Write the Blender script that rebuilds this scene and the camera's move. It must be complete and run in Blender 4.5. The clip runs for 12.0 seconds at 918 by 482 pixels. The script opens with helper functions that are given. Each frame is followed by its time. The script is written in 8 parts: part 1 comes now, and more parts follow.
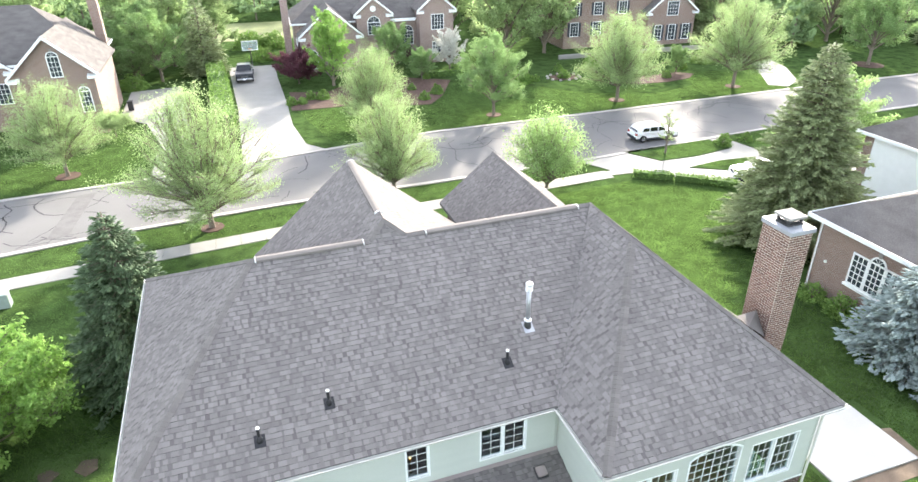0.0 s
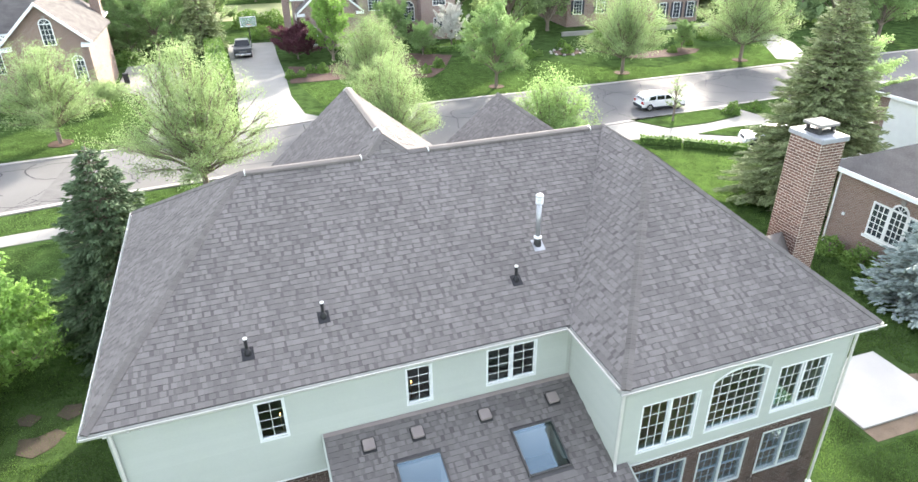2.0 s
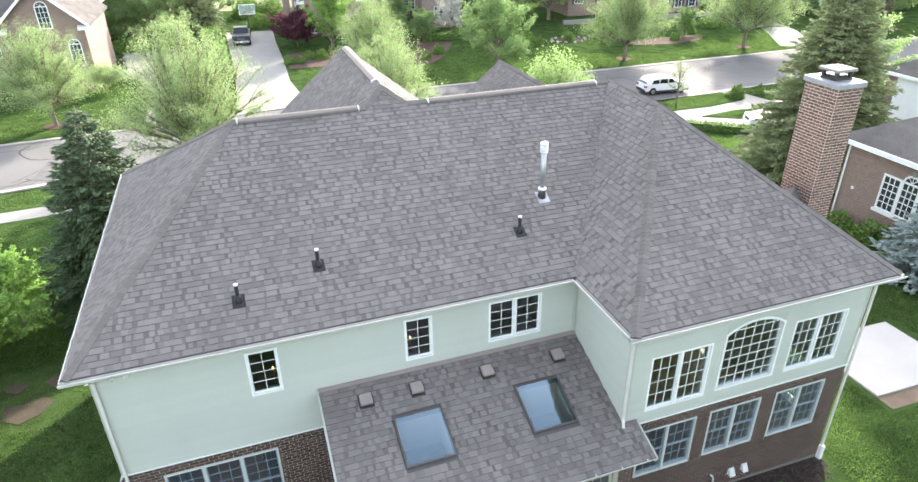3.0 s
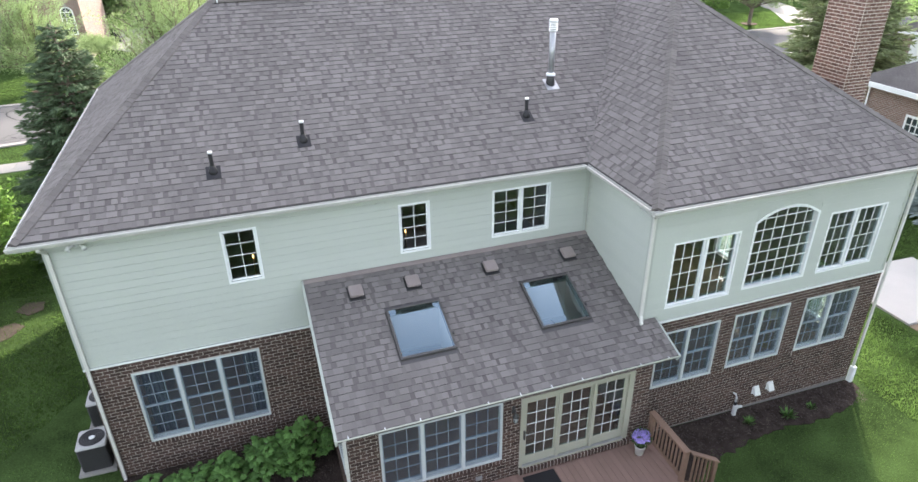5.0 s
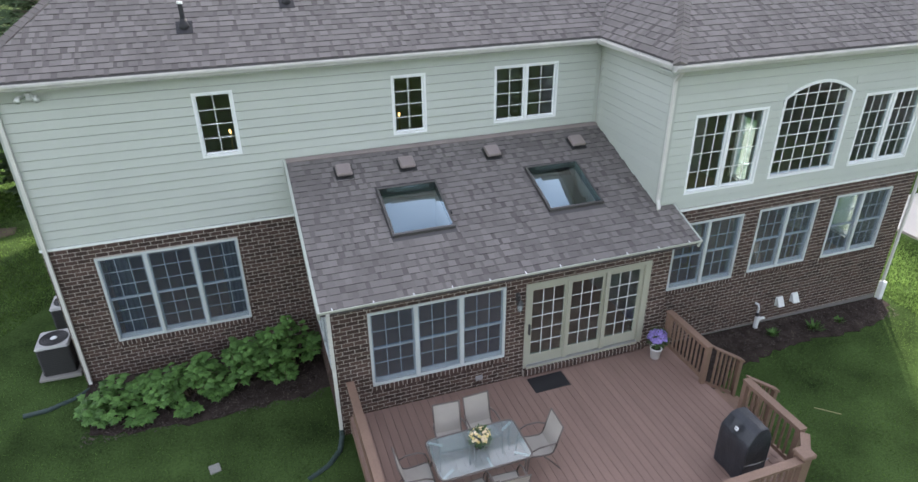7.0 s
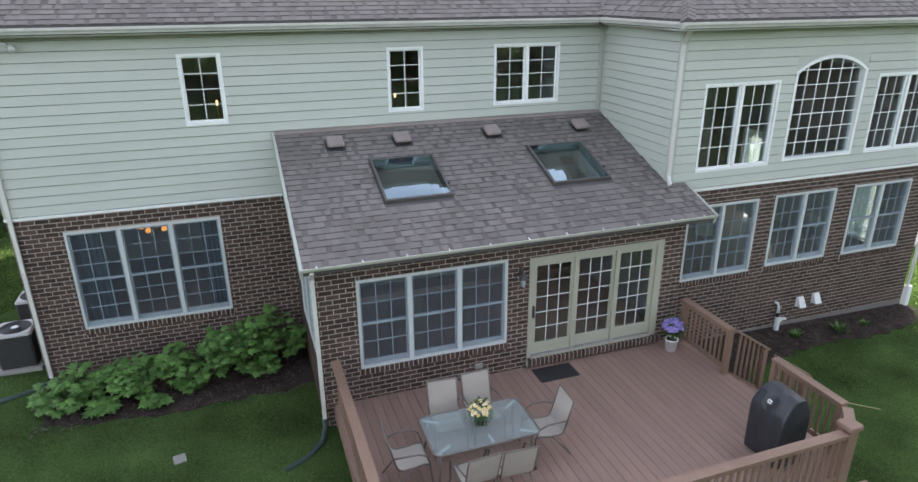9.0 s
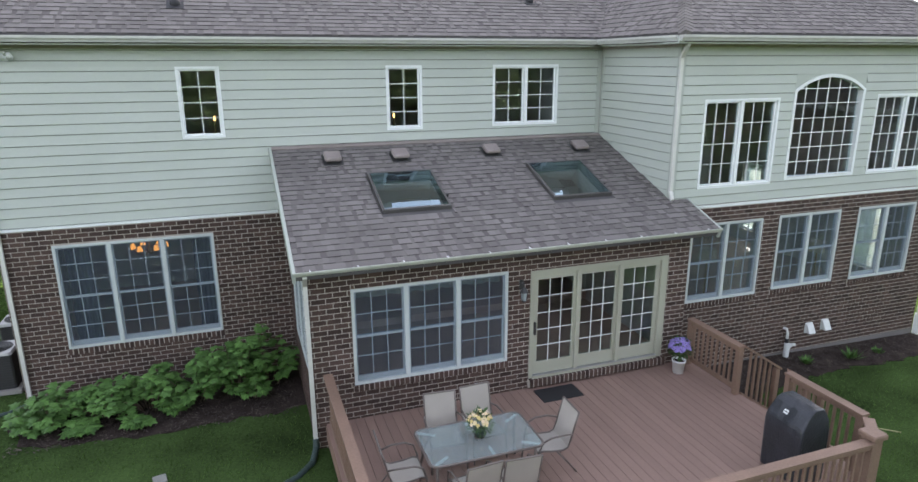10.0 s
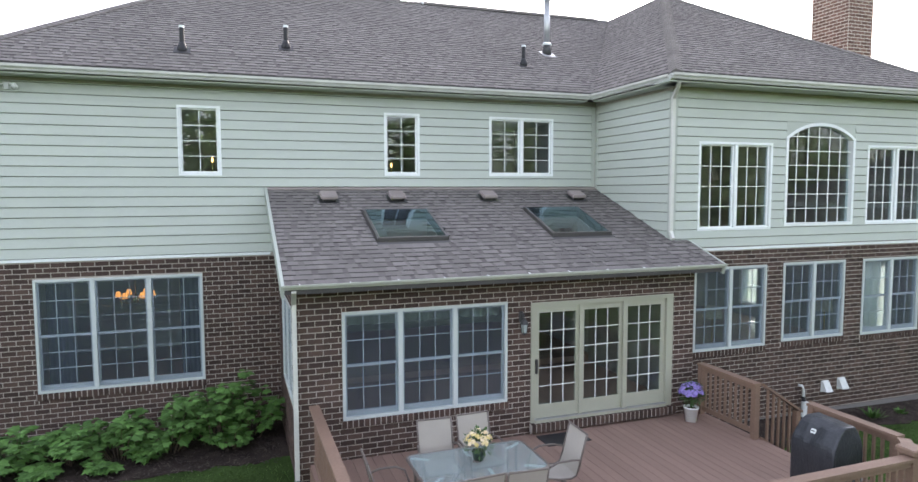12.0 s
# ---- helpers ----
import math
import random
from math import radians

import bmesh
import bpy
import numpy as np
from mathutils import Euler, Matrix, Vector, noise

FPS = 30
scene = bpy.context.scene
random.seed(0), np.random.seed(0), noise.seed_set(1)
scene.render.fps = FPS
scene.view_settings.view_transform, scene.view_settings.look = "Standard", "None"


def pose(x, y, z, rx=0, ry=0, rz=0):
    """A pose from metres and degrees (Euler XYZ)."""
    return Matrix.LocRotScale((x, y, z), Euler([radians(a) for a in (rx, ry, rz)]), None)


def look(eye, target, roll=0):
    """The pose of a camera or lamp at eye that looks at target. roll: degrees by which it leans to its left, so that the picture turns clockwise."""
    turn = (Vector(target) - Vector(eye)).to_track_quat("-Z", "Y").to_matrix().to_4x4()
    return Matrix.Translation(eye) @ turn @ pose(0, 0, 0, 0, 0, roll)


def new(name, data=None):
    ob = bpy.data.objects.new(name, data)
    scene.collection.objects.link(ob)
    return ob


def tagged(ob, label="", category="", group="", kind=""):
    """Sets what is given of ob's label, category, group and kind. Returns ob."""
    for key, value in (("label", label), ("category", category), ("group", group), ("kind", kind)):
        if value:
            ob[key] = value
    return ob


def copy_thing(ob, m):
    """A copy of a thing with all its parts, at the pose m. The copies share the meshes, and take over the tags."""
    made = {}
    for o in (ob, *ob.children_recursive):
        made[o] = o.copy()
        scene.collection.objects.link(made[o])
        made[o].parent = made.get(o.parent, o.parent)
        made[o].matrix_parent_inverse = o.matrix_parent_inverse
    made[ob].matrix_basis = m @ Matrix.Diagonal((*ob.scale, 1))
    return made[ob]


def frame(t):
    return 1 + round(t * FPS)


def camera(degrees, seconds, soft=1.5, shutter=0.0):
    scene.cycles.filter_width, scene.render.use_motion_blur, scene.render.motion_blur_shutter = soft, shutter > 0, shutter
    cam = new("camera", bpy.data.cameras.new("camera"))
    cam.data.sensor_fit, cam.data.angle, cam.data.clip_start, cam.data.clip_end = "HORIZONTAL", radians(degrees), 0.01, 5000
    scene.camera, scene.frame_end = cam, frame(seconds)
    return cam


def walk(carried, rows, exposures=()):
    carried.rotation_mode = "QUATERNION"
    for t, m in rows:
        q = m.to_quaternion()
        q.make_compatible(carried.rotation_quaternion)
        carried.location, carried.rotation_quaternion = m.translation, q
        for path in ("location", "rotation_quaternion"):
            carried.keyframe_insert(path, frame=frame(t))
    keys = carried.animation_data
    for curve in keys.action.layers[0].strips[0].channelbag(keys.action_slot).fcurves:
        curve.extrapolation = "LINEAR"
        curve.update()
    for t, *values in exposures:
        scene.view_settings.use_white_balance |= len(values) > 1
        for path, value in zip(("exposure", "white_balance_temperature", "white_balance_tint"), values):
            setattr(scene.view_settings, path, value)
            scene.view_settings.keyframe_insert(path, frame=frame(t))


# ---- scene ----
cam = camera(70.8, 12.0)
PATH = [
    (0.0, 5.034, -13.408, 19.863, 62.21, 0.67, -19.35),
    (0.5, 5.005, -13.365, 19.097, 62.18, 0.71, -19.33),
    (1.0, 4.979, -13.327, 18.390, 62.05, 0.73, -19.31),
    (1.5, 4.957, -13.295, 17.691, 61.96, 0.74, -19.29),
    (2.0, 4.937, -13.266, 16.972, 61.88, 0.74, -19.27),
    (2.5, 4.921, -13.242, 16.219, 61.79, 0.74, -19.25),
    (3.0, 4.907, -13.222, 15.431, 61.79, 0.73, -19.23),
    (4.0, 4.890, -13.196, 13.781, 61.90, 0.67, -19.19),
    (5.0, 4.873, -13.171, 12.111, 62.02, 0.61, -19.16),
    (5.5, 4.869, -13.164, 11.310, 62.11, 0.57, -19.14),
    (6.0, 4.867, -13.159, 10.548, 62.07, 0.53, -19.14),
    (6.5, 4.866, -13.156, 9.832, 62.02, 0.48, -19.14),
    (7.0, 4.866, -13.153, 9.166, 62.03, 0.44, -19.14),
    (7.5, 4.867, -13.152, 8.544, 62.20, 0.39, -19.16),
    (8.0, 4.868, -13.150, 7.973, 63.90, 0.36, -19.17),
    (8.5, 4.870, -13.149, 7.445, 66.35, 0.32, -19.17),
    (9.0, 4.871, -13.148, 6.954, 68.92, 0.28, -19.18),
    (9.5, 4.873, -13.145, 6.478, 71.62, 0.24, -19.21),
    (10.0, 4.875, -13.142, 6.015, 74.40, 0.21, -19.25),
    (10.5, 4.877, -13.138, 5.562, 77.22, 0.18, -19.31),
    (11.0, 4.878, -13.132, 5.120, 80.11, 0.16, -19.37),
    (11.5, 4.878, -13.124, 4.701, 82.95, 0.14, -19.44),
    (12.0, 4.877, -13.114, 4.332, 85.56, 0.14, -19.52),
]
walk(cam, [(t, pose(x, y, z, rx, ry, rz)) for t, x, y, z, rx, ry, rz in PATH],
     exposures=[(0.0, 2.72, 6500, 12), (3.0, 2.56, 6520, 13), (5.0, 2.34, 6540, 16), (7.0, 2.12, 6540, 17), (9.0, 2.1, 6540, 17), (12.0, 2.36, 6520, 17)])

# ---------------------------------------------------------------- light
SUN_AZ, SUN_EL = 38.5, 22.8   # degrees from +y towards +x, and above the horizon
world = bpy.data.worlds.new("world")
scene.world = world
world.use_nodes = True
wn, wl = world.node_tree.nodes, world.node_tree.links
sky = wn.new("ShaderNodeTexSky")
sky.sky_type, sky.sun_disc = "NISHITA", False
sky.sun_elevation, sky.sun_rotation = radians(SUN_EL), radians(SUN_AZ)
sky.air_density, sky.dust_density, sky.ozone_density = 1.0, 1.6, 1.0
wn["Background"].inputs[1].default_value = 0.15
haze = wn.new("ShaderNodeHueSaturation")
haze.inputs["Saturation"].default_value = 0.46
wl.new(sky.outputs[0], haze.inputs["Color"])
wl.new(haze.outputs[0], wn["Background"].inputs[0])
sun_data = bpy.data.lights.new("sun", "SUN")
sun_data.energy, sun_data.angle, sun_data.color = 2.4, radians(2.0), (1.0, 0.93, 0.80)
sun = new("sun", sun_data)
sd = Vector((math.sin(radians(SUN_AZ)) * math.cos(radians(SUN_EL)), math.cos(radians(SUN_AZ)) * math.cos(radians(SUN_EL)), math.sin(radians(SUN_EL))))
sun.matrix_world = look(sd * 60, (0, 0, 0))

# ---------------------------------------------------------------- materials
def mat(name, col, rough=0.8, metal=0.0, spread=0.2, scale=1.5, grain=40.0, bump=0.25, rnd="", rnd_amount=0.5, col2=None, spec=0.4, stretch=(1, 1, 1), dist=0.01):
    """Base colour varied by a broad and a fine noise, and by a random value for each piece."""
    m = bpy.data.materials.new(name)
    m.use_nodes = True
    n, l = m.node_tree.nodes, m.node_tree.links
    b = n["Principled BSDF"]
    b.inputs["Roughness"].default_value, b.inputs["Metallic"].default_value = rough, metal
    b.inputs["Specular IOR Level"].default_value = spec
    geo = n.new("ShaderNodeNewGeometry")
    mp = n.new("ShaderNodeMapping")
    mp.inputs["Scale"].default_value = stretch
    l.new(geo.outputs["Position"], mp.inputs["Vector"])
    broad, fine = n.new("ShaderNodeTexNoise"), n.new("ShaderNodeTexNoise")
    for t, sc, det in ((broad, scale, 4.0), (fine, grain, 3.0)):
        t.inputs["Scale"].default_value, t.inputs["Detail"].default_value = sc, det
        l.new(mp.outputs[0], t.inputs["Vector"])
    def math_node(op, a, bb):
        q = n.new("ShaderNodeMath")
        q.operation = op
        for i, v in enumerate((a, bb)):
            if isinstance(v, (int, float)):
                q.inputs[i].default_value = v
            else:
                l.new(v, q.inputs[i])
        return q.outputs[0]
    f = math_node("ADD", math_node("MULTIPLY", broad.outputs[0], 0.55), math_node("MULTIPLY", fine.outputs[0], 0.45))
    f = math_node("ADD", math_node("MULTIPLY", math_node("SUBTRACT", f, 0.5), 2.6), 0.5)
    if rnd:
        if rnd == "object":
            r = n.new("ShaderNodeObjectInfo").outputs["Random"]
        else:
            r = geo.outputs["Random Per Island"]
        f = math_node("ADD", math_node("MULTIPLY", f, 1 - rnd_amount), math_node("MULTIPLY", r, rnd_amount))
    mix = n.new("ShaderNodeMix")
    mix.data_type = "RGBA"
    lo = [c * (1 - spread) for c in col]
    hi = list(col2) if col2 else [min(1, c * (1 + spread)) for c in col]
    mix.inputs[6].default_value, mix.inputs[7].default_value = (*lo, 1), (*hi, 1)
    l.new(f, mix.inputs[0])
    l.new(mix.outputs[2], b.inputs["Base Color"])
    if bump:
        bm_ = n.new("ShaderNodeBump")
        bm_.inputs["Strength"].default_value, bm_.inputs["Distance"].default_value = bump, dist
        l.new(fine.outputs[0], bm_.inputs["Height"])
        l.new(bm_.outputs[0], b.inputs["Normal"])
    return m


def glass_mat(name, tint=(0.82, 0.9, 0.92), rough=0.0, milky=0.0, ior=1.55, coat=(1, 1, 1)):
    """Window glass: clear, with true reflections growing towards grazing angles."""
    m = bpy.data.materials.new(name)
    m.use_nodes = True
    n, l = m.node_tree.nodes, m.node_tree.links
    n.remove(n["Principled BSDF"])
    lw, tr, gl, mx = n.new("ShaderNodeLayerWeight"), n.new("ShaderNodeBsdfTransparent"), n.new("ShaderNodeBsdfGlossy"), n.new("ShaderNodeMixShader")
    lw.inputs["Blend"].default_value = 0.5
    f0 = ((ior - 1) / (ior + 1)) ** 2
    pw, sc = n.new("ShaderNodeMath"), n.new("ShaderNodeMath")
    pw.operation, sc.operation = "POWER", "MULTIPLY_ADD"
    pw.inputs[1].default_value, sc.inputs[1].default_value, sc.inputs[2].default_value = 5.0, 1 - f0, f0
    l.new(lw.outputs["Facing"], pw.inputs[0])
    l.new(pw.outputs[0], sc.inputs[0])
    tr.inputs[0].default_value = (*tint, 1)
    gl.inputs["Color"].default_value = (*coat, 1)
    gl.inputs["Roughness"].default_value = rough
    l.new(sc.outputs[0], mx.inputs[0])
    l.new(tr.outputs[0], mx.inputs[1])
    l.new(gl.outputs[0], mx.inputs[2])
    out = mx.outputs[0]
    if milky:
        df, m2 = n.new("ShaderNodeBsdfDiffuse"), n.new("ShaderNodeMixShader")
        df.inputs[0].default_value, m2.inputs[0].default_value = (0.53, 0.60, 0.59, 1), milky
        l.new(out, m2.inputs[1])
        l.new(df.outputs[0], m2.inputs[2])
        out = m2.outputs[0]
    l.new(out, n["Material Output"].inputs[0])
    return m


def glow_mat(name, col, strength):
    m = bpy.data.materials.new(name)
    m.use_nodes = True
    b = m.node_tree.nodes["Principled BSDF"]
    b.inputs["Base Color"].default_value = (*col, 1)
    b.inputs["Emission Color"].default_value, b.inputs["Emission Strength"].default_value = (*col, 1), strength
    return m


def brick_tex_mat(name, c1, c2, mortar):
    """Brickwork for houses too far off for bricks of their own."""
    m = mat(name, c1, rough=0.9)
    n, l = m.node_tree.nodes, m.node_tree.links
    geo, sp, ad, cb, bt = n.new("ShaderNodeNewGeometry"), n.new("ShaderNodeSeparateXYZ"), n.new("ShaderNodeMath"), n.new("ShaderNodeCombineXYZ"), n.new("ShaderNodeTexBrick")
    l.new(geo.outputs["Position"], sp.inputs[0])
    l.new(sp.outputs[0], ad.inputs[0])
    l.new(sp.outputs[1], ad.inputs[1])
    l.new(ad.outputs[0], cb.inputs[0])
    l.new(sp.outputs[2], cb.inputs[1])
    l.new(cb.outputs[0], bt.inputs["Vector"])
    bt.inputs["Color1"].default_value, bt.inputs["Color2"].default_value, bt.inputs["Mortar"].default_value = (*c1, 1), (*c2, 1), (*mortar, 1)
    bt.inputs["Scale"].default_value, bt.inputs["Brick Width"].default_value, bt.inputs["Row Height"].default_value, bt.inputs["Mortar Size"].default_value = 1.0, 0.23, 0.0885, 0.012
    l.new(bt.outputs[0], n["Principled BSDF"].inputs["Base Color"])
    return m


SHINGLE = mat("asphalt_shingle", (0.163, 0.150, 0.142), rough=1.0, spread=0.2, scale=0.5, grain=70, bump=0.35, rnd="island", rnd_amount=0.5, col2=(0.232, 0.214, 0.203), spec=0.06)
SHINGLE_PIECE = mat("asphalt_shingle_piece", (0.163, 0.150, 0.142), rough=1.0, spread=0.2, scale=0.5, grain=70, bump=0.35, rnd="object", rnd_amount=0.5, col2=(0.232, 0.214, 0.203), spec=0.06)
# cut asphalt edge, its dark colour also painting the shadow under each tab
SHADOW_LINE = mat("cut_asphalt_and_shadow", (0.068, 0.063, 0.060), rough=1.0, spread=0.3, scale=0.8, grain=60, bump=0.2, rnd="island", rnd_amount=0.6, col2=(0.115, 0.107, 0.101), spec=0.06)
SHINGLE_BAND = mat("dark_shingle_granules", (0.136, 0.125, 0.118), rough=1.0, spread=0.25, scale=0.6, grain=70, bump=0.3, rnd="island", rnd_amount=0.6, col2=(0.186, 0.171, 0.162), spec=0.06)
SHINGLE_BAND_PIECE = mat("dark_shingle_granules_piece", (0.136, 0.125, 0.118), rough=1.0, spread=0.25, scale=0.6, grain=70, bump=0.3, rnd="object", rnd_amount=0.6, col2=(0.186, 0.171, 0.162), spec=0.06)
RIDGECAP = mat("ridge_cap_shingle", (0.150, 0.137, 0.128), rough=0.92, spread=0.25, scale=1.5, grain=70, bump=0.35, rnd="island", rnd_amount=0.4, spec=0.25)
ROOF_DECK = mat("roof_underlay", (0.09, 0.085, 0.085), rough=0.95)
BRICK = mat("brown_brick", (0.055, 0.038, 0.032), rough=0.9, spread=0.45, scale=6, grain=90, bump=0.4, rnd="object", rnd_amount=0.55, col2=(0.115, 0.075, 0.061), spec=0.25)
BRICK_MASS = mat("brown_brickwork", (0.055, 0.038, 0.032), rough=0.9, spread=0.45, scale=6, grain=90, bump=0.4, rnd="island", rnd_amount=0.55, col2=(0.115, 0.075, 0.061), spec=0.25)
CHIMNEY_BRICK = mat("red_brown_brick", (0.125, 0.074, 0.058), rough=0.9, spread=0.4, scale=6, grain=90, bump=0.4, rnd="island", rnd_amount=0.55, col2=(0.22, 0.132, 0.105), spec=0.25)
MORTAR = mat("tan_mortar", (0.40, 0.362, 0.315), rough=0.95, spread=0.2, scale=5, grain=120, bump=0.3)
SIDING = mat("pale_green_siding", (0.438, 0.472, 0.420), rough=0.55, spread=0.06, scale=0.8, grain=30, bump=0.05, rnd="object", rnd_amount=0.3)
TRIM_GREEN = mat("pale_green_trim", (0.40, 0.43, 0.38), rough=0.5, spread=0.05, bump=0.03)
WHITE = mat("white_paint", (0.78, 0.80, 0.79), rough=0.45, spread=0.05, scale=2, bump=0.03)
FRAME_GREY = mat("pale_grey_vinyl", (0.50, 0.54, 0.525), rough=0.45, spread=0.05, bump=0.0)
SASH_GREY = mat("screened_sash", (0.34, 0.40, 0.43), rough=0.5, spread=0.06, bump=0.0)
VINYL = mat("white_vinyl", (0.74, 0.77, 0.75), rough=0.4, spread=0.04, bump=0.0)
GUTTER = mat("white_gutter_metal", (0.52, 0.52, 0.48), rough=0.4, spread=0.12, scale=3, grain=15, bump=0.04)
SAGE = mat("sage_door_paint", (0.355, 0.358, 0.282), rough=0.5, spread=0.06, bump=0.03)
GLASS = glass_mat("window_glass", ior=1.53)
SKYGLASS = glass_mat("skylight_glass", (0.42, 0.45, 0.45), ior=2.9, coat=(0.60, 0.84, 1.0))
DARK_METAL = mat("dark_bronze_metal", (0.05, 0.05, 0.05), rough=0.45, metal=0.3, spread=0.2, bump=0.05)
BROWN_METAL = mat("brown_vent_metal", (0.30, 0.255, 0.24), rough=0.5, metal=0.2, spread=0.15, bump=0.05)
STEEL = mat("galvanised_steel", (0.45, 0.46, 0.47), rough=0.5, metal=0.85, spread=0.12, scale=6, grain=30, bump=0.05)
BLACK_RUBBER = mat("black_rubber", (0.02, 0.02, 0.022), rough=0.6, spread=0.25, bump=0.1)
DRYWALL = mat("interior_plaster", (0.62, 0.56, 0.50), rough=0.9, spread=0.05, bump=0.03)
FLOORWOOD = mat("interior_floor", (0.44, 0.27, 0.19), rough=0.5, spread=0.25, scale=3, stretch=(1, 6, 1))
CONCRETE = mat("pale_concrete", (0.255, 0.246, 0.226), rough=0.9, spread=0.12, scale=0.6, grain=35, bump=0.15)
ASPHALT = mat("grey_asphalt", (0.135, 0.131, 0.127), rough=0.92, spread=0.14, scale=0.25, grain=30, bump=0.2)
TAR = mat("tar_crack_seal", (0.022, 0.022, 0.023), rough=0.7, spread=0.2)
LAWN = mat("lawn_grass", (0.035, 0.058, 0.022), rough=0.95, spread=0.62, scale=0.8, grain=26, bump=0.6, col2=(0.077, 0.130, 0.040), spec=0.0, dist=0.04)
OFF_WHITE = mat("dulled_white_plastic", (0.64, 0.66, 0.64), rough=0.5, spread=0.1, scale=5, bump=0.03)
SPOUT = mat("tan_downspout_metal", (0.58, 0.58, 0.53), rough=0.45, spread=0.1, scale=3, bump=0.03)
MULCH = mat("bark_mulch", (0.030, 0.023, 0.020), rough=0.98, spread=0.5, scale=4, grain=45, bump=0.9, col2=(0.075, 0.058, 0.049), spec=0.1, dist=0.03)
MULCH_RED = mat("red_bark_mulch", (0.095, 0.064, 0.052), rough=0.98, spread=0.4, scale=2, grain=20, bump=0.6, spec=0.1, dist=0.03)

# ---------------------------------------------------------------- mesh helpers
IDENT = (Vector((0, 0, 0)), Vector((1, 0, 0)), Vector((0, 1, 0)), Vector((0, 0, 1)))


def plane_frame(o, u, v):
    u, v = Vector(u).normalized(), Vector(v).normalized()
    return (Vector(o), u, v, u.cross(v))


class Geo:
    """Collects points and faces of one mesh."""
    def __init__(self, frame_=IDENT):
        self.p, self.f, self.fr, self.smooth = [], [], frame_, False

    def at(self, u, v, n=0.0):
        o, a, b, c = self.fr
        return o + a * u + b * v + c * n

    def add(self, pts, faces):
        k = len(self.p)
        self.p += [tuple(q) for q in pts]
        self.f += [tuple(i + k for i in face) for face in faces]
        return self

    def hexa(self, low, high):
        """A solid from two rings of equally many points."""
        n = len(low)
        return self.add([*low, *high], [tuple(range(n - 1, -1, -1)), tuple(range(n, 2 * n)), *((i, (i + 1) % n, n + (i + 1) % n, n + i) for i in range(n))])

    def box(self, u0, u1, v0, v1, n0, n1):
        a = self.at
        return self.hexa([a(u0, v0, n0), a(u1, v0, n0), a(u1, v1, n0), a(u0, v1, n0)], [a(u0, v0, n1), a(u1, v0, n1), a(u1, v1, n1), a(u0, v1, n1)])

    def soft_box(self, u0, u1, v0, v1, n0, n1, r):
        """A box whose upright edges and upper rim are cut at 45 degrees."""
        def ring(i, n):
            return [self.at(*q, n) for q in ((u0 + i + r, v0 + i), (u1 - i - r, v0 + i), (u1 - i, v0 + i + r), (u1 - i, v1 - i - r), (u1 - i - r, v1 - i), (u0 + i + r, v1 - i), (u0 + i, v1 - i - r), (u0 + i, v0 + i + r))]
        self.hexa(ring(0, n0), ring(0, n1 - r))
        return self.hexa(ring(0, n1 - r), ring(r * 0.6, n1))

    def tube(self, pts, radii, sides=8, caps=True):
        """A round bar along points."""
        pts = [Vector(q) for q in pts]
        if not isinstance(radii, (list, tuple)):
            radii = [radii] * len(pts)
        k, n = len(self.p), len(pts)
        ref = Vector((0, 0, 1))
        for i, q in enumerate(pts):
            d = (pts[min(i + 1, n - 1)] - pts[max(i - 1, 0)]).normalized()
            if abs(d.dot(ref)) > 0.95:
                ref = Vector((1, 0, 0)) if abs(d.x) < 0.9 else Vector((0, 1, 0))
            a = d.cross(ref).normalized()
            b = d.cross(a)
            self.p += [tuple(q + (a * math.cos(2 * math.pi * j / sides) + b * math.sin(2 * math.pi * j / sides)) * radii[i]) for j in range(sides)]
        for i in range(n - 1):
            for j in range(sides):
                self.f.append((k + i * sides + j, k + i * sides + (j + 1) % sides, k + (i + 1) * sides + (j + 1) % sides, k + (i + 1) * sides + j))
        if caps:
            self.f.append(tuple(k + j for j in range(sides - 1, -1, -1)))
            self.f.append(tuple(k + (n - 1) * sides + j for j in range(sides)))
        return self

    def lathe(self, c, profile, sides=16):
        """A body of revolution about the upright through c; profile rows are (radius, height)."""
        k, n = len(self.p), len(profile)
        for r, h in profile:
            self.p += [(c[0] + r * math.cos(2 * math.pi * j / sides), c[1] + r * math.sin(2 * math.pi * j / sides), c[2] + h) for j in range(sides)]
        for i in range(n - 1):
            for j in range(sides):
                self.f.append((k + i * sides + j, k + i * sides + (j + 1) % sides, k + (i + 1) * sides + (j + 1) % sides, k + (i + 1) * sides + j))
        self.f.append(tuple(k + j for j in range(sides - 1, -1, -1)))
        self.f.append(tuple(k + (n - 1) * sides + j for j in range(sides)))
        return self

    def mesh(self, name, material, origin=(0, 0, 0), smooth=False):
        o = Vector(origin)
        me = bpy.data.meshes.new(name)
        me.from_pydata([tuple(Vector(q) - o) for q in self.p], [], self.f)
        if smooth:
            me.polygons.foreach_set("use_smooth", [True] * len(me.polygons))
        me.materials.append(material)
        me.update()
        return me


def place_of(ob):
    v = Vector((0, 0, 0))
    while ob:
        v += ob.location
        ob = ob.parent
    return v


def thing(name, at, label, category, group="", kind=""):
    ob = new(name)
    ob.location = at
    ob.empty_display_size = 0.1
    return tagged(ob, label, category, group, kind)


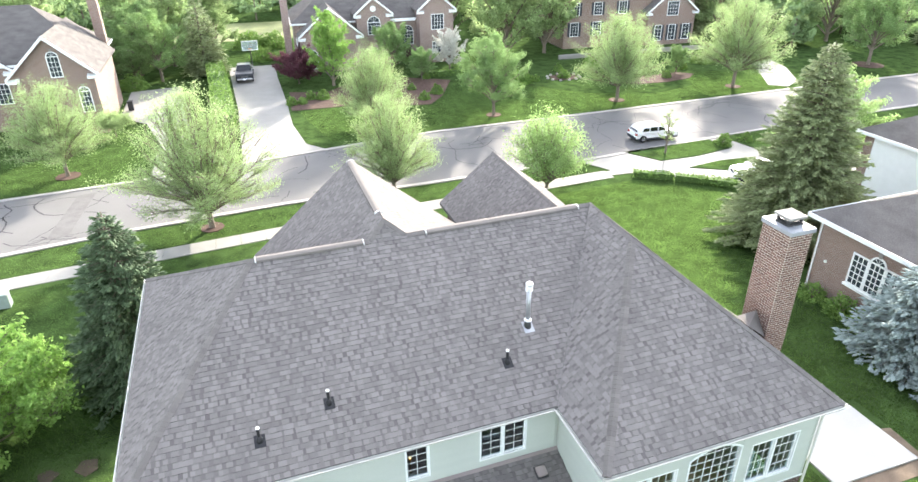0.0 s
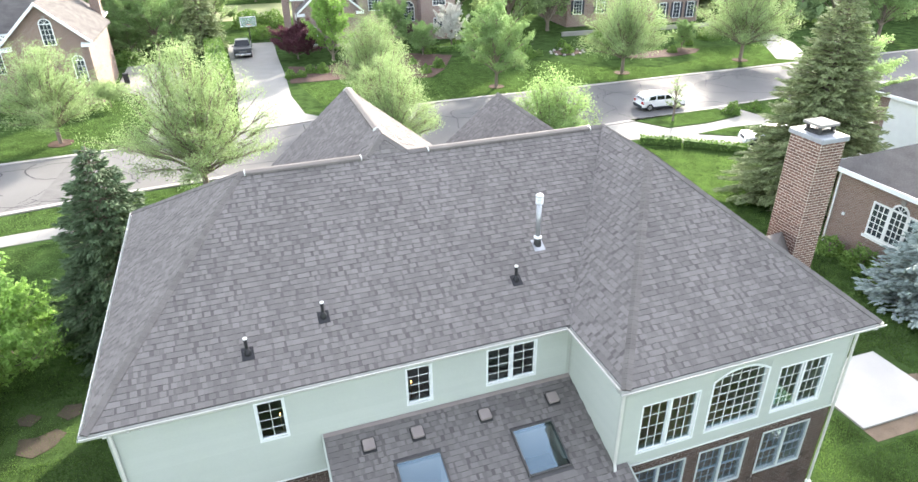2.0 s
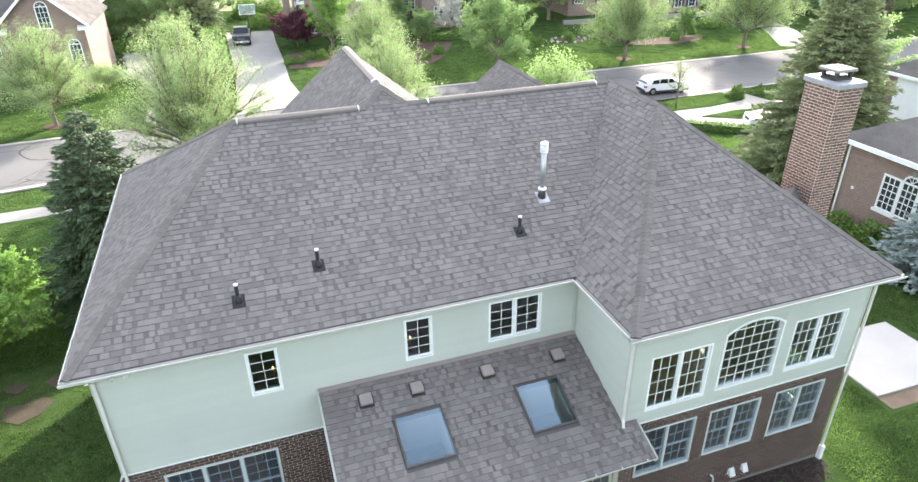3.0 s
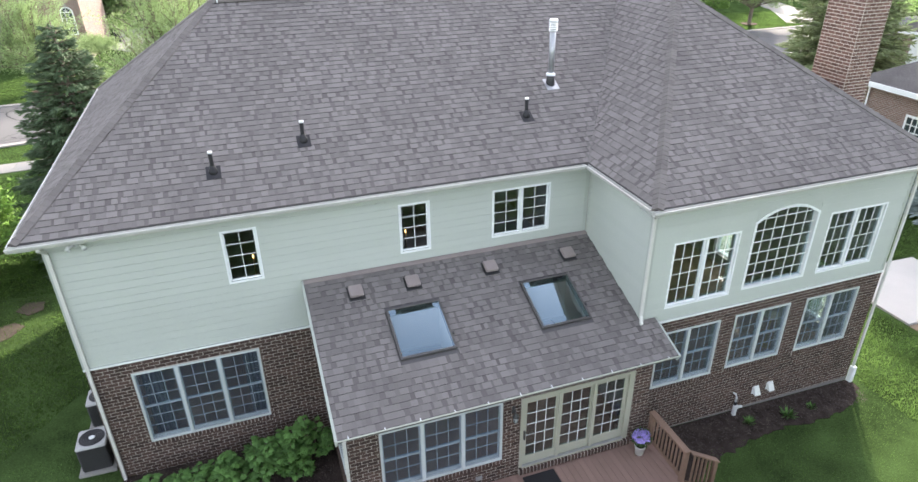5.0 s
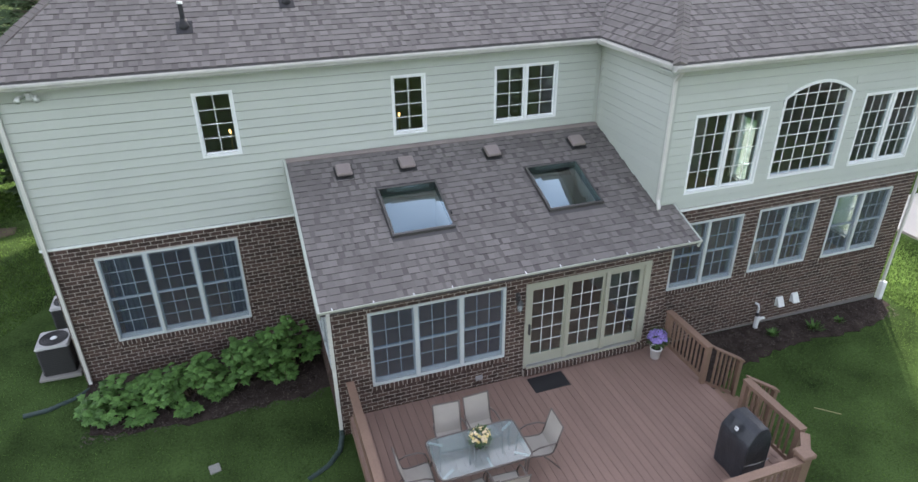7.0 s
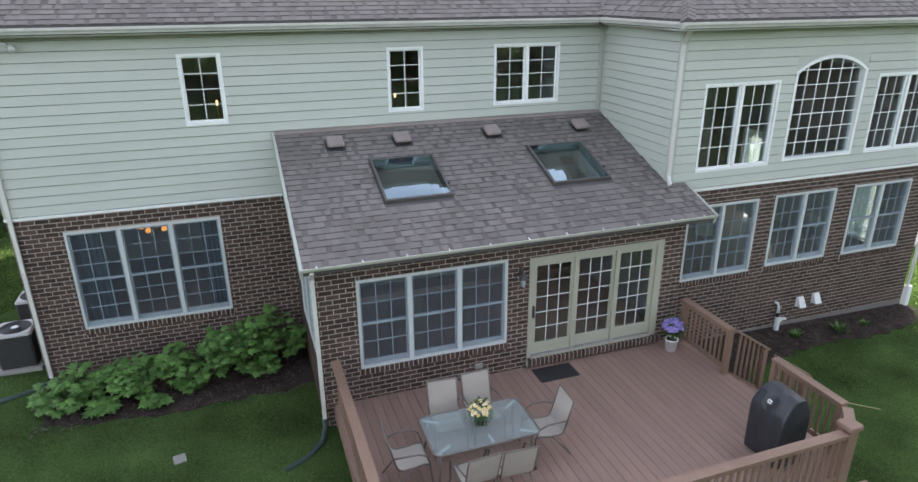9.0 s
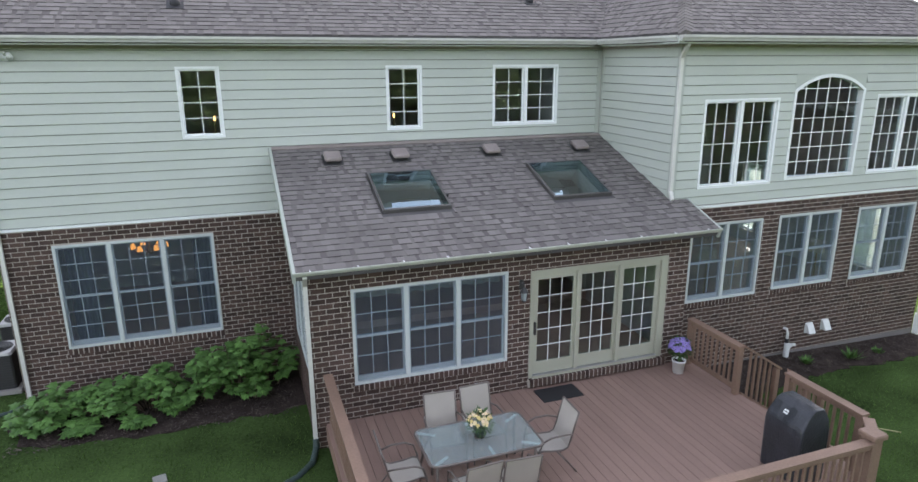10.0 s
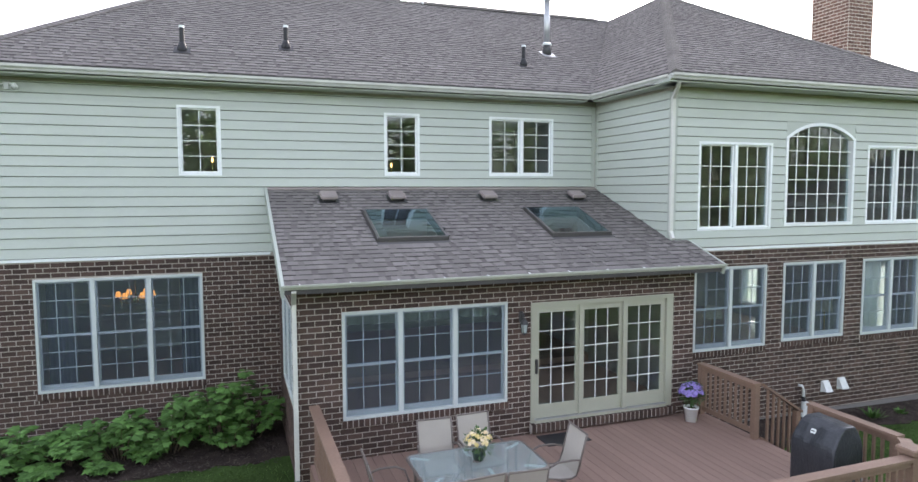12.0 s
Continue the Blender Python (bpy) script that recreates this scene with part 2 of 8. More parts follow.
def part(name, geo, material, parent, label="", kind="", smooth=False):
    """Links a mesh, given in the world's coordinates, as one part under its parent."""
    ob = new(name, geo.mesh(name, material, place_of(parent), smooth))
    ob.parent = parent
    return tagged(ob, label, kind=kind)


def solid(name, geo, material, label, category, kind="", at=(0, 0, 0), group="", smooth=False):
    ob = new(name, geo.mesh(name, material, at, smooth))
    ob.location = at
    return tagged(ob, label, category, group, kind)


def pieces(name, frame_, rects, material, parent, bevel=0.0):
    """Many like boxes (u0, u1, v0, v1, n0, n1) as objects of their own, sharing meshes by size."""
    o, a, b, c = frame_
    base = place_of(parent)
    rot = Matrix((a, b, c)).transposed().to_4x4()
    made = {}
    for u0, u1, v0, v1, n0, n1 in rects:
        key = (round(u1 - u0, 2), round(v1 - v0, 3), round(n1 - n0, 3))
        if key not in made:
            w, h, d = (max(k, 0.004) / 2 for k in key)
            e = min(bevel, w * 0.4, h * 0.4)
            g = Geo()
            low = [(-w, -h, -d), (w, -h, -d), (w, h, -d), (-w, h, -d)]
            top = [(-w + e, -h + e, d), (w - e, -h + e, d), (w - e, h - e, d), (-w + e, h - e, d)]
            if e:
                mid = [(x, y, d - e) for x, y, _ in low]
                g.hexa(low, mid)
                g.f.pop(1)
                g.add(mid + top, [(4, 5, 6, 7), (0, 1, 5, 4), (1, 2, 6, 5), (2, 3, 7, 6), (3, 0, 4, 7)])
            else:
                g.hexa(low, top)
            made[key] = g.mesh(name, material)
        ob = new(name, made[key])
        ob.parent = parent
        ob.matrix_basis = Matrix.Translation(o + a * (u0 + u1) / 2 + b * (v0 + v1) / 2 + c * (n0 + n1) / 2 - base) @ rot
    return made


def cut_spans(a, b, v0, v1, holes, gap=0.0):
    """The stretches of [a, b] that no hole (u0, u1, v0, v1) covers within v0..v1."""
    spans = [(a, b)]
    for h0, h1, g0, g1 in holes:
        if g1 <= v0 + 1e-4 or g0 >= v1 - 1e-4:
            continue
        nxt = []
        for s, e in spans:
            if h1 <= s or h0 >= e:
                nxt.append((s, e))
                continue
            if h0 - gap > s:
                nxt.append((s, h0 - gap))
            if h1 + gap < e:
                nxt.append((h1 + gap, e))
        spans = nxt
    return spans


def wall_geo(frame_, u0, u1, v0, v1, thick, holes=()):
    """A wall, its outer face at n = 0, with openings right through it."""
    g = Geo(frame_)
    us = sorted({u0, u1, *(c for h in holes for c in h[:2] if u0 < c < u1)})
    vs = sorted({v0, v1, *(c for h in holes for c in h[2:] if v0 < c < v1)})
    full = {(i, j) for i in range(len(us) - 1) for j in range(len(vs) - 1)
            if not any(h[0] < (us[i] + us[i + 1]) / 2 < h[1] and h[2] < (vs[j] + vs[j + 1]) / 2 < h[3] for h in holes)}
    at_corner = {}

    def corner(i, j, back):
        if (i, j, back) not in at_corner:
            at_corner[i, j, back] = len(g.p)
            g.p.append(tuple(g.at(us[i], vs[j], -thick if back else 0.0)))
        return at_corner[i, j, back]

    for i, j in sorted(full):
        ring = [(i, j), (i + 1, j), (i + 1, j + 1), (i, j + 1)]
        g.f.append(tuple(corner(*q, False) for q in ring))
        g.f.append(tuple(corner(*q, True) for q in reversed(ring)))
        for k, near in enumerate(((i, j - 1), (i + 1, j), (i, j + 1), (i - 1, j))):
            if near not in full:
                p, q = ring[k], ring[(k + 1) % 4]
                g.f.append((corner(*p, True), corner(*q, True), corner(*q, False), corner(*p, False)))
    return g


def brick_rects(u0, u1, v0, v1, holes=(), bw=0.232, bh=0.0905, joint=0.015, depth=0.0055, rng=None):
    """Running bond round the openings; bricks that meet an opening are cut to it."""
    out, row, v = [], 0, v0
    while v < v1 - 0.02:
        top = min(v + bh, v1)
        near = [h for h in holes if h[2] < top - 0.004 and h[3] > v + 0.004]
        x = math.floor(u0 / bw) * bw - (bw / 2 if row % 2 else 0)
        while x < u1:
            p, q = max(x, u0), min(x + bw, u1)
            cuts = sorted({p, q, *(c for h in near for c in h[:2] if p + 0.004 < c < q - 0.004)})
            for a, b in zip(cuts, cuts[1:]):
                lo, hi = v, top
                for h in near:
                    if h[0] < (a + b) / 2 < h[1]:
                        if h[2] <= lo:
                            lo = max(lo, h[3])
                        else:
                            hi = min(hi, h[2])
                if b - a > 0.03 and hi - lo > 0.03:
                    out.append((a + joint / 2, b - joint / 2, lo + joint / 2, hi - joint / 2, -0.03, depth + rng.uniform(-0.002, 0.002)))
            x += bw
        v, row = v + bh, row + 1
    return out


def bricks_joined(frame_, rects):
    g = Geo(frame_)
    for r in rects:
        g.box(*r)
    return g


# ---------------------------------------------------------------- the ground
def smooth01(x):
    x = min(1.0, max(0.0, x))
    return x * x * (3 - 2 * x)


def ground_z(x, y):
    """The lie of the land: nearly level behind the house, falling to the street."""
    back = -0.17 - 0.02 * min(30.0, max(-12.0, x - 0.7))
    return back + (-2.4 - back) * smooth01((y - 3.0) / 26.0)


def spread_lines(lo, hi, step, far):
    out, v, s = [], lo, step
    while v <= hi:
        out.append(v)
        v += step
    while s < far:
        s *= 1.6
        out.append(out[-1] + s)
        out.insert(0, out[0] - s)
    return out


xs, ys = spread_lines(-30, 70, 2.0, 700), spread_lines(-20, 70, 2.0, 700)
g = Geo()
g.p = [(x, y, ground_z(x, y)) for y in ys for x in xs]
g.f = [(j * len(xs) + i, j * len(xs) + i + 1, (j + 1) * len(xs) + i + 1, (j + 1) * len(xs) + i) for j in range(len(ys) - 1) for i in range(len(xs) - 1)]
solid("ground", g, LAWN, "mown green lawn falling gently towards the street", "lawn", "structure", smooth=True)


def drape(outline, lift, step=1.5):
    """A sheet over the ground inside an outline of corners, cut into a fan of strips that follow the land."""
    bm_ = bmesh.new()
    vs = [bm_.verts.new((x, y, 0)) for x, y in outline]
    bm_.faces.new(vs)
    x0, x1 = min(p[0] for p in outline), max(p[0] for p in outline)
    y0, y1 = min(p[1] for p in outline), max(p[1] for p in outline)
    for axis, a, b in ((0, x0, x1), (1, y0, y1)):
        k = a + step
        while k < b:
            co, no = Vector((k, 0, 0) if axis == 0 else (0, k, 0)), Vector((1, 0, 0) if axis == 0 else (0, 1, 0))
            bmesh.ops.bisect_plane(bm_, geom=bm_.verts[:] + bm_.edges[:] + bm_.faces[:], plane_co=co, plane_no=no)
            k += step
    bm_.verts.index_update()
    bm_.normal_update()
    g = Geo()
    flip = sum(f.normal.z for f in bm_.faces) < 0
    g.p = [(v.co.x, v.co.y, ground_z(v.co.x, v.co.y) + lift) for v in bm_.verts]
    g.f = [tuple(v.index for v in (reversed(f.verts) if flip else f.verts)) for f in bm_.faces]
    n = len(outline)
    rim = [(x, y, ground_z(x, y) + lift) for x, y in outline]
    low = [(x, y, z - 0.3) for x, y, z in rim]
    g.add(rim + low, [(i, (i + 1) % n, n + (i + 1) % n, n + i) for i in range(n)])
    bm_.free()
    return g


# ---------------------------------------------------------------- the house: shell
EAVE, RIDGE = 6.43, 9.84
SUN_Y = -3.36         # face of the sun room's brick wall
house = thing("house", (10.6, 4.5, -0.4), "two-storey house with pale green siding over brown brick", "house")
RNG = random.Random(7)
REAR = plane_frame((0, 0, 0), (1, 0, 0), (0, 0, 1))            # u = x, v = z, outwards -y
WING = plane_frame((0, -2.77, 0), (1, 0, 0), (0, 0, 1))
SUN_FRONT = plane_frame((0, SUN_Y, 0), (1, 0, 0), (0, 0, 1))
WING_LEFT = plane_frame((12.87, 0, 0), (0, -1, 0), (0, 0, 1))   # u = -y, outwards -x
SUN_LEFT = plane_frame((5.75, 0, 0), (0, -1, 0), (0, 0, 1))
MAIN_LEFT = plane_frame((0.72, 0, 0), (0, -1, 0), (0, 0, 1))
WING_RIGHT = plane_frame((20.4, 0, 0), (0, 1, 0), (0, 0, 1))    # u = y, outwards +x
FRONT = plane_frame((0, 11.4, 0), (-1, 0, 0), (0, 0, 1))

W1, W2, W3 = (4.0, 4.757, 4.63, 5.93), (7.895, 8.652, 4.645, 5.93), (10.216, 11.77, 4.65, 5.93)
LW, FW, FD = (1.575, 4.345, 0.74, 2.78), (6.435, 9.18, 0.80, 2.49), (9.62, 12.495, 0.365, 2.44)
X1, X2, X3 = (13.475, 15.305, 3.535, 5.28), (15.65, 17.56, 3.59, 5.73), (17.94, 19.77, 3.585, 5.295)
Y1, Y2, Y3 = (13.45, 15.26, 1.12, 2.80), (15.71, 17.43, 1.16, 2.82), (17.965, 19.73, 1.13, 2.82)
SL = (1.0, 2.75, 0.95, 2.5)           # side window of the sun room, in u = -y
R1, R2 = (-1.85, -0.85, 0.75, 2.65), (1.95, 3.2, 0.75, 2.9)   # side windows of the great room, in u = y

part("rear_wall", wall_geo(REAR, 0.72, 12.97, -0.5, 6.35, 0.25, (LW, W1, W2, W3, (6.0, 12.9, 0.2, 2.9))), MORTAR, house, "wall core, brick below and siding above")
part("left_wall", wall_geo(MAIN_LEFT, -11.4, -0.25, -1.5, 6.35, 0.25), MORTAR, house)
part("wing_rear_wall", wall_geo(WING, 12.87, 20.4, -1.0, 6.35, 0.25, (X1, X2, X3, Y1, Y2, Y3)), MORTAR, house)
part("wing_left_wall", wall_geo(WING_LEFT, 0.0, 2.52, -0.6, 6.35, 0.25), MORTAR, house)
part("right_wall", wall_geo(WING_RIGHT, -2.52, 11.4, -1.5, 6.35, 0.25, (R1, R2)), MORTAR, house)
part("front_wall", wall_geo(FRONT, -20.15, -0.97, -2.2, 6.35, 0.25), MORTAR, house)
sun_front_wall = part("sunroom_front_wall", wall_geo(SUN_FRONT, 5.75, 12.97, -0.8, 2.95, 0.22, (FW, FD)), MORTAR, house, "brick wall of the sun room with tan mortar")
sun_left_wall = part("sunroom_left_wall", wall_geo(SUN_LEFT, 0.01, -SUN_Y - 0.22, -0.8, 2.95, 0.22, (SL,)), MORTAR, house)
part("sunroom_right_wall", Geo().box(12.72, 12.97, SUN_Y + 0.22, -2.78, -0.8, 2.95), MORTAR, house)
for x in (5.75, 12.75):
    part("sunroom_gable_cheek", Geo().hexa([(x, SUN_Y, 2.9), (x + 0.2, SUN_Y, 2.9), (x + 0.2, -0.02, 2.9), (x, -0.02, 2.9)], [(x, SUN_Y, 2.97), (x + 0.2, SUN_Y, 2.97), (x + 0.2, -0.02, 4.19), (x, -0.02, 4.19)]), TRIM_GREEN, house)

part("foundation", Geo(WING).box(13.2, 20.39, -1.0, -0.42, 0.001, 0.009), mat("foundation_concrete", (0.17, 0.16, 0.15), rough=0.95), house, "grey concrete foundation strip above the bed")

# floors, ceilings and inner walls, so that the rooms behind the glass are closed
for nm, m_, (x0, x1, y0, y1), z0, z1 in (("ground_floor", FLOORWOOD, (0.97, 12.97, 0.26, 11.1), 0.2, 0.4), ("ground_floor", FLOORWOOD, (13.22, 20.15, -2.5, 11.1), 0.2, 0.4),
                                        ("upper_floor", DRYWALL, (0.97, 12.7, 0.26, 11.1), 3.0, 3.25), ("sunroom_floor", FLOORWOOD, (5.97, 12.72, -3.13, -0.01), 0.15, 0.35),
                                        ("upper_ceiling", DRYWALL, (0.97, 12.97, 0.26, 11.1), 6.1, 6.25), ("upper_ceiling", DRYWALL, (13.22, 20.15, -2.5, 11.1), 6.1, 6.25)):
    part(nm, Geo().box(x0, x1, y0, y1, z0, z1), m_, house)
part("inner_wall", Geo().box(0.98, 12.9, 4.6, 4.75, 0.41, 2.99), DRYWALL, house)
part("inner_wall", Geo().box(0.98, 12.9, 4.6, 4.75, 3.26, 6.09), DRYWALL, house)
part("inner_wall", Geo().box(12.98, 20.14, 4.6, 4.75, 0.41, 6.09), DRYWALL, house)
part("inner_wall", Geo().box(12.98, 13.2, 0.02, 4.59, 0.41, 6.09), DRYWALL, house)
part("inner_wall", Geo().box(5.4, 5.54, 0.27, 4.59, 0.41, 2.99), DRYWALL, house)
for x in (6.4, 9.5):
    part("inner_wall", Geo().box(x, x + 0.14, 0.27, 4.59, 3.26, 6.09), DRYWALL, house)


# ---- roof planes: corners in plan, lower edge first
EDGE = EAVE + 0.05     # lowest shingles, behind the gutters
RIDGE_Y, PITCH = 5.68, (RIDGE - EDGE) / (5.68 + 0.401)
P_A, P_B, P_C, P_D = (0.40, -0.401, EDGE), (12.53, -0.401, EDGE), (16.80, RIDGE_Y, RIDGE), (4.60, RIDGE_Y, RIDGE)
P_E, P_F, P_G = (12.53, -3.25, EDGE), (20.61, -3.25, EDGE), (16.70, 2.72, RIDGE)
P_H, P_I = (20.61, 11.87, EDGE), (0.40, 11.87, EDGE)
BUMP_L, BUMP_R, BUMP_T = (8.42, RIDGE_Y, RIDGE), (9.72, RIDGE_Y, RIDGE), (9.05, 6.15, 10.32)
G1_TOP, G1_L, G1_R, G1_Y = (9.05, 10.32), (4.65, 6.6), (13.6, 6.6), 12.2
G2_TOP, G2_L, G2_R, G2_Y = (17.0, 8.40), (14.06, 6.05), (19.94, 6.05), 15.8
LEAN_A, LEAN_B = 4.385, 2.994          # sun room roof: height at the wall and at its eave
ROOFS = {
    "rear": (P_A, P_B, P_C, P_D), "left": (P_I, P_A, P_D), "wing_left": (P_B, P_E, P_G, P_C), "wing_rear": (P_E, P_F, P_G),
    "right": (P_F, P_H, P_C, P_G), "front": (P_H, P_I, P_D, P_C),
    "bump": (BUMP_L, BUMP_R, BUMP_T),
    "gable_left": ((G1_L[0], G1_Y, G1_L[1]), (G1_L[0], 11.4, G1_L[1]), BUMP_L, BUMP_T, (G1_TOP[0], G1_Y, G1_TOP[1])),
    "gable_right": ((G1_R[0], 11.4, G1_R[1]), (G1_R[0], G1_Y, G1_R[1]), (G1_TOP[0], G1_Y, G1_TOP[1]), BUMP_T, BUMP_R),
    "porch_left": ((G2_L[0], G2_Y, G2_L[1]), (G2_L[0], 11.8, G2_L[1]), (G2_TOP[0], 8.0, G2_TOP[1]), (G2_TOP[0], G2_Y, G2_TOP[1])),
    "porch_right": ((G2_R[0], 11.8, G2_R[1]), (G2_R[0], G2_Y, G2_R[1]), (G2_TOP[0], G2_Y, G2_TOP[1]), (G2_TOP[0], 8.0, G2_TOP[1])),
}


def slope_frame(poly):
    a, b = Vector(poly[0]), Vector(poly[1])
    u = (b - a).normalized()
    n = None
    for c in poly[2:]:
        n = (b - a).cross(Vector(c) - a)
        if n.length > 1e-3:
            break
    n.normalize()
    return (a, u, n.cross(u), n)


def shingle_rows(poly2, exposure, holes=(), rng=None):
    """Courses of laminated shingles over a convex outline in (u, v): rows of (u at low edge, u at high edge, v, thickness) cells."""
    def span(v):
        hits = []
        for (a, b), (c, d) in zip(poly2, poly2[1:] + poly2[:1]):
            if (b - v) * (d - v) <= 0 and abs(b - d) > 1e-6:
                hits.append(a + (c - a) * (v - b) / (d - b))
        return (min(hits), max(hits)) if len(hits) > 1 else None
    vmin, vmax = min(p[1] for p in poly2), max(p[1] for p in poly2)
    v = vmin
    cells = []
    while v < vmax - 0.02:
        top = min(v + exposure * 1.25, vmax - 0.001)
        lo, hi = span(v + 0.002), span(top)
        if lo and hi:
            for s, e in cut_spans(min(lo[0], hi[0]), max(lo[1], hi[1]), v, v + exposure, holes):
                x, thick = s - rng.uniform(0, 0.4), False
                while x < e:
                    thick = not thick or rng.random() < 0.45
                    w = rng.uniform(0.09, 0.22) if thick else rng.uniform(0.05, 0.13)
                    p, q = max(x, s), min(x + w, e)
                    c = [min(max(p, lo[0]), lo[1]), min(max(q, lo[0]), lo[1]), min(max(q, hi[0]), hi[1]), min(max(p, hi[0]), hi[1])]
                    if q - p > 0.02 and max(c[1] - c[0], c[2] - c[3]) > 0.01:
                        cells.append((c, v - rng.uniform(0, 0.006), top, 0.011 + rng.uniform(-0.001, 0.001) if thick else 0.003))
                    x += w
        v += exposure
    return cells


def shingle_geo(frame_, cells):
    g = Geo(frame_)
    for c, v0, v1, t in cells:
        a = g.at
        g.add([a(c[0], v0, 0), a(c[1], v0, 0), a(c[1], v0, t + 0.006), a(c[0], v0, t + 0.006), a(c[2], v1, 0.003), a(c[3], v1, 0.003), a(c[2], v1, -0.002), a(c[3], v1, -0.002)],
              [(0, 1, 2, 3), (3, 2, 4, 5), (1, 6, 4, 2), (0, 3, 5, 7)])
    return g


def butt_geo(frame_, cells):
    """The dark cut lower edges of the shingle tabs, with the shadow beneath painted in."""
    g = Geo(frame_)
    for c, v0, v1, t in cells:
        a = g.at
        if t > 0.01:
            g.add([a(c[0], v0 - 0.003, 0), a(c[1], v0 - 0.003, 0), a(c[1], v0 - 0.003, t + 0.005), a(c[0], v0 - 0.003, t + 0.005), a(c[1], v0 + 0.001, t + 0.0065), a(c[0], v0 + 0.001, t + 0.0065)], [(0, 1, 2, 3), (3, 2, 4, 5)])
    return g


def roof_slope(poly, exposure=0.158, holes=()):
    fr = slope_frame(poly)
    flat = [((Vector(p) - fr[0]).dot(fr[1]), (Vector(p) - fr[0]).dot(fr[2])) for p in poly]
    g = Geo()
    g.hexa([Vector(p) - Vector((0, 0, 0.16)) for p in poly], [Vector(p) - Vector((0, 0, 0.004)) for p in poly])
    deck_ob = part("roof_slope", g, ROOF_DECK, house, "grey laminated asphalt shingle roof slope")
    return deck_ob, fr, shingle_rows(flat, exposure, holes, RNG)


for poly in ROOFS.values():
    slope, fr, cells = roof_slope(poly)
    part("shingles", shingle_geo(fr, [c for c in cells if c[3] > 0.01]), SHINGLE, slope, "weathered grey asphalt shingles", "stuff")
    part("butt_edge", butt_geo(fr, cells), SHADOW_LINE, slope, "dark cut edges of the shingle tabs with their shadow line painted in", "stuff")
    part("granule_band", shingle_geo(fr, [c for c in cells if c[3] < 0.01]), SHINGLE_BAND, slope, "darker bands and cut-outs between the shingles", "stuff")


def cap_line(a, b, n1, n2, half=0.125, step=0.14):
    """Overlapping ridge caps from a to b over slopes with the normals n1 and n2."""
    a, b, n1, n2 = Vector(a), Vector(b), Vector(n1), Vector(n2)
    d = (b - a).normalized()
    s1, s2 = d.cross(n1).normalized(), d.cross(n2).normalized()
    mid = (n1 + n2).normalized()
    if (s1 - s2).dot(s1) < 0:
        s1, s2 = s2, s1
    if s1.dot(n2) > 0:
        s1 = -s1
    if s2.dot(n1) > 0:
        s2 = -s2
    g, k = Geo(), 0.0
    length = (b - a).length
    while k < length:
        e = min(k + step * 1.3, length)
        rows = []
        for q, lift in ((k, 0.032), (e, 0.020)):
            c = a + d * q
            rows.append([c + s1 * half + n1 * (lift - 0.03), c + s1 * half + n1 * lift, c + mid * (lift + 0.02), c + s2 * half + n2 * lift, c + s2 * half + n2 * (lift - 0.03)])
        g.add(rows[0] + rows[1], [(0, 1, 6, 5), (1, 2, 7, 6), (2, 3, 8, 7), (3, 4, 9, 8), (0, 4, 3, 2, 1)])
        k += step
    return g


def nrm(key): return slope_frame(ROOFS[key])[3]


for a, b, k1, k2 in ((P_A, P_D, "rear", "left"), (P_D, BUMP_L, "rear", "front"), (BUMP_R, P_C, "rear", "front"), (P_I, P_D, "left", "front"),
                     (P_E, P_G, "wing_left", "wing_rear"), (P_F, P_G, "wing_rear", "right"), (P_G, P_C, "wing_left", "right"), (P_H, P_C, "right", "front"),
                     ((G1_TOP[0], G1_Y, G1_TOP[1]), BUMP_T, "gable_left", "gable_right"), (BUMP_L, BUMP_T, "bump", "gable_left"), (BUMP_R, BUMP_T, "bump", "gable_right"),
                     ((G2_TOP[0], G2_Y, G2_TOP[1]), (G2_TOP[0], 8.0, G2_TOP[1]), "porch_left", "porch_right")):
    part("ridge_cap", cap_line(a, b, nrm(k1), nrm(k2)), RIDGECAP, house, "overlapping grey ridge cap shingles", "stuff")

# low ridge vents with pale end clips
for a, b in (((4.75, RIDGE_Y, RIDGE), (8.2, RIDGE_Y, RIDGE)), ((10.4, RIDGE_Y, RIDGE), (16.2, RIDGE_Y, RIDGE)), ((9.05, 12.0, 10.32), (9.05, 6.75, 10.32))):
    a, b = Vector(a), Vector(b)
    d = (b - a).normalized()
    s = d.cross(Vector((0, 0, 1)))
    prof = [(-0.17, -0.05), (-0.16, 0.015), (-0.05, 0.062), (0.05, 0.062), (0.16, 0.015), (0.17, -0.05)]
    ring = lambda p, k=1.0: [p + s * (o * k) + Vector((0, 0, h * k)) for o, h in prof]
    rv = part("ridge_vent", Geo().hexa(ring(a), ring(b)), RIDGECAP, house, "raised shingled ridge vent")
    for p, e in ((a, -d), (b, d)):
        part("end_clip", Geo().hexa(ring(p + e * 0.002, 1.03), ring(p + e * 0.03, 1.03)), OFF_WHITE, rv, "pale plastic end clip")

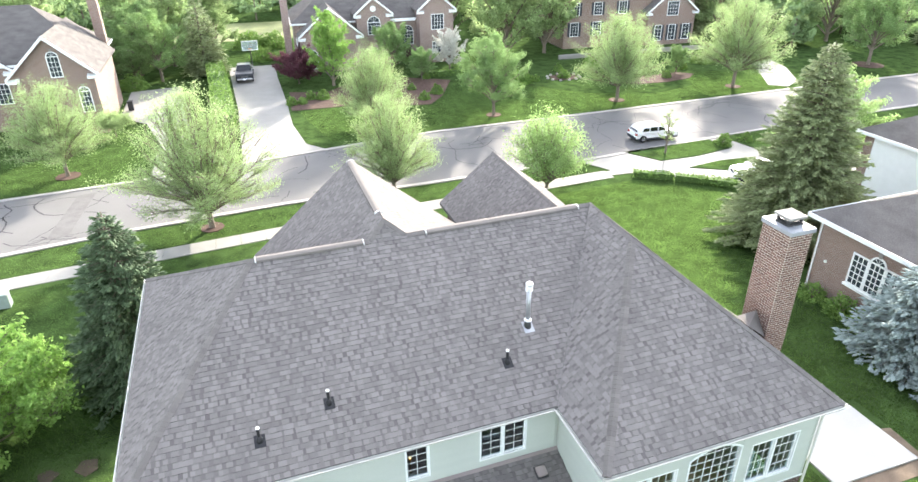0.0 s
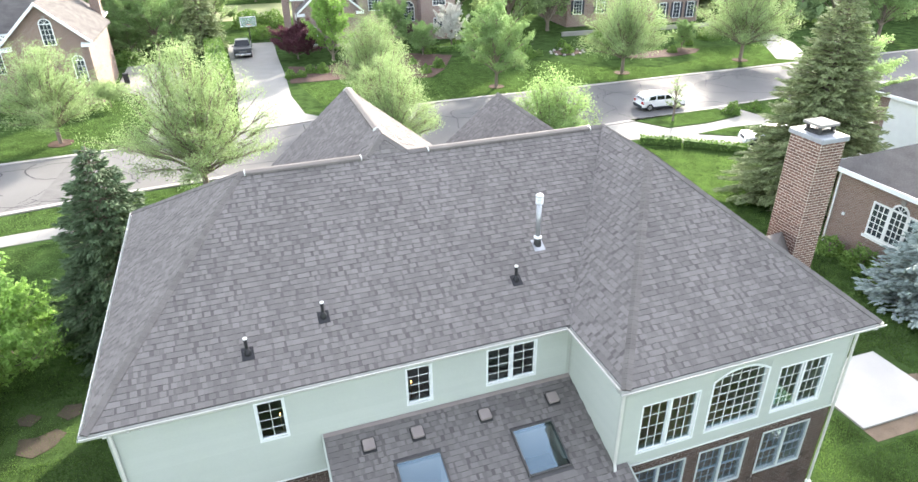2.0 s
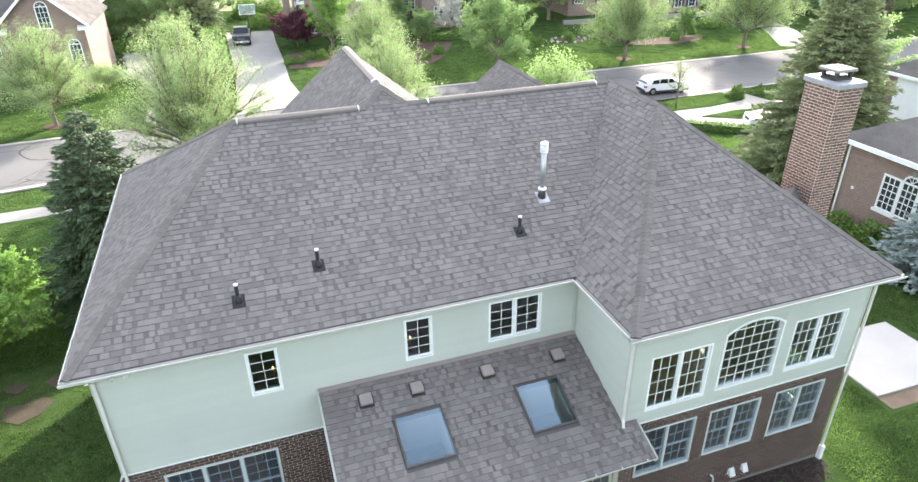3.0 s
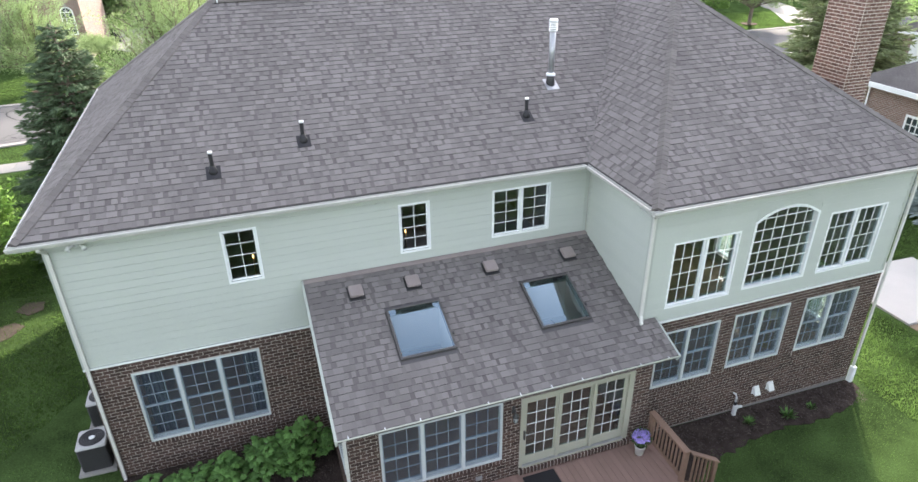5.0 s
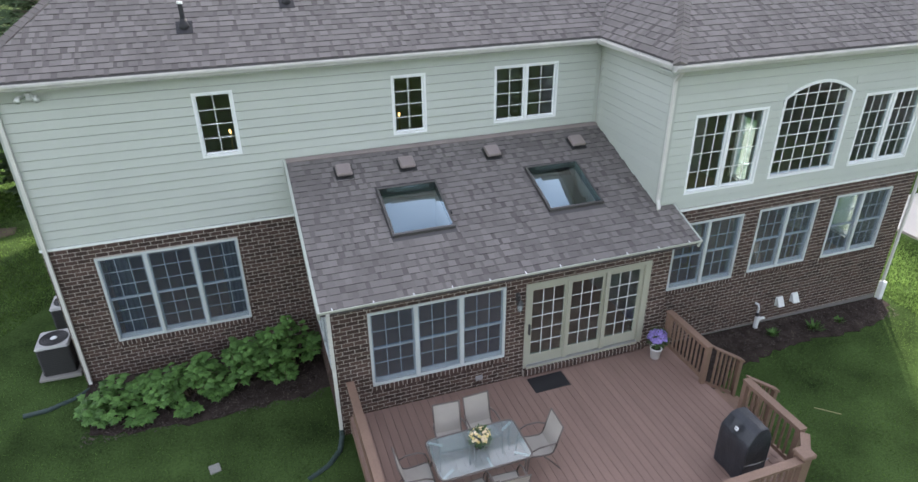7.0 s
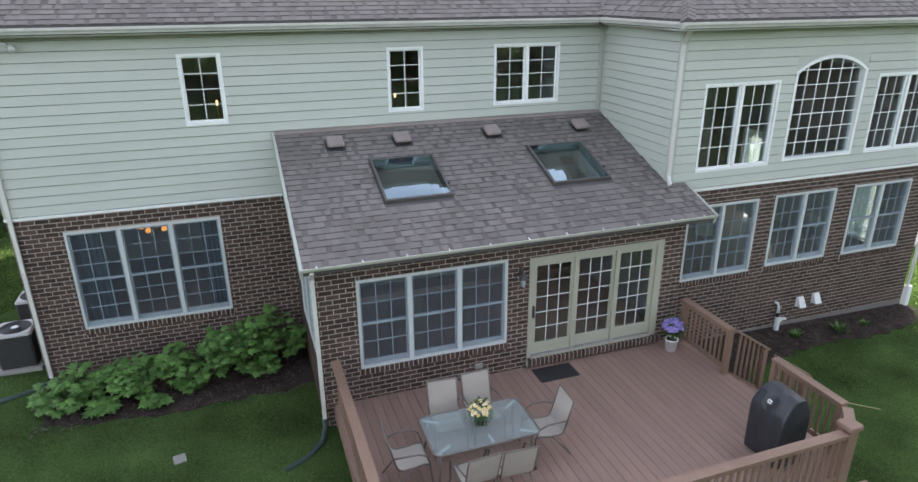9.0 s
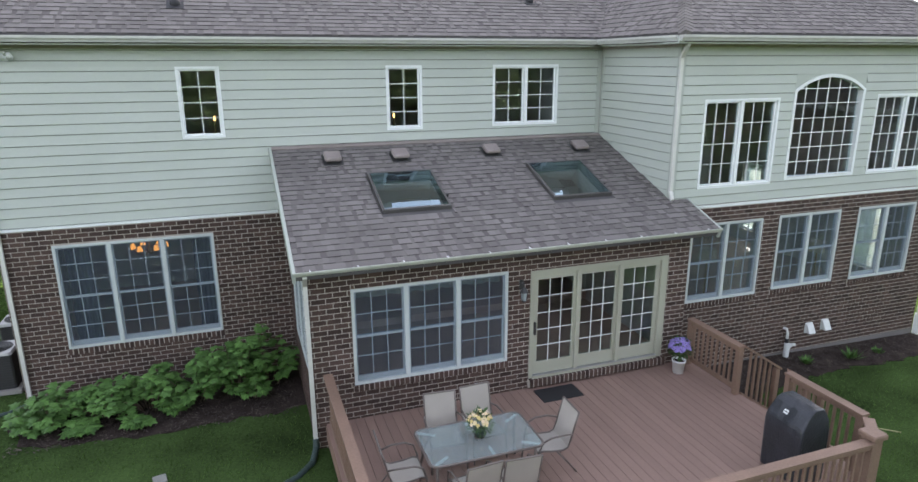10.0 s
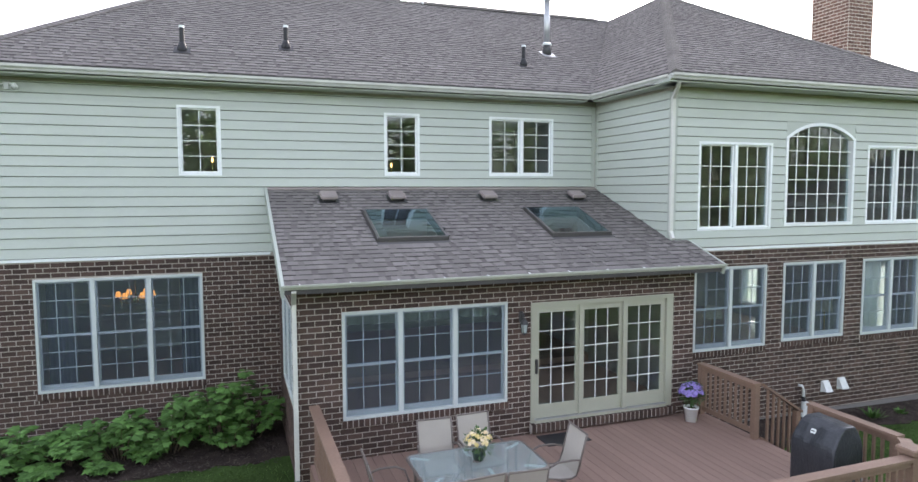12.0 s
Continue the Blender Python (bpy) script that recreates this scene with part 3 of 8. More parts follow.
# gable walls on the street side
for (tx, tz), (lx, lz), (rx_, rz_), y, low in ((G1_TOP, G1_L, G1_R, G1_Y - 0.35, -2.2), (G2_TOP, G2_L, G2_R, G2_Y - 0.35, -2.3)):
    g = Geo()
    ring = [(lx + 0.3, low), (rx_ - 0.3, low), (rx_ - 0.3, rz_ - 0.1), (tx, tz - 0.3), (lx + 0.3, lz - 0.1)]
    g.hexa([(x, y, z) for x, z in ring], [(x, y - 0.25, z) for x, z in ring])
    for x in (lx + 0.3, rx_ - 0.55):
        g.box(x, x + 0.25, 11.42, y - 0.251, low, rz_ - 0.1)
    part("front_gable_wall", g, BRICK_MASS, house, "brown brick gable wall facing the street")

# ---------------------------------------------------------------- the house: windows and doors
SCREEN = bpy.data.materials.new("insect_screen")
SCREEN.use_nodes = True
sn, sl_ = SCREEN.node_tree.nodes, SCREEN.node_tree.links
s_tr, s_mx = sn.new("ShaderNodeBsdfTransparent"), sn.new("ShaderNodeMixShader")
sn["Principled BSDF"].inputs["Base Color"].default_value = (0.10, 0.125, 0.165, 1)
sn["Principled BSDF"].inputs["Roughness"].default_value = 0.7
s_mx.inputs[0].default_value = 0.14
sl_.new(s_tr.outputs[0], s_mx.inputs[1])
sl_.new(sn["Principled BSDF"].outputs[0], s_mx.inputs[2])
sl_.new(s_mx.outputs[0], sn["Material Output"].inputs[0])

BLIND = mat("translucent_white_blind", (0.80, 0.80, 0.76), rough=0.6, spread=0.04, bump=0.0)
b_tl, b_mx = BLIND.node_tree.nodes.new("ShaderNodeBsdfTranslucent"), BLIND.node_tree.nodes.new("ShaderNodeMixShader")
b_tl.inputs[0].default_value, b_mx.inputs[0].default_value = (0.80, 0.79, 0.72, 1), 0.6
BLIND.node_tree.links.new(BLIND.node_tree.nodes["Principled BSDF"].outputs[0], b_mx.inputs[1])
BLIND.node_tree.links.new(b_tl.outputs[0], b_mx.inputs[2])
BLIND.node_tree.links.new(b_mx.outputs[0], BLIND.node_tree.nodes["Material Output"].inputs[0])


def bar_ring(g, u0, u1, v0, v1, w, n0, n1):
    """Four bars inside a rectangle, butted end to end."""
    g.box(u0, u0 + w, v0, v1, n0, n1)
    g.box(u1 - w, u1, v0, v1, n0, n1)
    g.box(u0 + w, u1 - w, v0, v0 + w, n0, n1)
    g.box(u0 + w, u1 - w, v1 - w, v1, n0, n1)


def grid_bars(g, u0, u1, v0, v1, cols, rows, w, n0, n1):
    for i in range(1, cols):
        u = u0 + (u1 - u0) * i / cols
        g.box(u - w / 2, u + w / 2, v0, v1, n0, n1)
    for j in range(1, rows):
        v = v0 + (v1 - v0) * j / rows
        g.box(u0, u1, v - w / 2, v + w / 2, n0 + 0.002, n1 + 0.002)


def glass_pane(fr, u0, u1, v0, v1, n, parent, material=None, name="pane"):
    g = Geo(fr)
    g.box(u0, u1, v0, v1, n - 0.004, n)
    ob = part(name, g, material or GLASS, parent, "clear window glass")
    ob.visible_shadow = False
    return ob


def window(fr, rect, units, cols, rows, hung=False, label="white vinyl window with a grid of panes", sill=0.0):
    u0, u1, v0, v1 = rect
    g = Geo(fr)
    fw = 0.042 if hung else 0.05
    bar_ring(g, u0, u1, v0, v1, fw, -0.12, 0.022)
    if sill:
        g.box(u0 - 0.03, u1 + 0.03, v0 - 0.035, v0 - 0.001, -0.02, sill)
    span = (u1 - u0 - 2 * fw + 0.07) / units
    for i in range(1, units):
        m = u0 + fw + span * i - 0.07
        g.box(m, m + 0.07, v0 + fw, v1 - fw, -0.12, 0.018)
    win = part("window", g, FRAME_GREY if hung else VINYL, house, label)
    for i in range(units):
        a = u0 + fw + span * i
        b, lo, hi = a + span - 0.07, v0 + fw, v1 - fw
        if hung:
            sc = part("insect_screen", Geo(fr).box(a + 0.012, b - 0.012, lo + 0.012, hi - 0.012, -0.006, -0.004), SCREEN, win, "fine grey insect screen")
            sc.visible_shadow = False
        halves = [(lo, hi, -0.03)]
        if hung:
            mid = (lo + hi) / 2
            halves = [(lo, mid + 0.02, -0.045), (mid - 0.02, hi, -0.02)]
        for s0, s1, d in halves:
            s = Geo(fr)
            bar_ring(s, a, b, s0, s1, 0.03 if not hung else 0.035, d - 0.035, d)
            if hung and s0 == lo:
                s.box(a + 0.035, b - 0.035, s0 + 0.035, s0 + 0.09, d - 0.03, d - 0.002)
            sash = part("sash", s, SASH_GREY if hung else VINYL, win)
            gr = Geo(fr)
            grid_bars(gr, a + 0.03, b - 0.03, s0 + (0.09 if hung and s0 == lo else 0.03), s1 - 0.03, cols, rows, 0.013 if hung else 0.014, d - 0.024, d - 0.010)
            part("muntin_grid", gr, SASH_GREY if hung else VINYL, win)
            glass_pane(fr, a + 0.02, b - 0.02, s0 + 0.02, s1 - 0.02, d - 0.028, win)
    return win


for r in (W1, W2):
    window(REAR, r, 1, 2, 4, label="single white casement window, two panes wide")
window(REAR, W3, 2, 2, 4, label="double white casement window on the siding")
window(REAR, LW, 3, 3, 3, hung=True, label="triple white double-hung window in the brick")
window(SUN_FRONT, FW, 3, 3, 2, hung=True, label="triple white double-hung window in the brick")
window(SUN_LEFT, SL, 2, 3, 2, hung=True, label="double white double-hung window in the brick")
for r in (X1, X3):
    window(WING, r, 2, 3, 4, label="double white casement window on the siding")
for r in (Y1, Y2, Y3):
    window(WING, r, 2, 3, 2, hung=True, label="double white double-hung window in the brick")
for r in (R1, R2):
    w_ = window(WING_RIGHT, r, 1, 3, 4, label="white side window with lowered slatted blinds")
    v = r[2] + 0.1
    while v < r[3] - 0.08:
        g = Geo(WING_RIGHT)
        a = g.at
        g.add([a(r[0] + 0.06, v, -0.205), a(r[1] - 0.06, v, -0.205), a(r[1] - 0.06, v + 0.022, -0.222), a(r[0] + 0.06, v + 0.022, -0.222), a(r[1] - 0.06, v + 0.042, -0.235), a(r[0] + 0.06, v + 0.042, -0.235)], [(0, 1, 2, 3), (3, 2, 4, 5)])
        part("blind_slat", g, BLIND, w_)
        v += 0.053

# the arched window of the wing
u0, u1, v0, spring, vt = X2[0], X2[1], X2[2], 5.41, X2[3]
rise, half = vt - spring, (u1 - u0) / 2
rad = (half * half + rise * rise) / (2 * rise)
um, vc = (u0 + u1) / 2, vt - rad


def arc_v(u, inset=0.0): return vc + math.sqrt(max(0.0, (rad - inset) ** 2 - (u - um) ** 2))


g = Geo(WING)
steps = [u0 + (u1 - u0) * i / 16 for i in range(17)]
ring = [(u, arc_v(u)) for u in steps] + [(u1, vt + 0.012), (u0, vt + 0.012)]
g.hexa([g.at(u, v, -0.2) for u, v in ring], [g.at(u, v, 0.012) for u, v in ring])
part("arch_spandrel", g, SIDING, house, "pale green siding above the arched window")
g = Geo(WING)
g.box(u0, u0 + 0.06, v0, spring + 0.02, -0.12, 0.03)
g.box(u1 - 0.06, u1, v0, spring + 0.02, -0.12, 0.03)
g.box(u0 + 0.06, u1 - 0.06, v0, v0 + 0.06, -0.12, 0.03)
for a, b in zip(steps, steps[1:]):
    q = g.at
    g.hexa([q(a, arc_v(a) - 0.065, -0.12), q(b, arc_v(b) - 0.065, -0.12), q(b, arc_v(b), -0.12), q(a, arc_v(a), -0.12)], [q(a, arc_v(a) - 0.065, 0.034), q(b, arc_v(b) - 0.065, 0.034), q(b, arc_v(b), 0.034), q(a, arc_v(a), 0.034)])
arch = part("window", g, VINYL, house, "tall white arched window with many panes")
g = Geo(WING)
for i in range(1, 6):
    u = u0 + 0.06 + (u1 - u0 - 0.12) * i / 6
    g.box(u - 0.008, u + 0.008, v0 + 0.06, arc_v(u) - 0.06, -0.055, -0.04)
for j in range(1, 7):
    v = v0 + 0.06 + (spring + 0.03 - v0 - 0.06) * j / 6
    g.box(u0 + 0.06, u1 - 0.06, v - 0.008, v + 0.008, -0.053, -0.038)
part("muntin_grid", g, VINYL, arch)
g = Geo(WING)
ring = [(u0 + 0.03, v0 + 0.03), (u1 - 0.03, v0 + 0.03)] + [(u, arc_v(u) - 0.03) for u in reversed(steps[1:-1])]
g.hexa([g.at(u, v, -0.066) for u, v in ring], [g.at(u, v, -0.062) for u, v in ring])
part("pane", g, GLASS, arch, "clear window glass").visible_shadow = False

# French doors of the sun room
g = Geo(SUN_FRONT)
d0, d1, e0, e1 = FD
g.box(d0, d0 + 0.07, e0, e1, -0.16, 0.02)
g.box(d1 - 0.14, d1, e0, e1, -0.16, 0.02)
g.box(d0 + 0.07, d1 - 0.14, e1 - 0.07, e1, -0.16, 0.02)
g.box(d0 + 0.07, d1 - 0.14, e0, e0 + 0.05, -0.16, 0.06)
doors = part("patio_door", g, SAGE, house, "sage green three-leaf patio door with gridded glass")
lw_ = (d1 - 0.14 - d0 - 0.07) / 3
for i in range(3):
    a = d0 + 0.07 + lw_ * i
    b = a + lw_
    n = -0.03 if i else -0.012
    g = Geo(SUN_FRONT)
    g.box(a + 0.005, a + 0.09, e0 + 0.055, e1 - 0.075, n - 0.045, n)
    g.box(b - 0.09, b - 0.005, e0 + 0.055, e1 - 0.075, n - 0.045, n)
    g.box(a + 0.09, b - 0.09, e0 + 0.055, e0 + 0.30, n - 0.045, n)
    g.box(a + 0.09, b - 0.09, e1 - 0.18, e1 - 0.075, n - 0.045, n)
    leaf = part("door_leaf", g, SAGE, doors)
    g = Geo(SUN_FRONT)
    grid_bars(g, a + 0.09, b - 0.09, e0 + 0.30, e1 - 0.18, 3, 5, 0.014, n - 0.016, n - 0.004)
    part("muntin_grid", g, OFF_WHITE, doors)
    glass_pane(SUN_FRONT, a + 0.08, b - 0.08, e0 + 0.29, e1 - 0.17, n - 0.022, doors)
    if i:
        g = Geo(SUN_FRONT)
        g.box(a - 0.035, a + 0.035, e0 + 0.052, e1 - 0.072, n + 0.001, 0.03)
        part("mullion_post", g, SAGE, doors)
part("threshold", Geo(SUN_FRONT).box(d0 + 0.07, d1 - 0.14, e0 + 0.052, e0 + 0.066, -0.005, 0.055), STEEL, doors, "bright metal threshold strip")
g = Geo(SUN_FRONT)
g.soft_box(d0 + 0.085, d0 + 0.125, e0 + 0.85, e0 + 1.10, -0.011, 0.035, 0.012)
part("door_handle", g, DARK_METAL, doors, "dark metal door handle")

# ---------------------------------------------------------------- the house: sun room roof and skylights
LEAN_Y = -3.80
SKY_FRAME = mat("grey_brown_skylight_metal", (0.10, 0.095, 0.09), rough=0.5, metal=0.2, spread=0.2, bump=0.05)
lean_len = math.hypot(LEAN_Y, LEAN_A - LEAN_B)
LEAN = slope_frame(((5.57, LEAN_Y, LEAN_B), (13.2, LEAN_Y, LEAN_B), (13.2, 0, LEAN_A)))
vy = lambda y: (y - LEAN_Y) / -LEAN_Y * lean_len
SKY1, SKY2 = (7.21, 8.43, -2.465, -1.245), (10.50, 11.71, -2.46, -1.22)
sky_holes = [(a - 5.57, b - 5.57, vy(c), vy(d)) for a, b, c, d in (SKY1, SKY2)]
g = wall_geo(LEAN, 0, 7.40, 0, lean_len - 0.005, 0.14, sky_holes)
g.box(7.40, 7.66, 0, vy(-2.79), -0.14, 0)
lean_slope = part("sunroom_roof", g, ROOF_DECK, house, "low-pitched grey shingle roof over the sun room")
lean_cells = shingle_rows([(0, 0), (7.40, 0), (7.40, lean_len), (0, lean_len)], 0.158, [(a - 0.04, b + 0.04, c - 0.04, d + 0.04) for a, b, c, d in sky_holes], RNG)
near_cells = [c for c in lean_cells if c[1] < 1.15 and 0.3 < c[0][0] and c[0][1] < 6.9][:300]
far_cells = [c for c in lean_cells if c not in near_cells]
far_cells += shingle_rows([(7.40, 0), (7.68, 0), (7.68, vy(-2.79)), (7.40, vy(-2.79))], 0.158, (), RNG)
part("shingles", shingle_geo(LEAN, [c for c in far_cells if c[3] > 0.01]), SHINGLE, lean_slope, "weathered grey asphalt shingles", "stuff")
part("butt_edge", butt_geo(LEAN, near_cells + far_cells), SHADOW_LINE, lean_slope, "dark cut edges of the shingle tabs with their shadow line painted in", "stuff")
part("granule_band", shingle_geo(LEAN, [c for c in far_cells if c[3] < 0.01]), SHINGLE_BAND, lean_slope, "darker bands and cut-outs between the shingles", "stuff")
g = Geo(LEAN)
g.box(0, 7.4, lean_len - 0.13, lean_len - 0.012, 0.012, 0.03)
part("wall_flashing", g, BROWN_METAL, lean_slope, "brown metal flashing along the wall")
g = Geo(LEAN)
g.box(-0.05, -0.002, -0.03, lean_len - 0.01, -0.17, 0.02)
part("rake_board", g, TRIM_GREEN, lean_slope)
part("rake_board", Geo(LEAN).box(7.67, 7.71, -0.03, vy(-2.8), -0.17, 0.02), TRIM_GREEN, lean_slope)
# ceiling with light shafts
CEIL = plane_frame((0, 0, 2.80), (1, 0, 0), (0, 1, 0))
part("sunroom_ceiling", wall_geo(CEIL, 5.97, 12.72, -3.13, -0.01, 0.06, (SKY1, SKY2)), DRYWALL, house)
for (a, b, c, d) in (SKY1, SKY2):
    g = Geo()
    zc, zd = LEAN_A + 0.366 * c, LEAN_A + 0.366 * d
    for x in (a - 0.03, b):
        g.hexa([(x, c, 2.81), (x + 0.03, c, 2.81), (x + 0.03, d, 2.81), (x, d, 2.81)], [(x, c, zc - 0.16), (x + 0.03, c, zc - 0.16), (x + 0.03, d, zd - 0.16), (x, d, zd - 0.16)])
    g.box(a, b, d, d + 0.03, 2.81, zd - 0.16)
    g.box(a, b, c - 0.03, c, 2.81, zc - 0.16)
    shaft = part("skylight_shaft", g, DRYWALL, house, "white plastered light shaft")
    u0, u1, v0, v1 = a - 5.57, b - 5.57, vy(c), vy(d)
    g = Geo(LEAN)
    bar_ring(g, u0 - 0.02, u1 + 0.02, v0 - 0.02, v1 + 0.02, 0.042, 0.0, 0.075)
    sk = part("skylight", g, SKY_FRAME, house, "square skylight with a dark metal frame")
    g = Geo(LEAN)
    n_ = 8
    for i in range(n_):
        for j in range(n_):
            def q(i, j):
                s, t = i / n_, j / n_
                return g.at(u0 + 0.03 + (u1 - u0 - 0.06) * s, v0 + 0.03 + (v1 - v0 - 0.06) * t, 0.075 + 0.018 * math.sin(math.pi * s) ** 0.5 * math.sin(math.pi * t) ** 0.5 if 0 < i < n_ and 0 < j < n_ else 0.075)
            g.add([q(i, j), q(i + 1, j), q(i + 1, j + 1), q(i, j + 1)], [(0, 1, 2, 3)])
    part("skylight_glass", g, SKYGLASS, sk, "slightly domed skylight glass", smooth=True).visible_shadow = False
    g = Geo(LEAN)
    g.box(u1 + 0.035, u1 + 0.07, v0 + 0.35, v0 + 0.41, 0.01, 0.07)
    part("clip", g, DARK_METAL, sk)
for x, y in ((6.66, -0.60), (7.995, -0.61), (9.945, -0.60), (12.015, -0.62)):
    g = Geo(LEAN)
    u, v = x - 5.57, vy(y)
    g.box(u - 0.19, u + 0.19, v - 0.22, v + 0.19, 0.010, 0.018)
    g.box(u - 0.12, u + 0.12, v - 0.12, v + 0.12, 0.018, 0.075)
    vent = part("box_vent", g, DARK_METAL, house, "square brown metal roof vent")
    part("hood", Geo(LEAN).soft_box(u - 0.16, u + 0.16, v - 0.17, v + 0.15, 0.075, 0.14, 0.025), BROWN_METAL, vent, "pale brown metal hood")


# ---------------------------------------------------------------- the house: eaves, gutters and downspouts
PALE_OLIVE = mat("pale_olive_gutter", (0.46, 0.48, 0.41), rough=0.45, spread=0.12, scale=4, bump=0.04)
TRIM_OLIVE = mat("olive_trim", (0.30, 0.32, 0.25), rough=0.5, spread=0.12, scale=4, bump=0.04)


def gutter(a, b, out, z, label="white eaves gutter", soffit_to=0.5):
    """Gutter, fascia and soffit along an eave from a to b (plan); out: unit vector away from the house."""
    a, b, out = Vector((*a, 0)), Vector((*b, 0)), Vector((*out, 0))
    d = (b - a).normalized()
    n = (b - a).length
    fr = (a + Vector((0, 0, z)), d, out, d.cross(out))
    up = 1 if fr[3].z > 0 else -1
    def row(u, prof): return [fr[0] + d * u + out * o + Vector((0, 0, h)) for o, h in prof]
    k_ = 0.58 if z < 4 else 0.82
    prof = [(o, h * k_) for o, h in ((-0.012, 0.0), (-0.012, -0.125), (0.06, -0.125), (0.075, -0.085), (0.105, -0.05), (0.11, 0.0), (0.085, 0.0), (0.085, -0.03), (0.06, -0.105), (0.003, -0.105), (0.003, 0.0))]
    g = Geo()
    g.hexa(row(0, prof), row(n, prof))
    gut = part("gutter", g, PALE_OLIVE if z < 4 else GUTTER, house, label)
    g = Geo()
    deep = -0.10 if z < 4 else -0.145
    prof = [(-0.05, -0.02), (-0.05, deep), (-0.014, deep), (-0.014, -0.02)]
    g.hexa(row(0, prof), row(n, prof))
    part("fascia", g, TRIM_OLIVE if z < 4 else TRIM_GREEN, house)
    if soffit_to:
        g = Geo()
        prof = [(-0.051, -0.12), (-0.051, -0.142), (-soffit_to, -0.142), (-soffit_to, -0.12)]
        g.hexa(row(0, prof), row(n, prof))
        part("soffit", g, TRIM_GREEN, house)
    if z > 4 and out.x > -0.5:
        return
    g = Geo()
    k = 0.25
    while k < n:
        g.hexa([fr[0] + d * (k + s) + out * q + Vector((0, 0, w)) for s, q, w in ((-0.008, 0.012, 0.004), (0.008, 0.012, 0.004), (0.008, 0.10, -0.016), (-0.008, 0.10, -0.016))],
               [fr[0] + d * (k + s) + out * q + Vector((0, 0, w)) for s, q, w in ((-0.008, 0.012, 0.011), (0.008, 0.012, 0.011), (0.008, 0.10, 0.004), (-0.008, 0.10, 0.004))])
        k += 0.72 if z < 4 else 1.3
    part("gutter_strap", g, WHITE if z < 4 else GUTTER, gut, "thin white gutter straps", "stuff")


gutter((0.29, -0.405), (12.42, -0.405), (0, -1), EAVE + 0.01, soffit_to=0.40)
gutter((12.525, -0.42), (12.525, -3.15), (-1, 0), EAVE + 0.01, soffit_to=0.41)
gutter((12.415, -3.255), (20.72, -3.255), (0, -1), EAVE + 0.01, soffit_to=0.47)
gutter((0.395, 11.98), (0.395, -0.41), (-1, 0), EAVE + 0.01, soffit_to=0.29)
gutter((20.615, -3.26), (20.615, 11.98), (1, 0), EAVE + 0.01, soffit_to=0.20)
gutter((5.53, LEAN_Y + 0.06), (13.28, LEAN_Y + 0.06), (0, -1), LEAN_B + 0.015, label="pale green gutter with white straps", soffit_to=0.48)


def downspout(points, material=None, parent=None):
    g = Geo()
    pts = [Vector(p) for p in points]
    for p, q in zip(pts, pts[1:]):
        d = (q - p).normalized()
        s = Vector((1, 0, 0)) if abs(d.x) < 0.7 else Vector((0, 1, 0))
        t = d.cross(s).normalized() * 0.026
        s = s * 0.034
        p2, q2 = p - d * 0.02, q + d * 0.02
        g.hexa([p2 - s - t, p2 + s - t, p2 + s + t, p2 - s + t], [q2 - s - t, q2 + s - t, q2 + s + t, q2 - s + t])
    return part("downspout", g, material or SPOUT, house, "square sheet-metal downspout")


downspout([(0.80, -0.43, 6.30), (0.80, -0.06, 6.05), (0.80, -0.06, -0.15), (0.80, -0.2, -0.28)])
downspout([(5.70, -3.76, 2.90), (5.72, -3.46, 2.68), (5.72, -3.46, -0.1)])
downspout([(12.66, -3.20, 6.30), (12.80, -2.86, 6.06), (12.80, -2.86, 3.55), (12.74, -3.0, 3.43)])
downspout([(20.45, -3.28, 6.30), (20.46, -2.83, 6.02), (20.46, -2.83, -0.45)])
g = Geo()
g.soft_box(20.39, 20.53, -2.93, -2.78, -0.62, -0.02, 0.02)
part("downspout_adapter", g, WHITE, house, "white plastic drain adapter")
for nm, pts in (("drain_pipe", [(0.80, -0.22, -0.2), (0.55, -0.5, -0.17), (0.1, -0.75, -0.13), (-0.4, -0.8, -0.12)]), ("drain_pipe", [(5.72, -3.46, 0.0), (5.72, -3.49, -0.15), (5.62, -3.75, -0.25), (5.35, -4.05, -0.26), (4.9, -4.3, -0.26)])):
    g = Geo()
    fine = []
    for p, q in zip(pts, pts[1:]):
        fine += [Vector(p).lerp(Vector(q), k / 8) for k in range(8)]
    g.tube(fine, [0.055 if i % 2 else 0.048 for i in range(len(fine))], 10)
    solid(nm, g, mat("green_black_plastic", (0.035, 0.06, 0.055), rough=0.5), "dark green corrugated drain pipe on the grass", "drain pipe", at=pts[0])

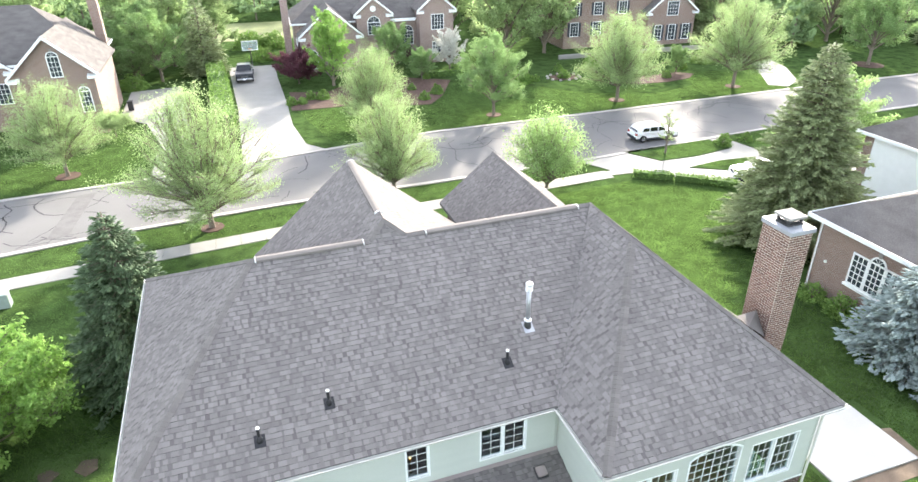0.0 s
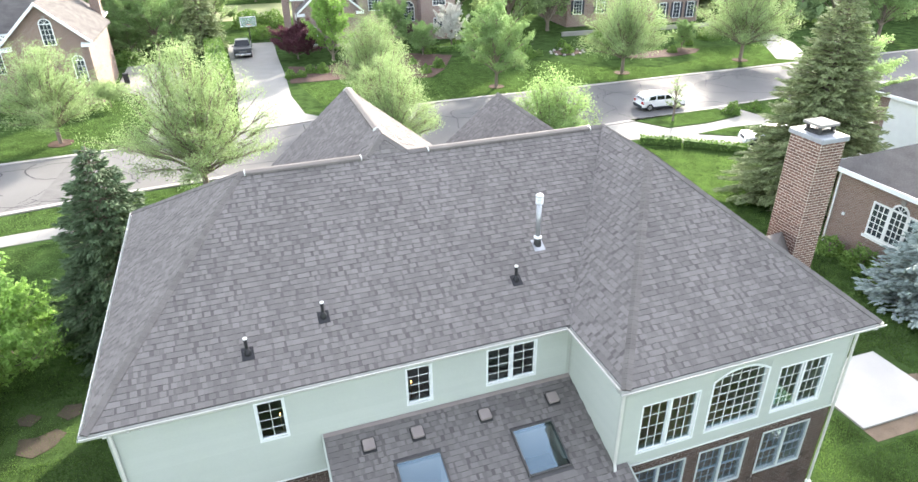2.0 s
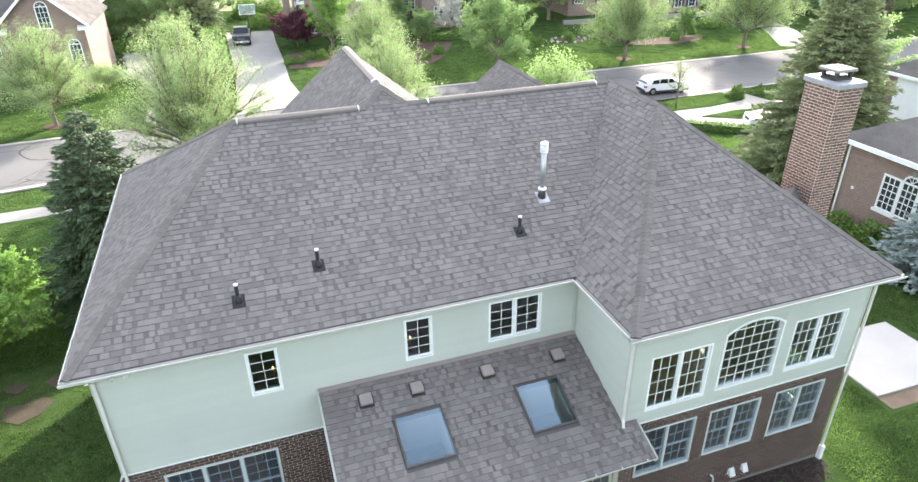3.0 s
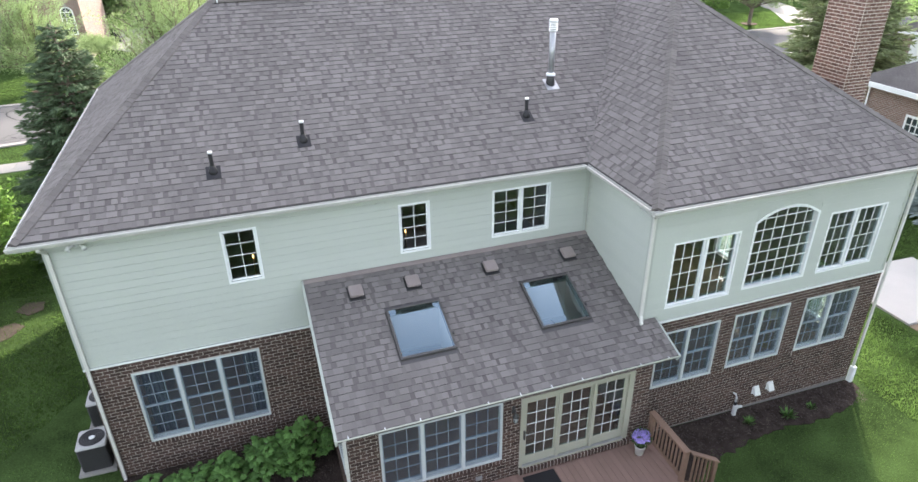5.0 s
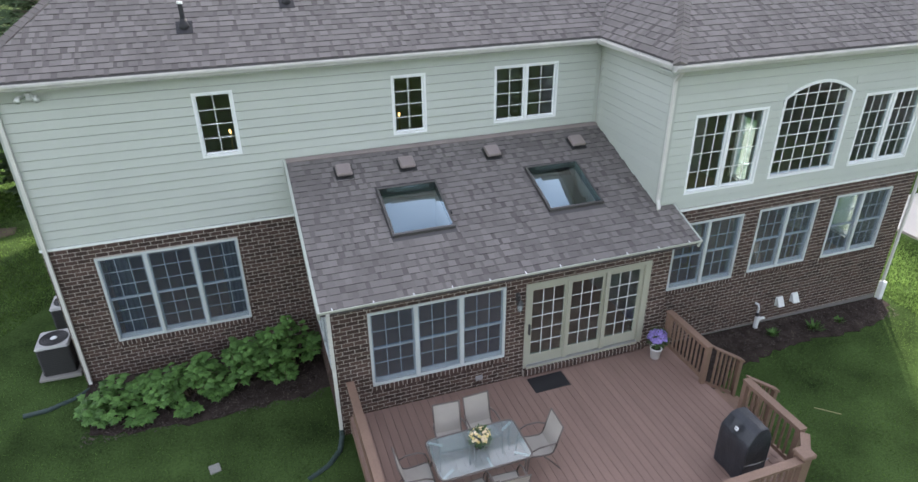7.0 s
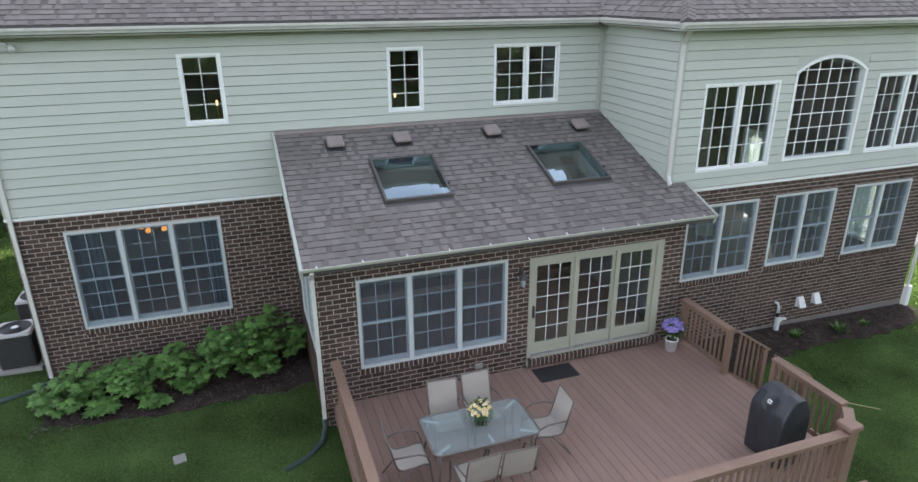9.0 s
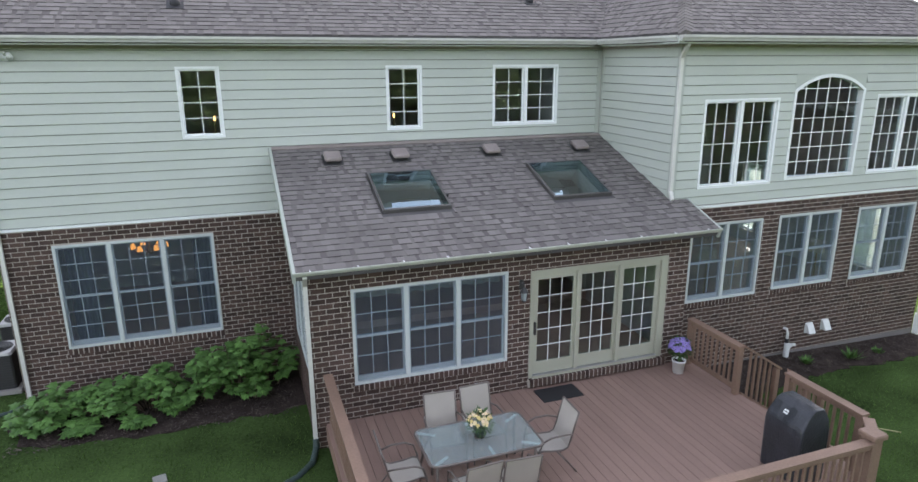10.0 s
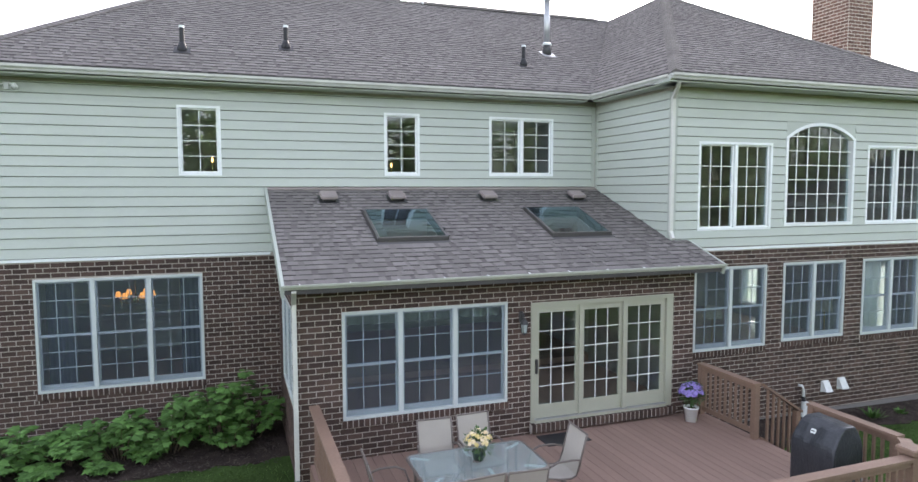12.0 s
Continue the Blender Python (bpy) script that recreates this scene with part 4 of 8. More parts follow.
# ---------------------------------------------------------------- the house: siding boards
def siding(fr, u0, u1, v0, v1, holes, wall_name, exposure=0.18):
    g = Geo(fr)
    core = part(wall_name, g.box(u0, u0 + 0.09, v0, v1, 0.001, 0.022), TRIM_GREEN, house, "pale green lap siding with corner boards")
    part("corner_board", Geo(fr).box(u1 - 0.09, u1, v0, v1, 0.001, 0.022), TRIM_GREEN, core)
    v = v0
    base = place_of(core)
    # dark sheet behind the boards; its colour paints the shade in the laps
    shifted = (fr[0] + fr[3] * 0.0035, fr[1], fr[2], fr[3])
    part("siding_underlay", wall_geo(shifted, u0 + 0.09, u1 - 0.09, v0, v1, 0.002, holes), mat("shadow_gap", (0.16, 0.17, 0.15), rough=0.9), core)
    rot = Matrix((fr[1], fr[2], fr[3])).transposed().to_4x4()
    while v < v1 - 0.03:
        top = min(v + exposure, v1)
        cuts = sorted({v, top, *(c for h in holes for c in h[2:] if v + 0.004 < c < top - 0.004)})
        for a0, b in zip(cuts, cuts[1:]):
            for s, e in cut_spans(u0 + 0.09, u1 - 0.09, a0, b, holes):
                a = a0
                n0 = 0.028 - 0.024 * (a - v) / exposure
                n1 = 0.028 - 0.024 * (b - v) / exposure
                q = Geo()
                if a0 == v:
                    # the lower edge is rounded under and stands clear of the board below
                    q.hexa([(s, a + 0.008, 0.0), (e, a + 0.008, 0.0), (e, a + 0.008, n0 - 0.013), (s, a + 0.008, n0 - 0.013)], [(s, a + 0.017, 0.0), (e, a + 0.017, 0.0), (e, a + 0.017, n0), (s, a + 0.017, n0)])
                    a = a0 + 0.017
                q.hexa([(s, a, 0.0), (e, a, 0.0), (e, a, n0), (s, a, n0)], [(s, b, 0.0), (e, b, 0.0), (e, b, n1), (s, b, n1)])
                ob = new("siding_board", q.mesh("siding_board", SIDING))
                ob.parent = core
                ob.matrix_basis = Matrix.Translation(fr[0] + fr[3] * 0.001 - base) @ rot
        v += exposure


siding(REAR, 0.72, 12.84, 3.15, 6.24, (W1, W2, W3), "rear_siding")
siding(WING, 12.87, 20.4, 3.20, 6.24, (X1, X2, X3), "wing_siding")
siding(WING_LEFT, 0.02, 2.77, 3.0, 6.24, (), "wing_side_siding")
siding(MAIN_LEFT, -11.4, 0.0, 3.15, 6.24, (), "left_siding")
siding(WING_RIGHT, -2.77, 11.4, 3.20, 6.24, ((-0.2, 1.2, 0, 9),), "right_siding")
for fr, a, b, z in ((REAR, 0.70, 5.6, 3.10), (WING, 13.0, 20.42, 3.14)):
    part("band_board", Geo(fr).box(a, b, z, z + 0.05, 0.001, 0.035), VINYL, house, "white trim board over the brick")

# ---------------------------------------------------------------- chimney, flue and vent pipes on the roof
CHX0, CHX1, CHY0, CHY1 = 20.42, 21.30, -0.10, 1.06
chim = thing("chimney", (20.9, 0.5, -0.8), "tall red-brown brick chimney with a grey crown", "chimney")
part("core", Geo().box(CHX0, CHX1, CHY0, CHY1, -0.9, 10.60), mat("pale_chimney_mortar", (0.56, 0.50, 0.43), rough=0.95, spread=0.15, scale=5, grain=120, bump=0.3), chim)
g = Geo()
for fr, w in ((plane_frame((CHX0, CHY0, 0), (1, 0, 0), (0, 0, 1)), CHX1 - CHX0), (plane_frame((CHX0, CHY1, 0), (0, -1, 0), (0, 0, 1)), CHY1 - CHY0), (plane_frame((CHX1, CHY0, 0), (0, 1, 0), (0, 0, 1)), CHY1 - CHY0), (plane_frame((CHX1, CHY1, 0), (-1, 0, 0), (0, 0, 1)), CHX1 - CHX0)):
    g.fr = fr
    for r in brick_rects(0, w, 2.0, 10.60, rng=RNG, bh=0.0885, joint=0.019):
        g.box(*r)
part("brickwork", g, CHIMNEY_BRICK, chim, "red-brown bricks with pale joints", "stuff")
g = Geo()
g.soft_box(CHX0 - 0.07, CHX1 + 0.07, CHY0 - 0.07, CHY1 + 0.07, 10.60, 10.74, 0.03)
part("crown", g, mat("weathered_crown", (0.27, 0.285, 0.30), rough=0.5, spread=0.25, scale=3, grain=30, bump=0.1), chim, "grey weathered crown")
cx, cy = (CHX0 + CHX1) / 2, (CHY0 + CHY1) / 2
g = Geo()
g.box(cx - 0.30, cx + 0.30, cy - 0.28, cy + 0.28, 10.74, 10.80)
g.box(cx - 0.22, cx + 0.22, cy - 0.20, cy + 0.20, 10.80, 10.86)
for i in (-1, 1):
    for j in (-1, 1):
        g.box(cx + i * 0.24 - 0.04, cx + i * 0.24 + 0.04, cy + j * 0.22 - 0.04, cy + j * 0.22 + 0.04, 10.80, 10.98)
part("flue_frame", g, DARK_METAL, chim, "dark metal flue frame")
g = Geo()
g.soft_box(cx - 0.36, cx + 0.36, cy - 0.34, cy + 0.34, 10.98, 11.05, 0.02)
part("flue_lid", g, CONCRETE, chim, "flat pale flue lid")
g = Geo()
g.hexa([(19.6, -0.1, 7.43), (20.42, -0.1, 6.80), (20.42, 1.12, 6.80), (19.6, 1.12, 7.43)], [(19.6, 0.49, 7.44), (20.42, 0.49, 7.5), (20.42, 0.51, 7.5), (19.6, 0.51, 7.44)])
part("cricket", g, RIDGECAP, chim, "small shingled saddle between chimney and roof")


def roof_z(x, y): return EDGE + PITCH * (y + 0.401)


for x, y in ((4.10, 0.60), (6.08, 1.115), (11.54, 1.075)):
    p = thing("vent_pipe", (x, y, roof_z(x, y)), "black plumbing vent pipe with a rubber boot on shingles", "vent pipe", "plumbing vents on the roof")
    z = roof_z(x, y)
    fr = (Vector((x, y, z)), Vector((1, 0, 0)), Vector((0, 0.875, 0.484)), Vector((0, -0.484, 0.875)))
    g = Geo(fr)
    g.box(-0.15, 0.15, -0.20, 0.16, 0.014, 0.022)
    part("flashing", g, BLACK_RUBBER, p)
    part("boot", Geo().lathe((x, y, z), [(0.10, -0.06), (0.095, 0.05), (0.07, 0.10), (0.055, 0.16)], 14), BLACK_RUBBER, p, smooth=True)
    part("pipe", Geo().lathe((x, y, z), [(0.045, 0.15), (0.045, 0.44), (0.05, 0.44)], 14), BLACK_RUBBER, p)
    part("rim", Geo().lathe((x, y, z), [(0.05, 0.43), (0.05, 0.47), (0.03, 0.47), (0.03, 0.44)], 14), VINYL, p, "white pipe rim")
fx, fy = 12.61, 1.97
fz = roof_z(fx, fy)
flue = thing("flue_pipe", (fx, fy, fz), "tall galvanised flue pipe with a white cap", "flue pipe")
fr = (Vector((fx, fy, fz)), Vector((1, 0, 0)), Vector((0, 0.875, 0.484)), Vector((0, -0.484, 0.875)))
part("flashing", Geo(fr).box(-0.17, 0.17, -0.24, 0.17, 0.024, 0.030), STEEL, flue, "shiny metal flashing")
part("flashing_cone", Geo().lathe((fx, fy, fz), [(0.13, -0.06), (0.105, 0.14), (0.09, 0.24)], 18), DARK_METAL, flue, smooth=True)
part("collar", Geo().lathe((fx, fy, fz), [(0.12, 0.23), (0.12, 0.27), (0.08, 0.30)], 18), WHITE, flue)
part("pipe", Geo().lathe((fx, fy, fz), [(0.075, 0.2), (0.075, 1.38)], 18), STEEL, flue, smooth=True)
g = Geo()
for k in range(5):
    g.lathe((fx, fy, fz + 1.34 + 0.042 * k), [(0.108, 0.0), (0.113, 0.012), (0.108, 0.024)], 18)
part("cap_louvre", g, WHITE, flue)
part("cap", Geo().lathe((fx, fy, fz + 1.55), [(0.118, 0.0), (0.114, 0.05), (0.08, 0.08), (0.02, 0.09)], 18), WHITE, flue, "white domed cap", smooth=True)

# ---------------------------------------------------------------- small things on the walls
lamp = thing("wall_lantern", (9.42, -3.38, 2.05), "black metal wall lantern with glass beside the door", "wall lamp")
part("bracket", Geo().soft_box(9.38, 9.46, -3.42, -3.374, 2.14, 2.32, 0.02), DARK_METAL, lamp)
part("arm", Geo().tube([(9.42, -3.41, 2.26), (9.42, -3.49, 2.30), (9.42, -3.52, 2.24)], 0.012, 6), DARK_METAL, lamp)
part("lantern_cage", Geo().lathe((9.42, -3.52, 1.97), [(0.015, -0.03), (0.04, 0.0), (0.055, 0.015)], 8), DARK_METAL, lamp)
part("lantern_roof", Geo().lathe((9.42, -3.52, 2.13), [(0.08, 0.0), (0.05, 0.055), (0.012, 0.10)], 8), DARK_METAL, lamp)
for k in range(4):
    a = k * math.pi / 2 + 0.785
    part("lantern_bar", Geo().tube([(9.42 + 0.045 * math.cos(a), -3.52 + 0.045 * math.sin(a), 1.98), (9.42 + 0.062 * math.cos(a), -3.52 + 0.062 * math.sin(a), 2.13)], 0.006, 5), DARK_METAL, lamp)
part("lantern_glass", Geo().lathe((9.42, -3.52, 1.985), [(0.040, 0.0), (0.055, 0.145)], 8), glass_mat("lantern_glass", milky=0.55), lamp)
for x, z in ((16.97, 0.08), (17.44, 0.10)):
    hood = thing("dryer_vent", (x, -2.79, z - 0.12), "white plastic wall vent hood on brick", "vent hood", "wall vents")
    part("back_plate", Geo().box(x - 0.10, x + 0.10, -2.80, -2.775, z - 0.12, z + 0.12), OFF_WHITE, hood)
    g = Geo()
    g.hexa([(x - 0.085, -2.80, z - 0.10), (x + 0.085, -2.80, z - 0.10), (x + 0.085, -2.80, z + 0.10), (x - 0.085, -2.80, z + 0.10)], [(x - 0.095, -2.93, z - 0.10), (x + 0.095, -2.93, z - 0.10), (x + 0.085, -2.82, z + 0.105), (x - 0.085, -2.82, z + 0.105)])
    part("hood", g, OFF_WHITE, hood)
pvc = thing("pvc_pipe", (16.3, -2.95, -0.5), "white plastic sump discharge pipe beside the wall", "pipe")
part("elbow", Geo().tube([(16.25, -2.74, 0.16), (16.25, -2.86, 0.18), (16.25, -2.90, 0.10), (16.25, -2.90, -0.1)], 0.030, 10), OFF_WHITE, pvc, smooth=True)
part("riser", Geo().tube([(16.25, -2.93, -0.5), (16.25, -2.93, -0.14)], 0.062, 12), OFF_WHITE, pvc)
part("coupling", Geo().tube([(16.25, -2.91, -0.139), (16.25, -2.905, -0.04)], 0.042, 12), BLACK_RUBBER, pvc, "black rubber coupling")
part("spout", Geo().tube([(16.25, -2.94, -0.28), (16.33, -2.98, -0.17), (16.40, -3.00, -0.17)], 0.036, 10), OFF_WHITE, pvc, smooth=True)
flood = thing("flood_light", (1.36, -0.03, 6.16), "twin white flood light under the eave", "flood light")
part("base", Geo().soft_box(1.30, 1.42, -0.06, -0.024, 6.08, 6.20, 0.02), OFF_WHITE, flood)
for dx in (-0.13, 0.13):
    part("lamp_head", Geo().tube([(1.36 + dx * 0.4, -0.06, 6.14), (1.36 + dx, -0.14, 6.14), (1.36 + dx * 1.2, -0.20, 6.09)], [0.025, 0.04, 0.055], 12), OFF_WHITE, flood, smooth=True)
stake = thing("garden_stake", (15.39, -5.75, ground_z(15.39, -5.75)), "thin pale cane lying on the lawn", "cane")
part("cane", Geo().tube([(15.35, -5.72, ground_z(15.35, -5.72) + 0.012), (15.72, -6.08, ground_z(15.72, -6.08) + 0.03)], 0.008, 6), mat("pale_cane", (0.45, 0.40, 0.22), rough=0.6), stake)
solid("wall_outlet", Geo(SUN_FRONT).soft_box(8.55, 8.70, 0.36, 0.46, 0.012, 0.05, 0.01), STEEL, "small grey covered power outlet on brick", "outlet", at=(8.6, -3.42, 0.4))

# ---------------------------------------------------------------- rooms behind the glass
WARM = glow_mat("warm_bulb", (1.0, 0.50, 0.16), 1.4)
AMBER = glow_mat("amber_shade", (0.9, 0.34, 0.07), 0.42)
BRASS = mat("brass", (0.45, 0.30, 0.12), rough=0.35, metal=0.8, spread=0.15)
SHADE = mat("cream_shade", (0.62, 0.52, 0.38), rough=0.8, spread=0.08)
ch = thing("chandelier", (2.98, 1.66, 2.95), "lit brass chandelier with candle bulbs in the dining room", "chandelier")
part("stem", Geo().tube([(2.98, 1.66, 2.98), (2.98, 1.66, 2.15)], 0.015, 8), BRASS, ch)
part("hub", Geo().lathe((2.98, 1.66, 2.10), [(0.02, -0.08), (0.07, -0.02), (0.05, 0.08), (0.02, 0.14)], 12), BRASS, ch, smooth=True)
for k in range(6):
    a = k * math.pi / 3
    c, s = math.cos(a), math.sin(a)
    part("arm", Geo().tube([(2.98 + r * c, 1.66 + r * s, z) for r, z in ((0.04, 2.10), (0.14, 2.02), (0.26, 2.05), (0.32, 2.16))], 0.012, 6), BRASS, ch)
    part("lamp_shade", Geo().lathe((2.98 + 0.32 * c, 1.66 + 0.32 * s, 2.17), [(0.06, 0.0), (0.055, 0.04), (0.042, 0.08), (0.03, 0.11)], 10), AMBER, ch, "small glowing amber shade", smooth=True)
    part("bulb", Geo().lathe((2.98 + 0.32 * c, 1.66 + 0.32 * s, 2.175), [(0.012, 0.0), (0.022, 0.04), (0.018, 0.08), (0.003, 0.10)], 8), WARM, ch, "glowing bulb")
for x, y, z in ((4.58, 0.53, 4.96), (8.2, 0.65, 4.9)):
    t_ = thing("table_lamp", (x, y, 3.25), "small lit lamp on a stand behind an upstairs window", "lamp")
    part("stand", Geo().lathe((x, y, 3.251), [(0.12, 0.0), (0.02, 0.04), (0.015, z - 3.35), (0.03, z - 3.33)], 10), BRASS, t_)
    part("bulb", Geo().lathe((x, y, z - 0.08), [(0.012, 0.02), (0.022, 0.06), (0.016, 0.10), (0.003, 0.12)], 10), WARM, t_, "glowing bulb")
for x, y, z in ((18.27, -1.59, 1.58), (15.48, -0.98, 1.49)):
    t_ = thing("floor_lamp", (x, y, 0.4), "standing lamp with a cream drum shade", "floor lamp", "great room lamps")
    part("stand", Geo().lathe((x, y, 0.401), [(0.15, 0.0), (0.15, 0.02), (0.02, 0.05), (0.018, z - 0.5)], 12), BRASS, t_)
    part("shade", Geo().lathe((x, y, z - 0.13), [(0.22, 0.0), (0.19, 0.26)], 18), SHADE, t_, "cream drum shade")



def drapery(x0, x1, y, z0, z1, folds, deep, scallop=0.0):
    """Hanging cloth in folds across x0..x1."""
    g = Geo()
    n = folds * 8
    for j in range(2):
        for i in range(n + 1):
            t = i / n
            low = z0 + scallop * abs(math.sin(math.pi * t * folds / 2))
            g.p.append((x0 + (x1 - x0) * t, y + deep * math.cos(2 * math.pi * t * folds), low if j == 0 else z1))
    g.f += [(i, i + 1, n + 2 + i, n + 1 + i) for i in range(n)]
    return g


CURTAIN = mat("dark_curtain", (0.10, 0.10, 0.12), rough=0.9, spread=0.2, scale=3, bump=0.1)
VALANCE = mat("cream_valance", (0.27, 0.265, 0.235), rough=0.9, spread=0.2, scale=4, bump=0.1)
for x0, x1 in ((1.66, 2.12), (3.92, 4.26)):
    cu = thing("curtain", ((x0 + x1) / 2, 0.40, 0.42), "dark curtain drawn aside behind the dining room window", "curtain", "dining room curtains")
    part("cloth", drapery(x0, x1, 0.40, 0.42, 2.86, 4, 0.03), CURTAIN, cu, smooth=True)
    part("rod", Geo().tube([(x0 - 0.05, 0.40, 2.88), (x1 + 0.05, 0.40, 2.88)], 0.014, 8), BRASS, cu)
va = thing("valance", (7.8, SUN_Y + 0.30, 2.2), "cream scalloped valance over the sun room window", "valance")
part("cloth", drapery(FW[0] + 0.03, FW[1] - 0.03, SUN_Y + 0.30, 2.20, 2.50, 12, 0.018, 0.03), VALANCE, va, smooth=True)
part("rod", Geo().tube([(FW[0], SUN_Y + 0.30, 2.51), (FW[1], SUN_Y + 0.30, 2.51)], 0.014, 8), BRASS, va)

# ---------------------------------------------------------------- the deck
DECKWOOD = mat("brown_deck_stain", (0.256, 0.170, 0.136), rough=0.6, spread=0.18, scale=1.2, grain=25, bump=0.12, rnd="object", rnd_amount=0.35, stretch=(4, 0.6, 4))
RAILWOOD = mat("brown_rail_stain", (0.215, 0.139, 0.100), rough=0.6, spread=0.2, scale=1.5, grain=30, bump=0.15)
DZ, DX0, DX1, DY0, DY1 = 0.18, 5.92, 13.12, -7.95, -3.38
deck = thing("deck", (9.5, -5.6, -0.35), "brown stained wooden deck with railings behind the house", "deck")
g = Geo()
for y in (DY0 + 0.05, -6.5, -5.0, DY1 - 0.08):
    g.box(DX0 + 0.03, DX1 - 0.03, y, y + 0.045, DZ - 0.30, DZ - 0.035)
part("joist", g, RAILWOOD, deck, kind="stuff")
for x, y in ((6.1, -7.7), (9.5, -7.7), (12.3, -7.5), (6.1, -5.2), (12.9, -5.4)):
    part("support_post", Geo().box(x - 0.05, x + 0.05, y - 0.05, y + 0.05, -0.7, DZ - 0.31), RAILWOOD, deck)
part("rim_board", Geo().box(DX1 - 0.03, DX1 + 0.01, DY0 + 0.6, DY1, DZ - 0.28, DZ - 0.034), RAILWOOD, deck)
part("rim_board", Geo().box(DX0 - 0.01, DX0 + 0.03, DY0, DY1, DZ - 0.28, DZ - 0.034), RAILWOOD, deck)
part("rim_board", Geo().box(DX0 + 0.03, 12.5, DY0 - 0.04, DY0, DZ - 0.28, DZ - 0.034), RAILWOOD, deck)
BW = 0.157
x = DX0 + 0.005
while x < DX1 - 0.02:
    y0 = DY0 if x < 12.4 else DY0 + (x - 12.4) * 0.9
    r = [(x, x + BW - 0.011, y0, DY1 + 0.0, -0.034, 0.0)]
    pieces("deck_board", plane_frame((0, 0, DZ), (1, 0, 0), (0, 1, 0)), r, DECKWOOD, deck)
    x += BW


def rail_run(a, b, ends=(True, True)):
    """A stretch of railing on the deck between two points in plan, with its posts, rails and balusters."""
    a, b = Vector((*a, DZ)), Vector((*b, DZ))
    d = (b - a).normalized()
    n = (b - a).length
    fr = (a, d, Vector((0, 0, 1)).cross(d), Vector((0, 0, 1)))
    rail = part("railing", Geo(fr).box(0, n, -0.075, 0.075, 0.915, 0.955), RAILWOOD, deck, "brown wooden railing with square balusters")
    part("top_rail", Geo(fr).box(0.02, n - 0.02, -0.02, 0.02, 0.825, 0.914), RAILWOOD, rail)
    part("bottom_rail", Geo(fr).box(0.02, n - 0.02, -0.02, 0.02, 0.08, 0.165), RAILWOOD, rail)
    for k, on in ((0.045, ends[0]), (n - 0.045, ends[1])):
        if on:
            part("post", Geo(fr).box(k - 0.045, k + 0.045, -0.05, 0.05, -0.28, 0.914), RAILWOOD, rail)
    k = 0.16
    while k < n - 0.1:
        part("baluster", Geo(fr).box(k - 0.017, k + 0.017, -0.018, 0.018, 0.166, 0.824), RAILWOOD, rail)
        k += 0.125
    return rail


rail_run((5.98, -3.48), (5.98, -7.86), (False, True))
rail_run((5.98, -7.86), (12.52, -7.82), (False, False))
rail_run((13.05, -3.48), (13.05, -4.88))
rail_run((13.05, -5.90), (13.05, -7.30))
rail_run((13.0, -7.38), (12.68, -7.72), (False, False))
for x in (9.2,):
    part("post", Geo().box(x - 0.045, x + 0.045, -7.89, -7.79, -0.05, DZ + 0.914), RAILWOOD, deck)
part("corner_post", Geo().box(12.50, 12.68, -7.86, -7.68, -0.1, DZ + 0.98), RAILWOOD, deck, "stout square corner post")
part("post_cap", Geo().soft_box(12.46, 12.72, -7.90, -7.64, DZ + 0.981, DZ + 1.05, 0.02), RAILWOOD, deck)
# steps down to the grass on the wing side
for i in range(3):
    z, x = DZ - 0.19 * (i + 1), 13.13 + 0.29 * i
    part("step_tread", Geo().soft_box(x, x + 0.31, -5.86, -4.92, z - 0.04, z, 0.008), RAILWOOD, deck, "wooden step tread")
    part("step_riser", Geo().box(x, x + 0.02, -5.84, -4.94, z, z + 0.148), RAILWOOD, deck)
for y in (-4.90, -5.88):
    g = Geo()
    g.hexa([(13.12, y - 0.07, DZ + 0.915), (13.95, y - 0.07, DZ + 0.38), (13.95, y + 0.07, DZ + 0.38), (13.12, y + 0.07, DZ + 0.915)], [(13.12, y - 0.07, DZ + 0.955), (13.95, y - 0.07, DZ + 0.42), (13.95, y + 0.07, DZ + 0.42), (13.12, y + 0.07, DZ + 0.955)])
    hr = part("stair_rail", g, RAILWOOD, deck, "sloping stair handrail")
    part("post", Geo().box(13.84, 13.93, y - 0.045, y + 0.045, -0.7, DZ + 0.41), RAILWOOD, hr)
    for k in range(5):
        xx = 13.25 + 0.12 * k
        part("baluster", Geo().box(xx - 0.017, xx + 0.017, y - 0.018, y + 0.018, DZ + 0.05 - (xx - 13.12) * 0.65, DZ + 0.91 - (xx - 13.12) * 0.65), RAILWOOD, hr)
    g = Geo()
    g.hexa([(13.12, y - 0.02, DZ - 0.03), (13.95, y - 0.02, DZ - 0.57), (13.95, y + 0.02, DZ - 0.57), (13.12, y + 0.02, DZ - 0.03)], [(13.12, y - 0.02, DZ + 0.05), (13.95, y - 0.02, DZ - 0.49), (13.95, y + 0.02, DZ - 0.49), (13.12, y + 0.02, DZ + 0.05)])
    part("lower_rail", g, RAILWOOD, hr)

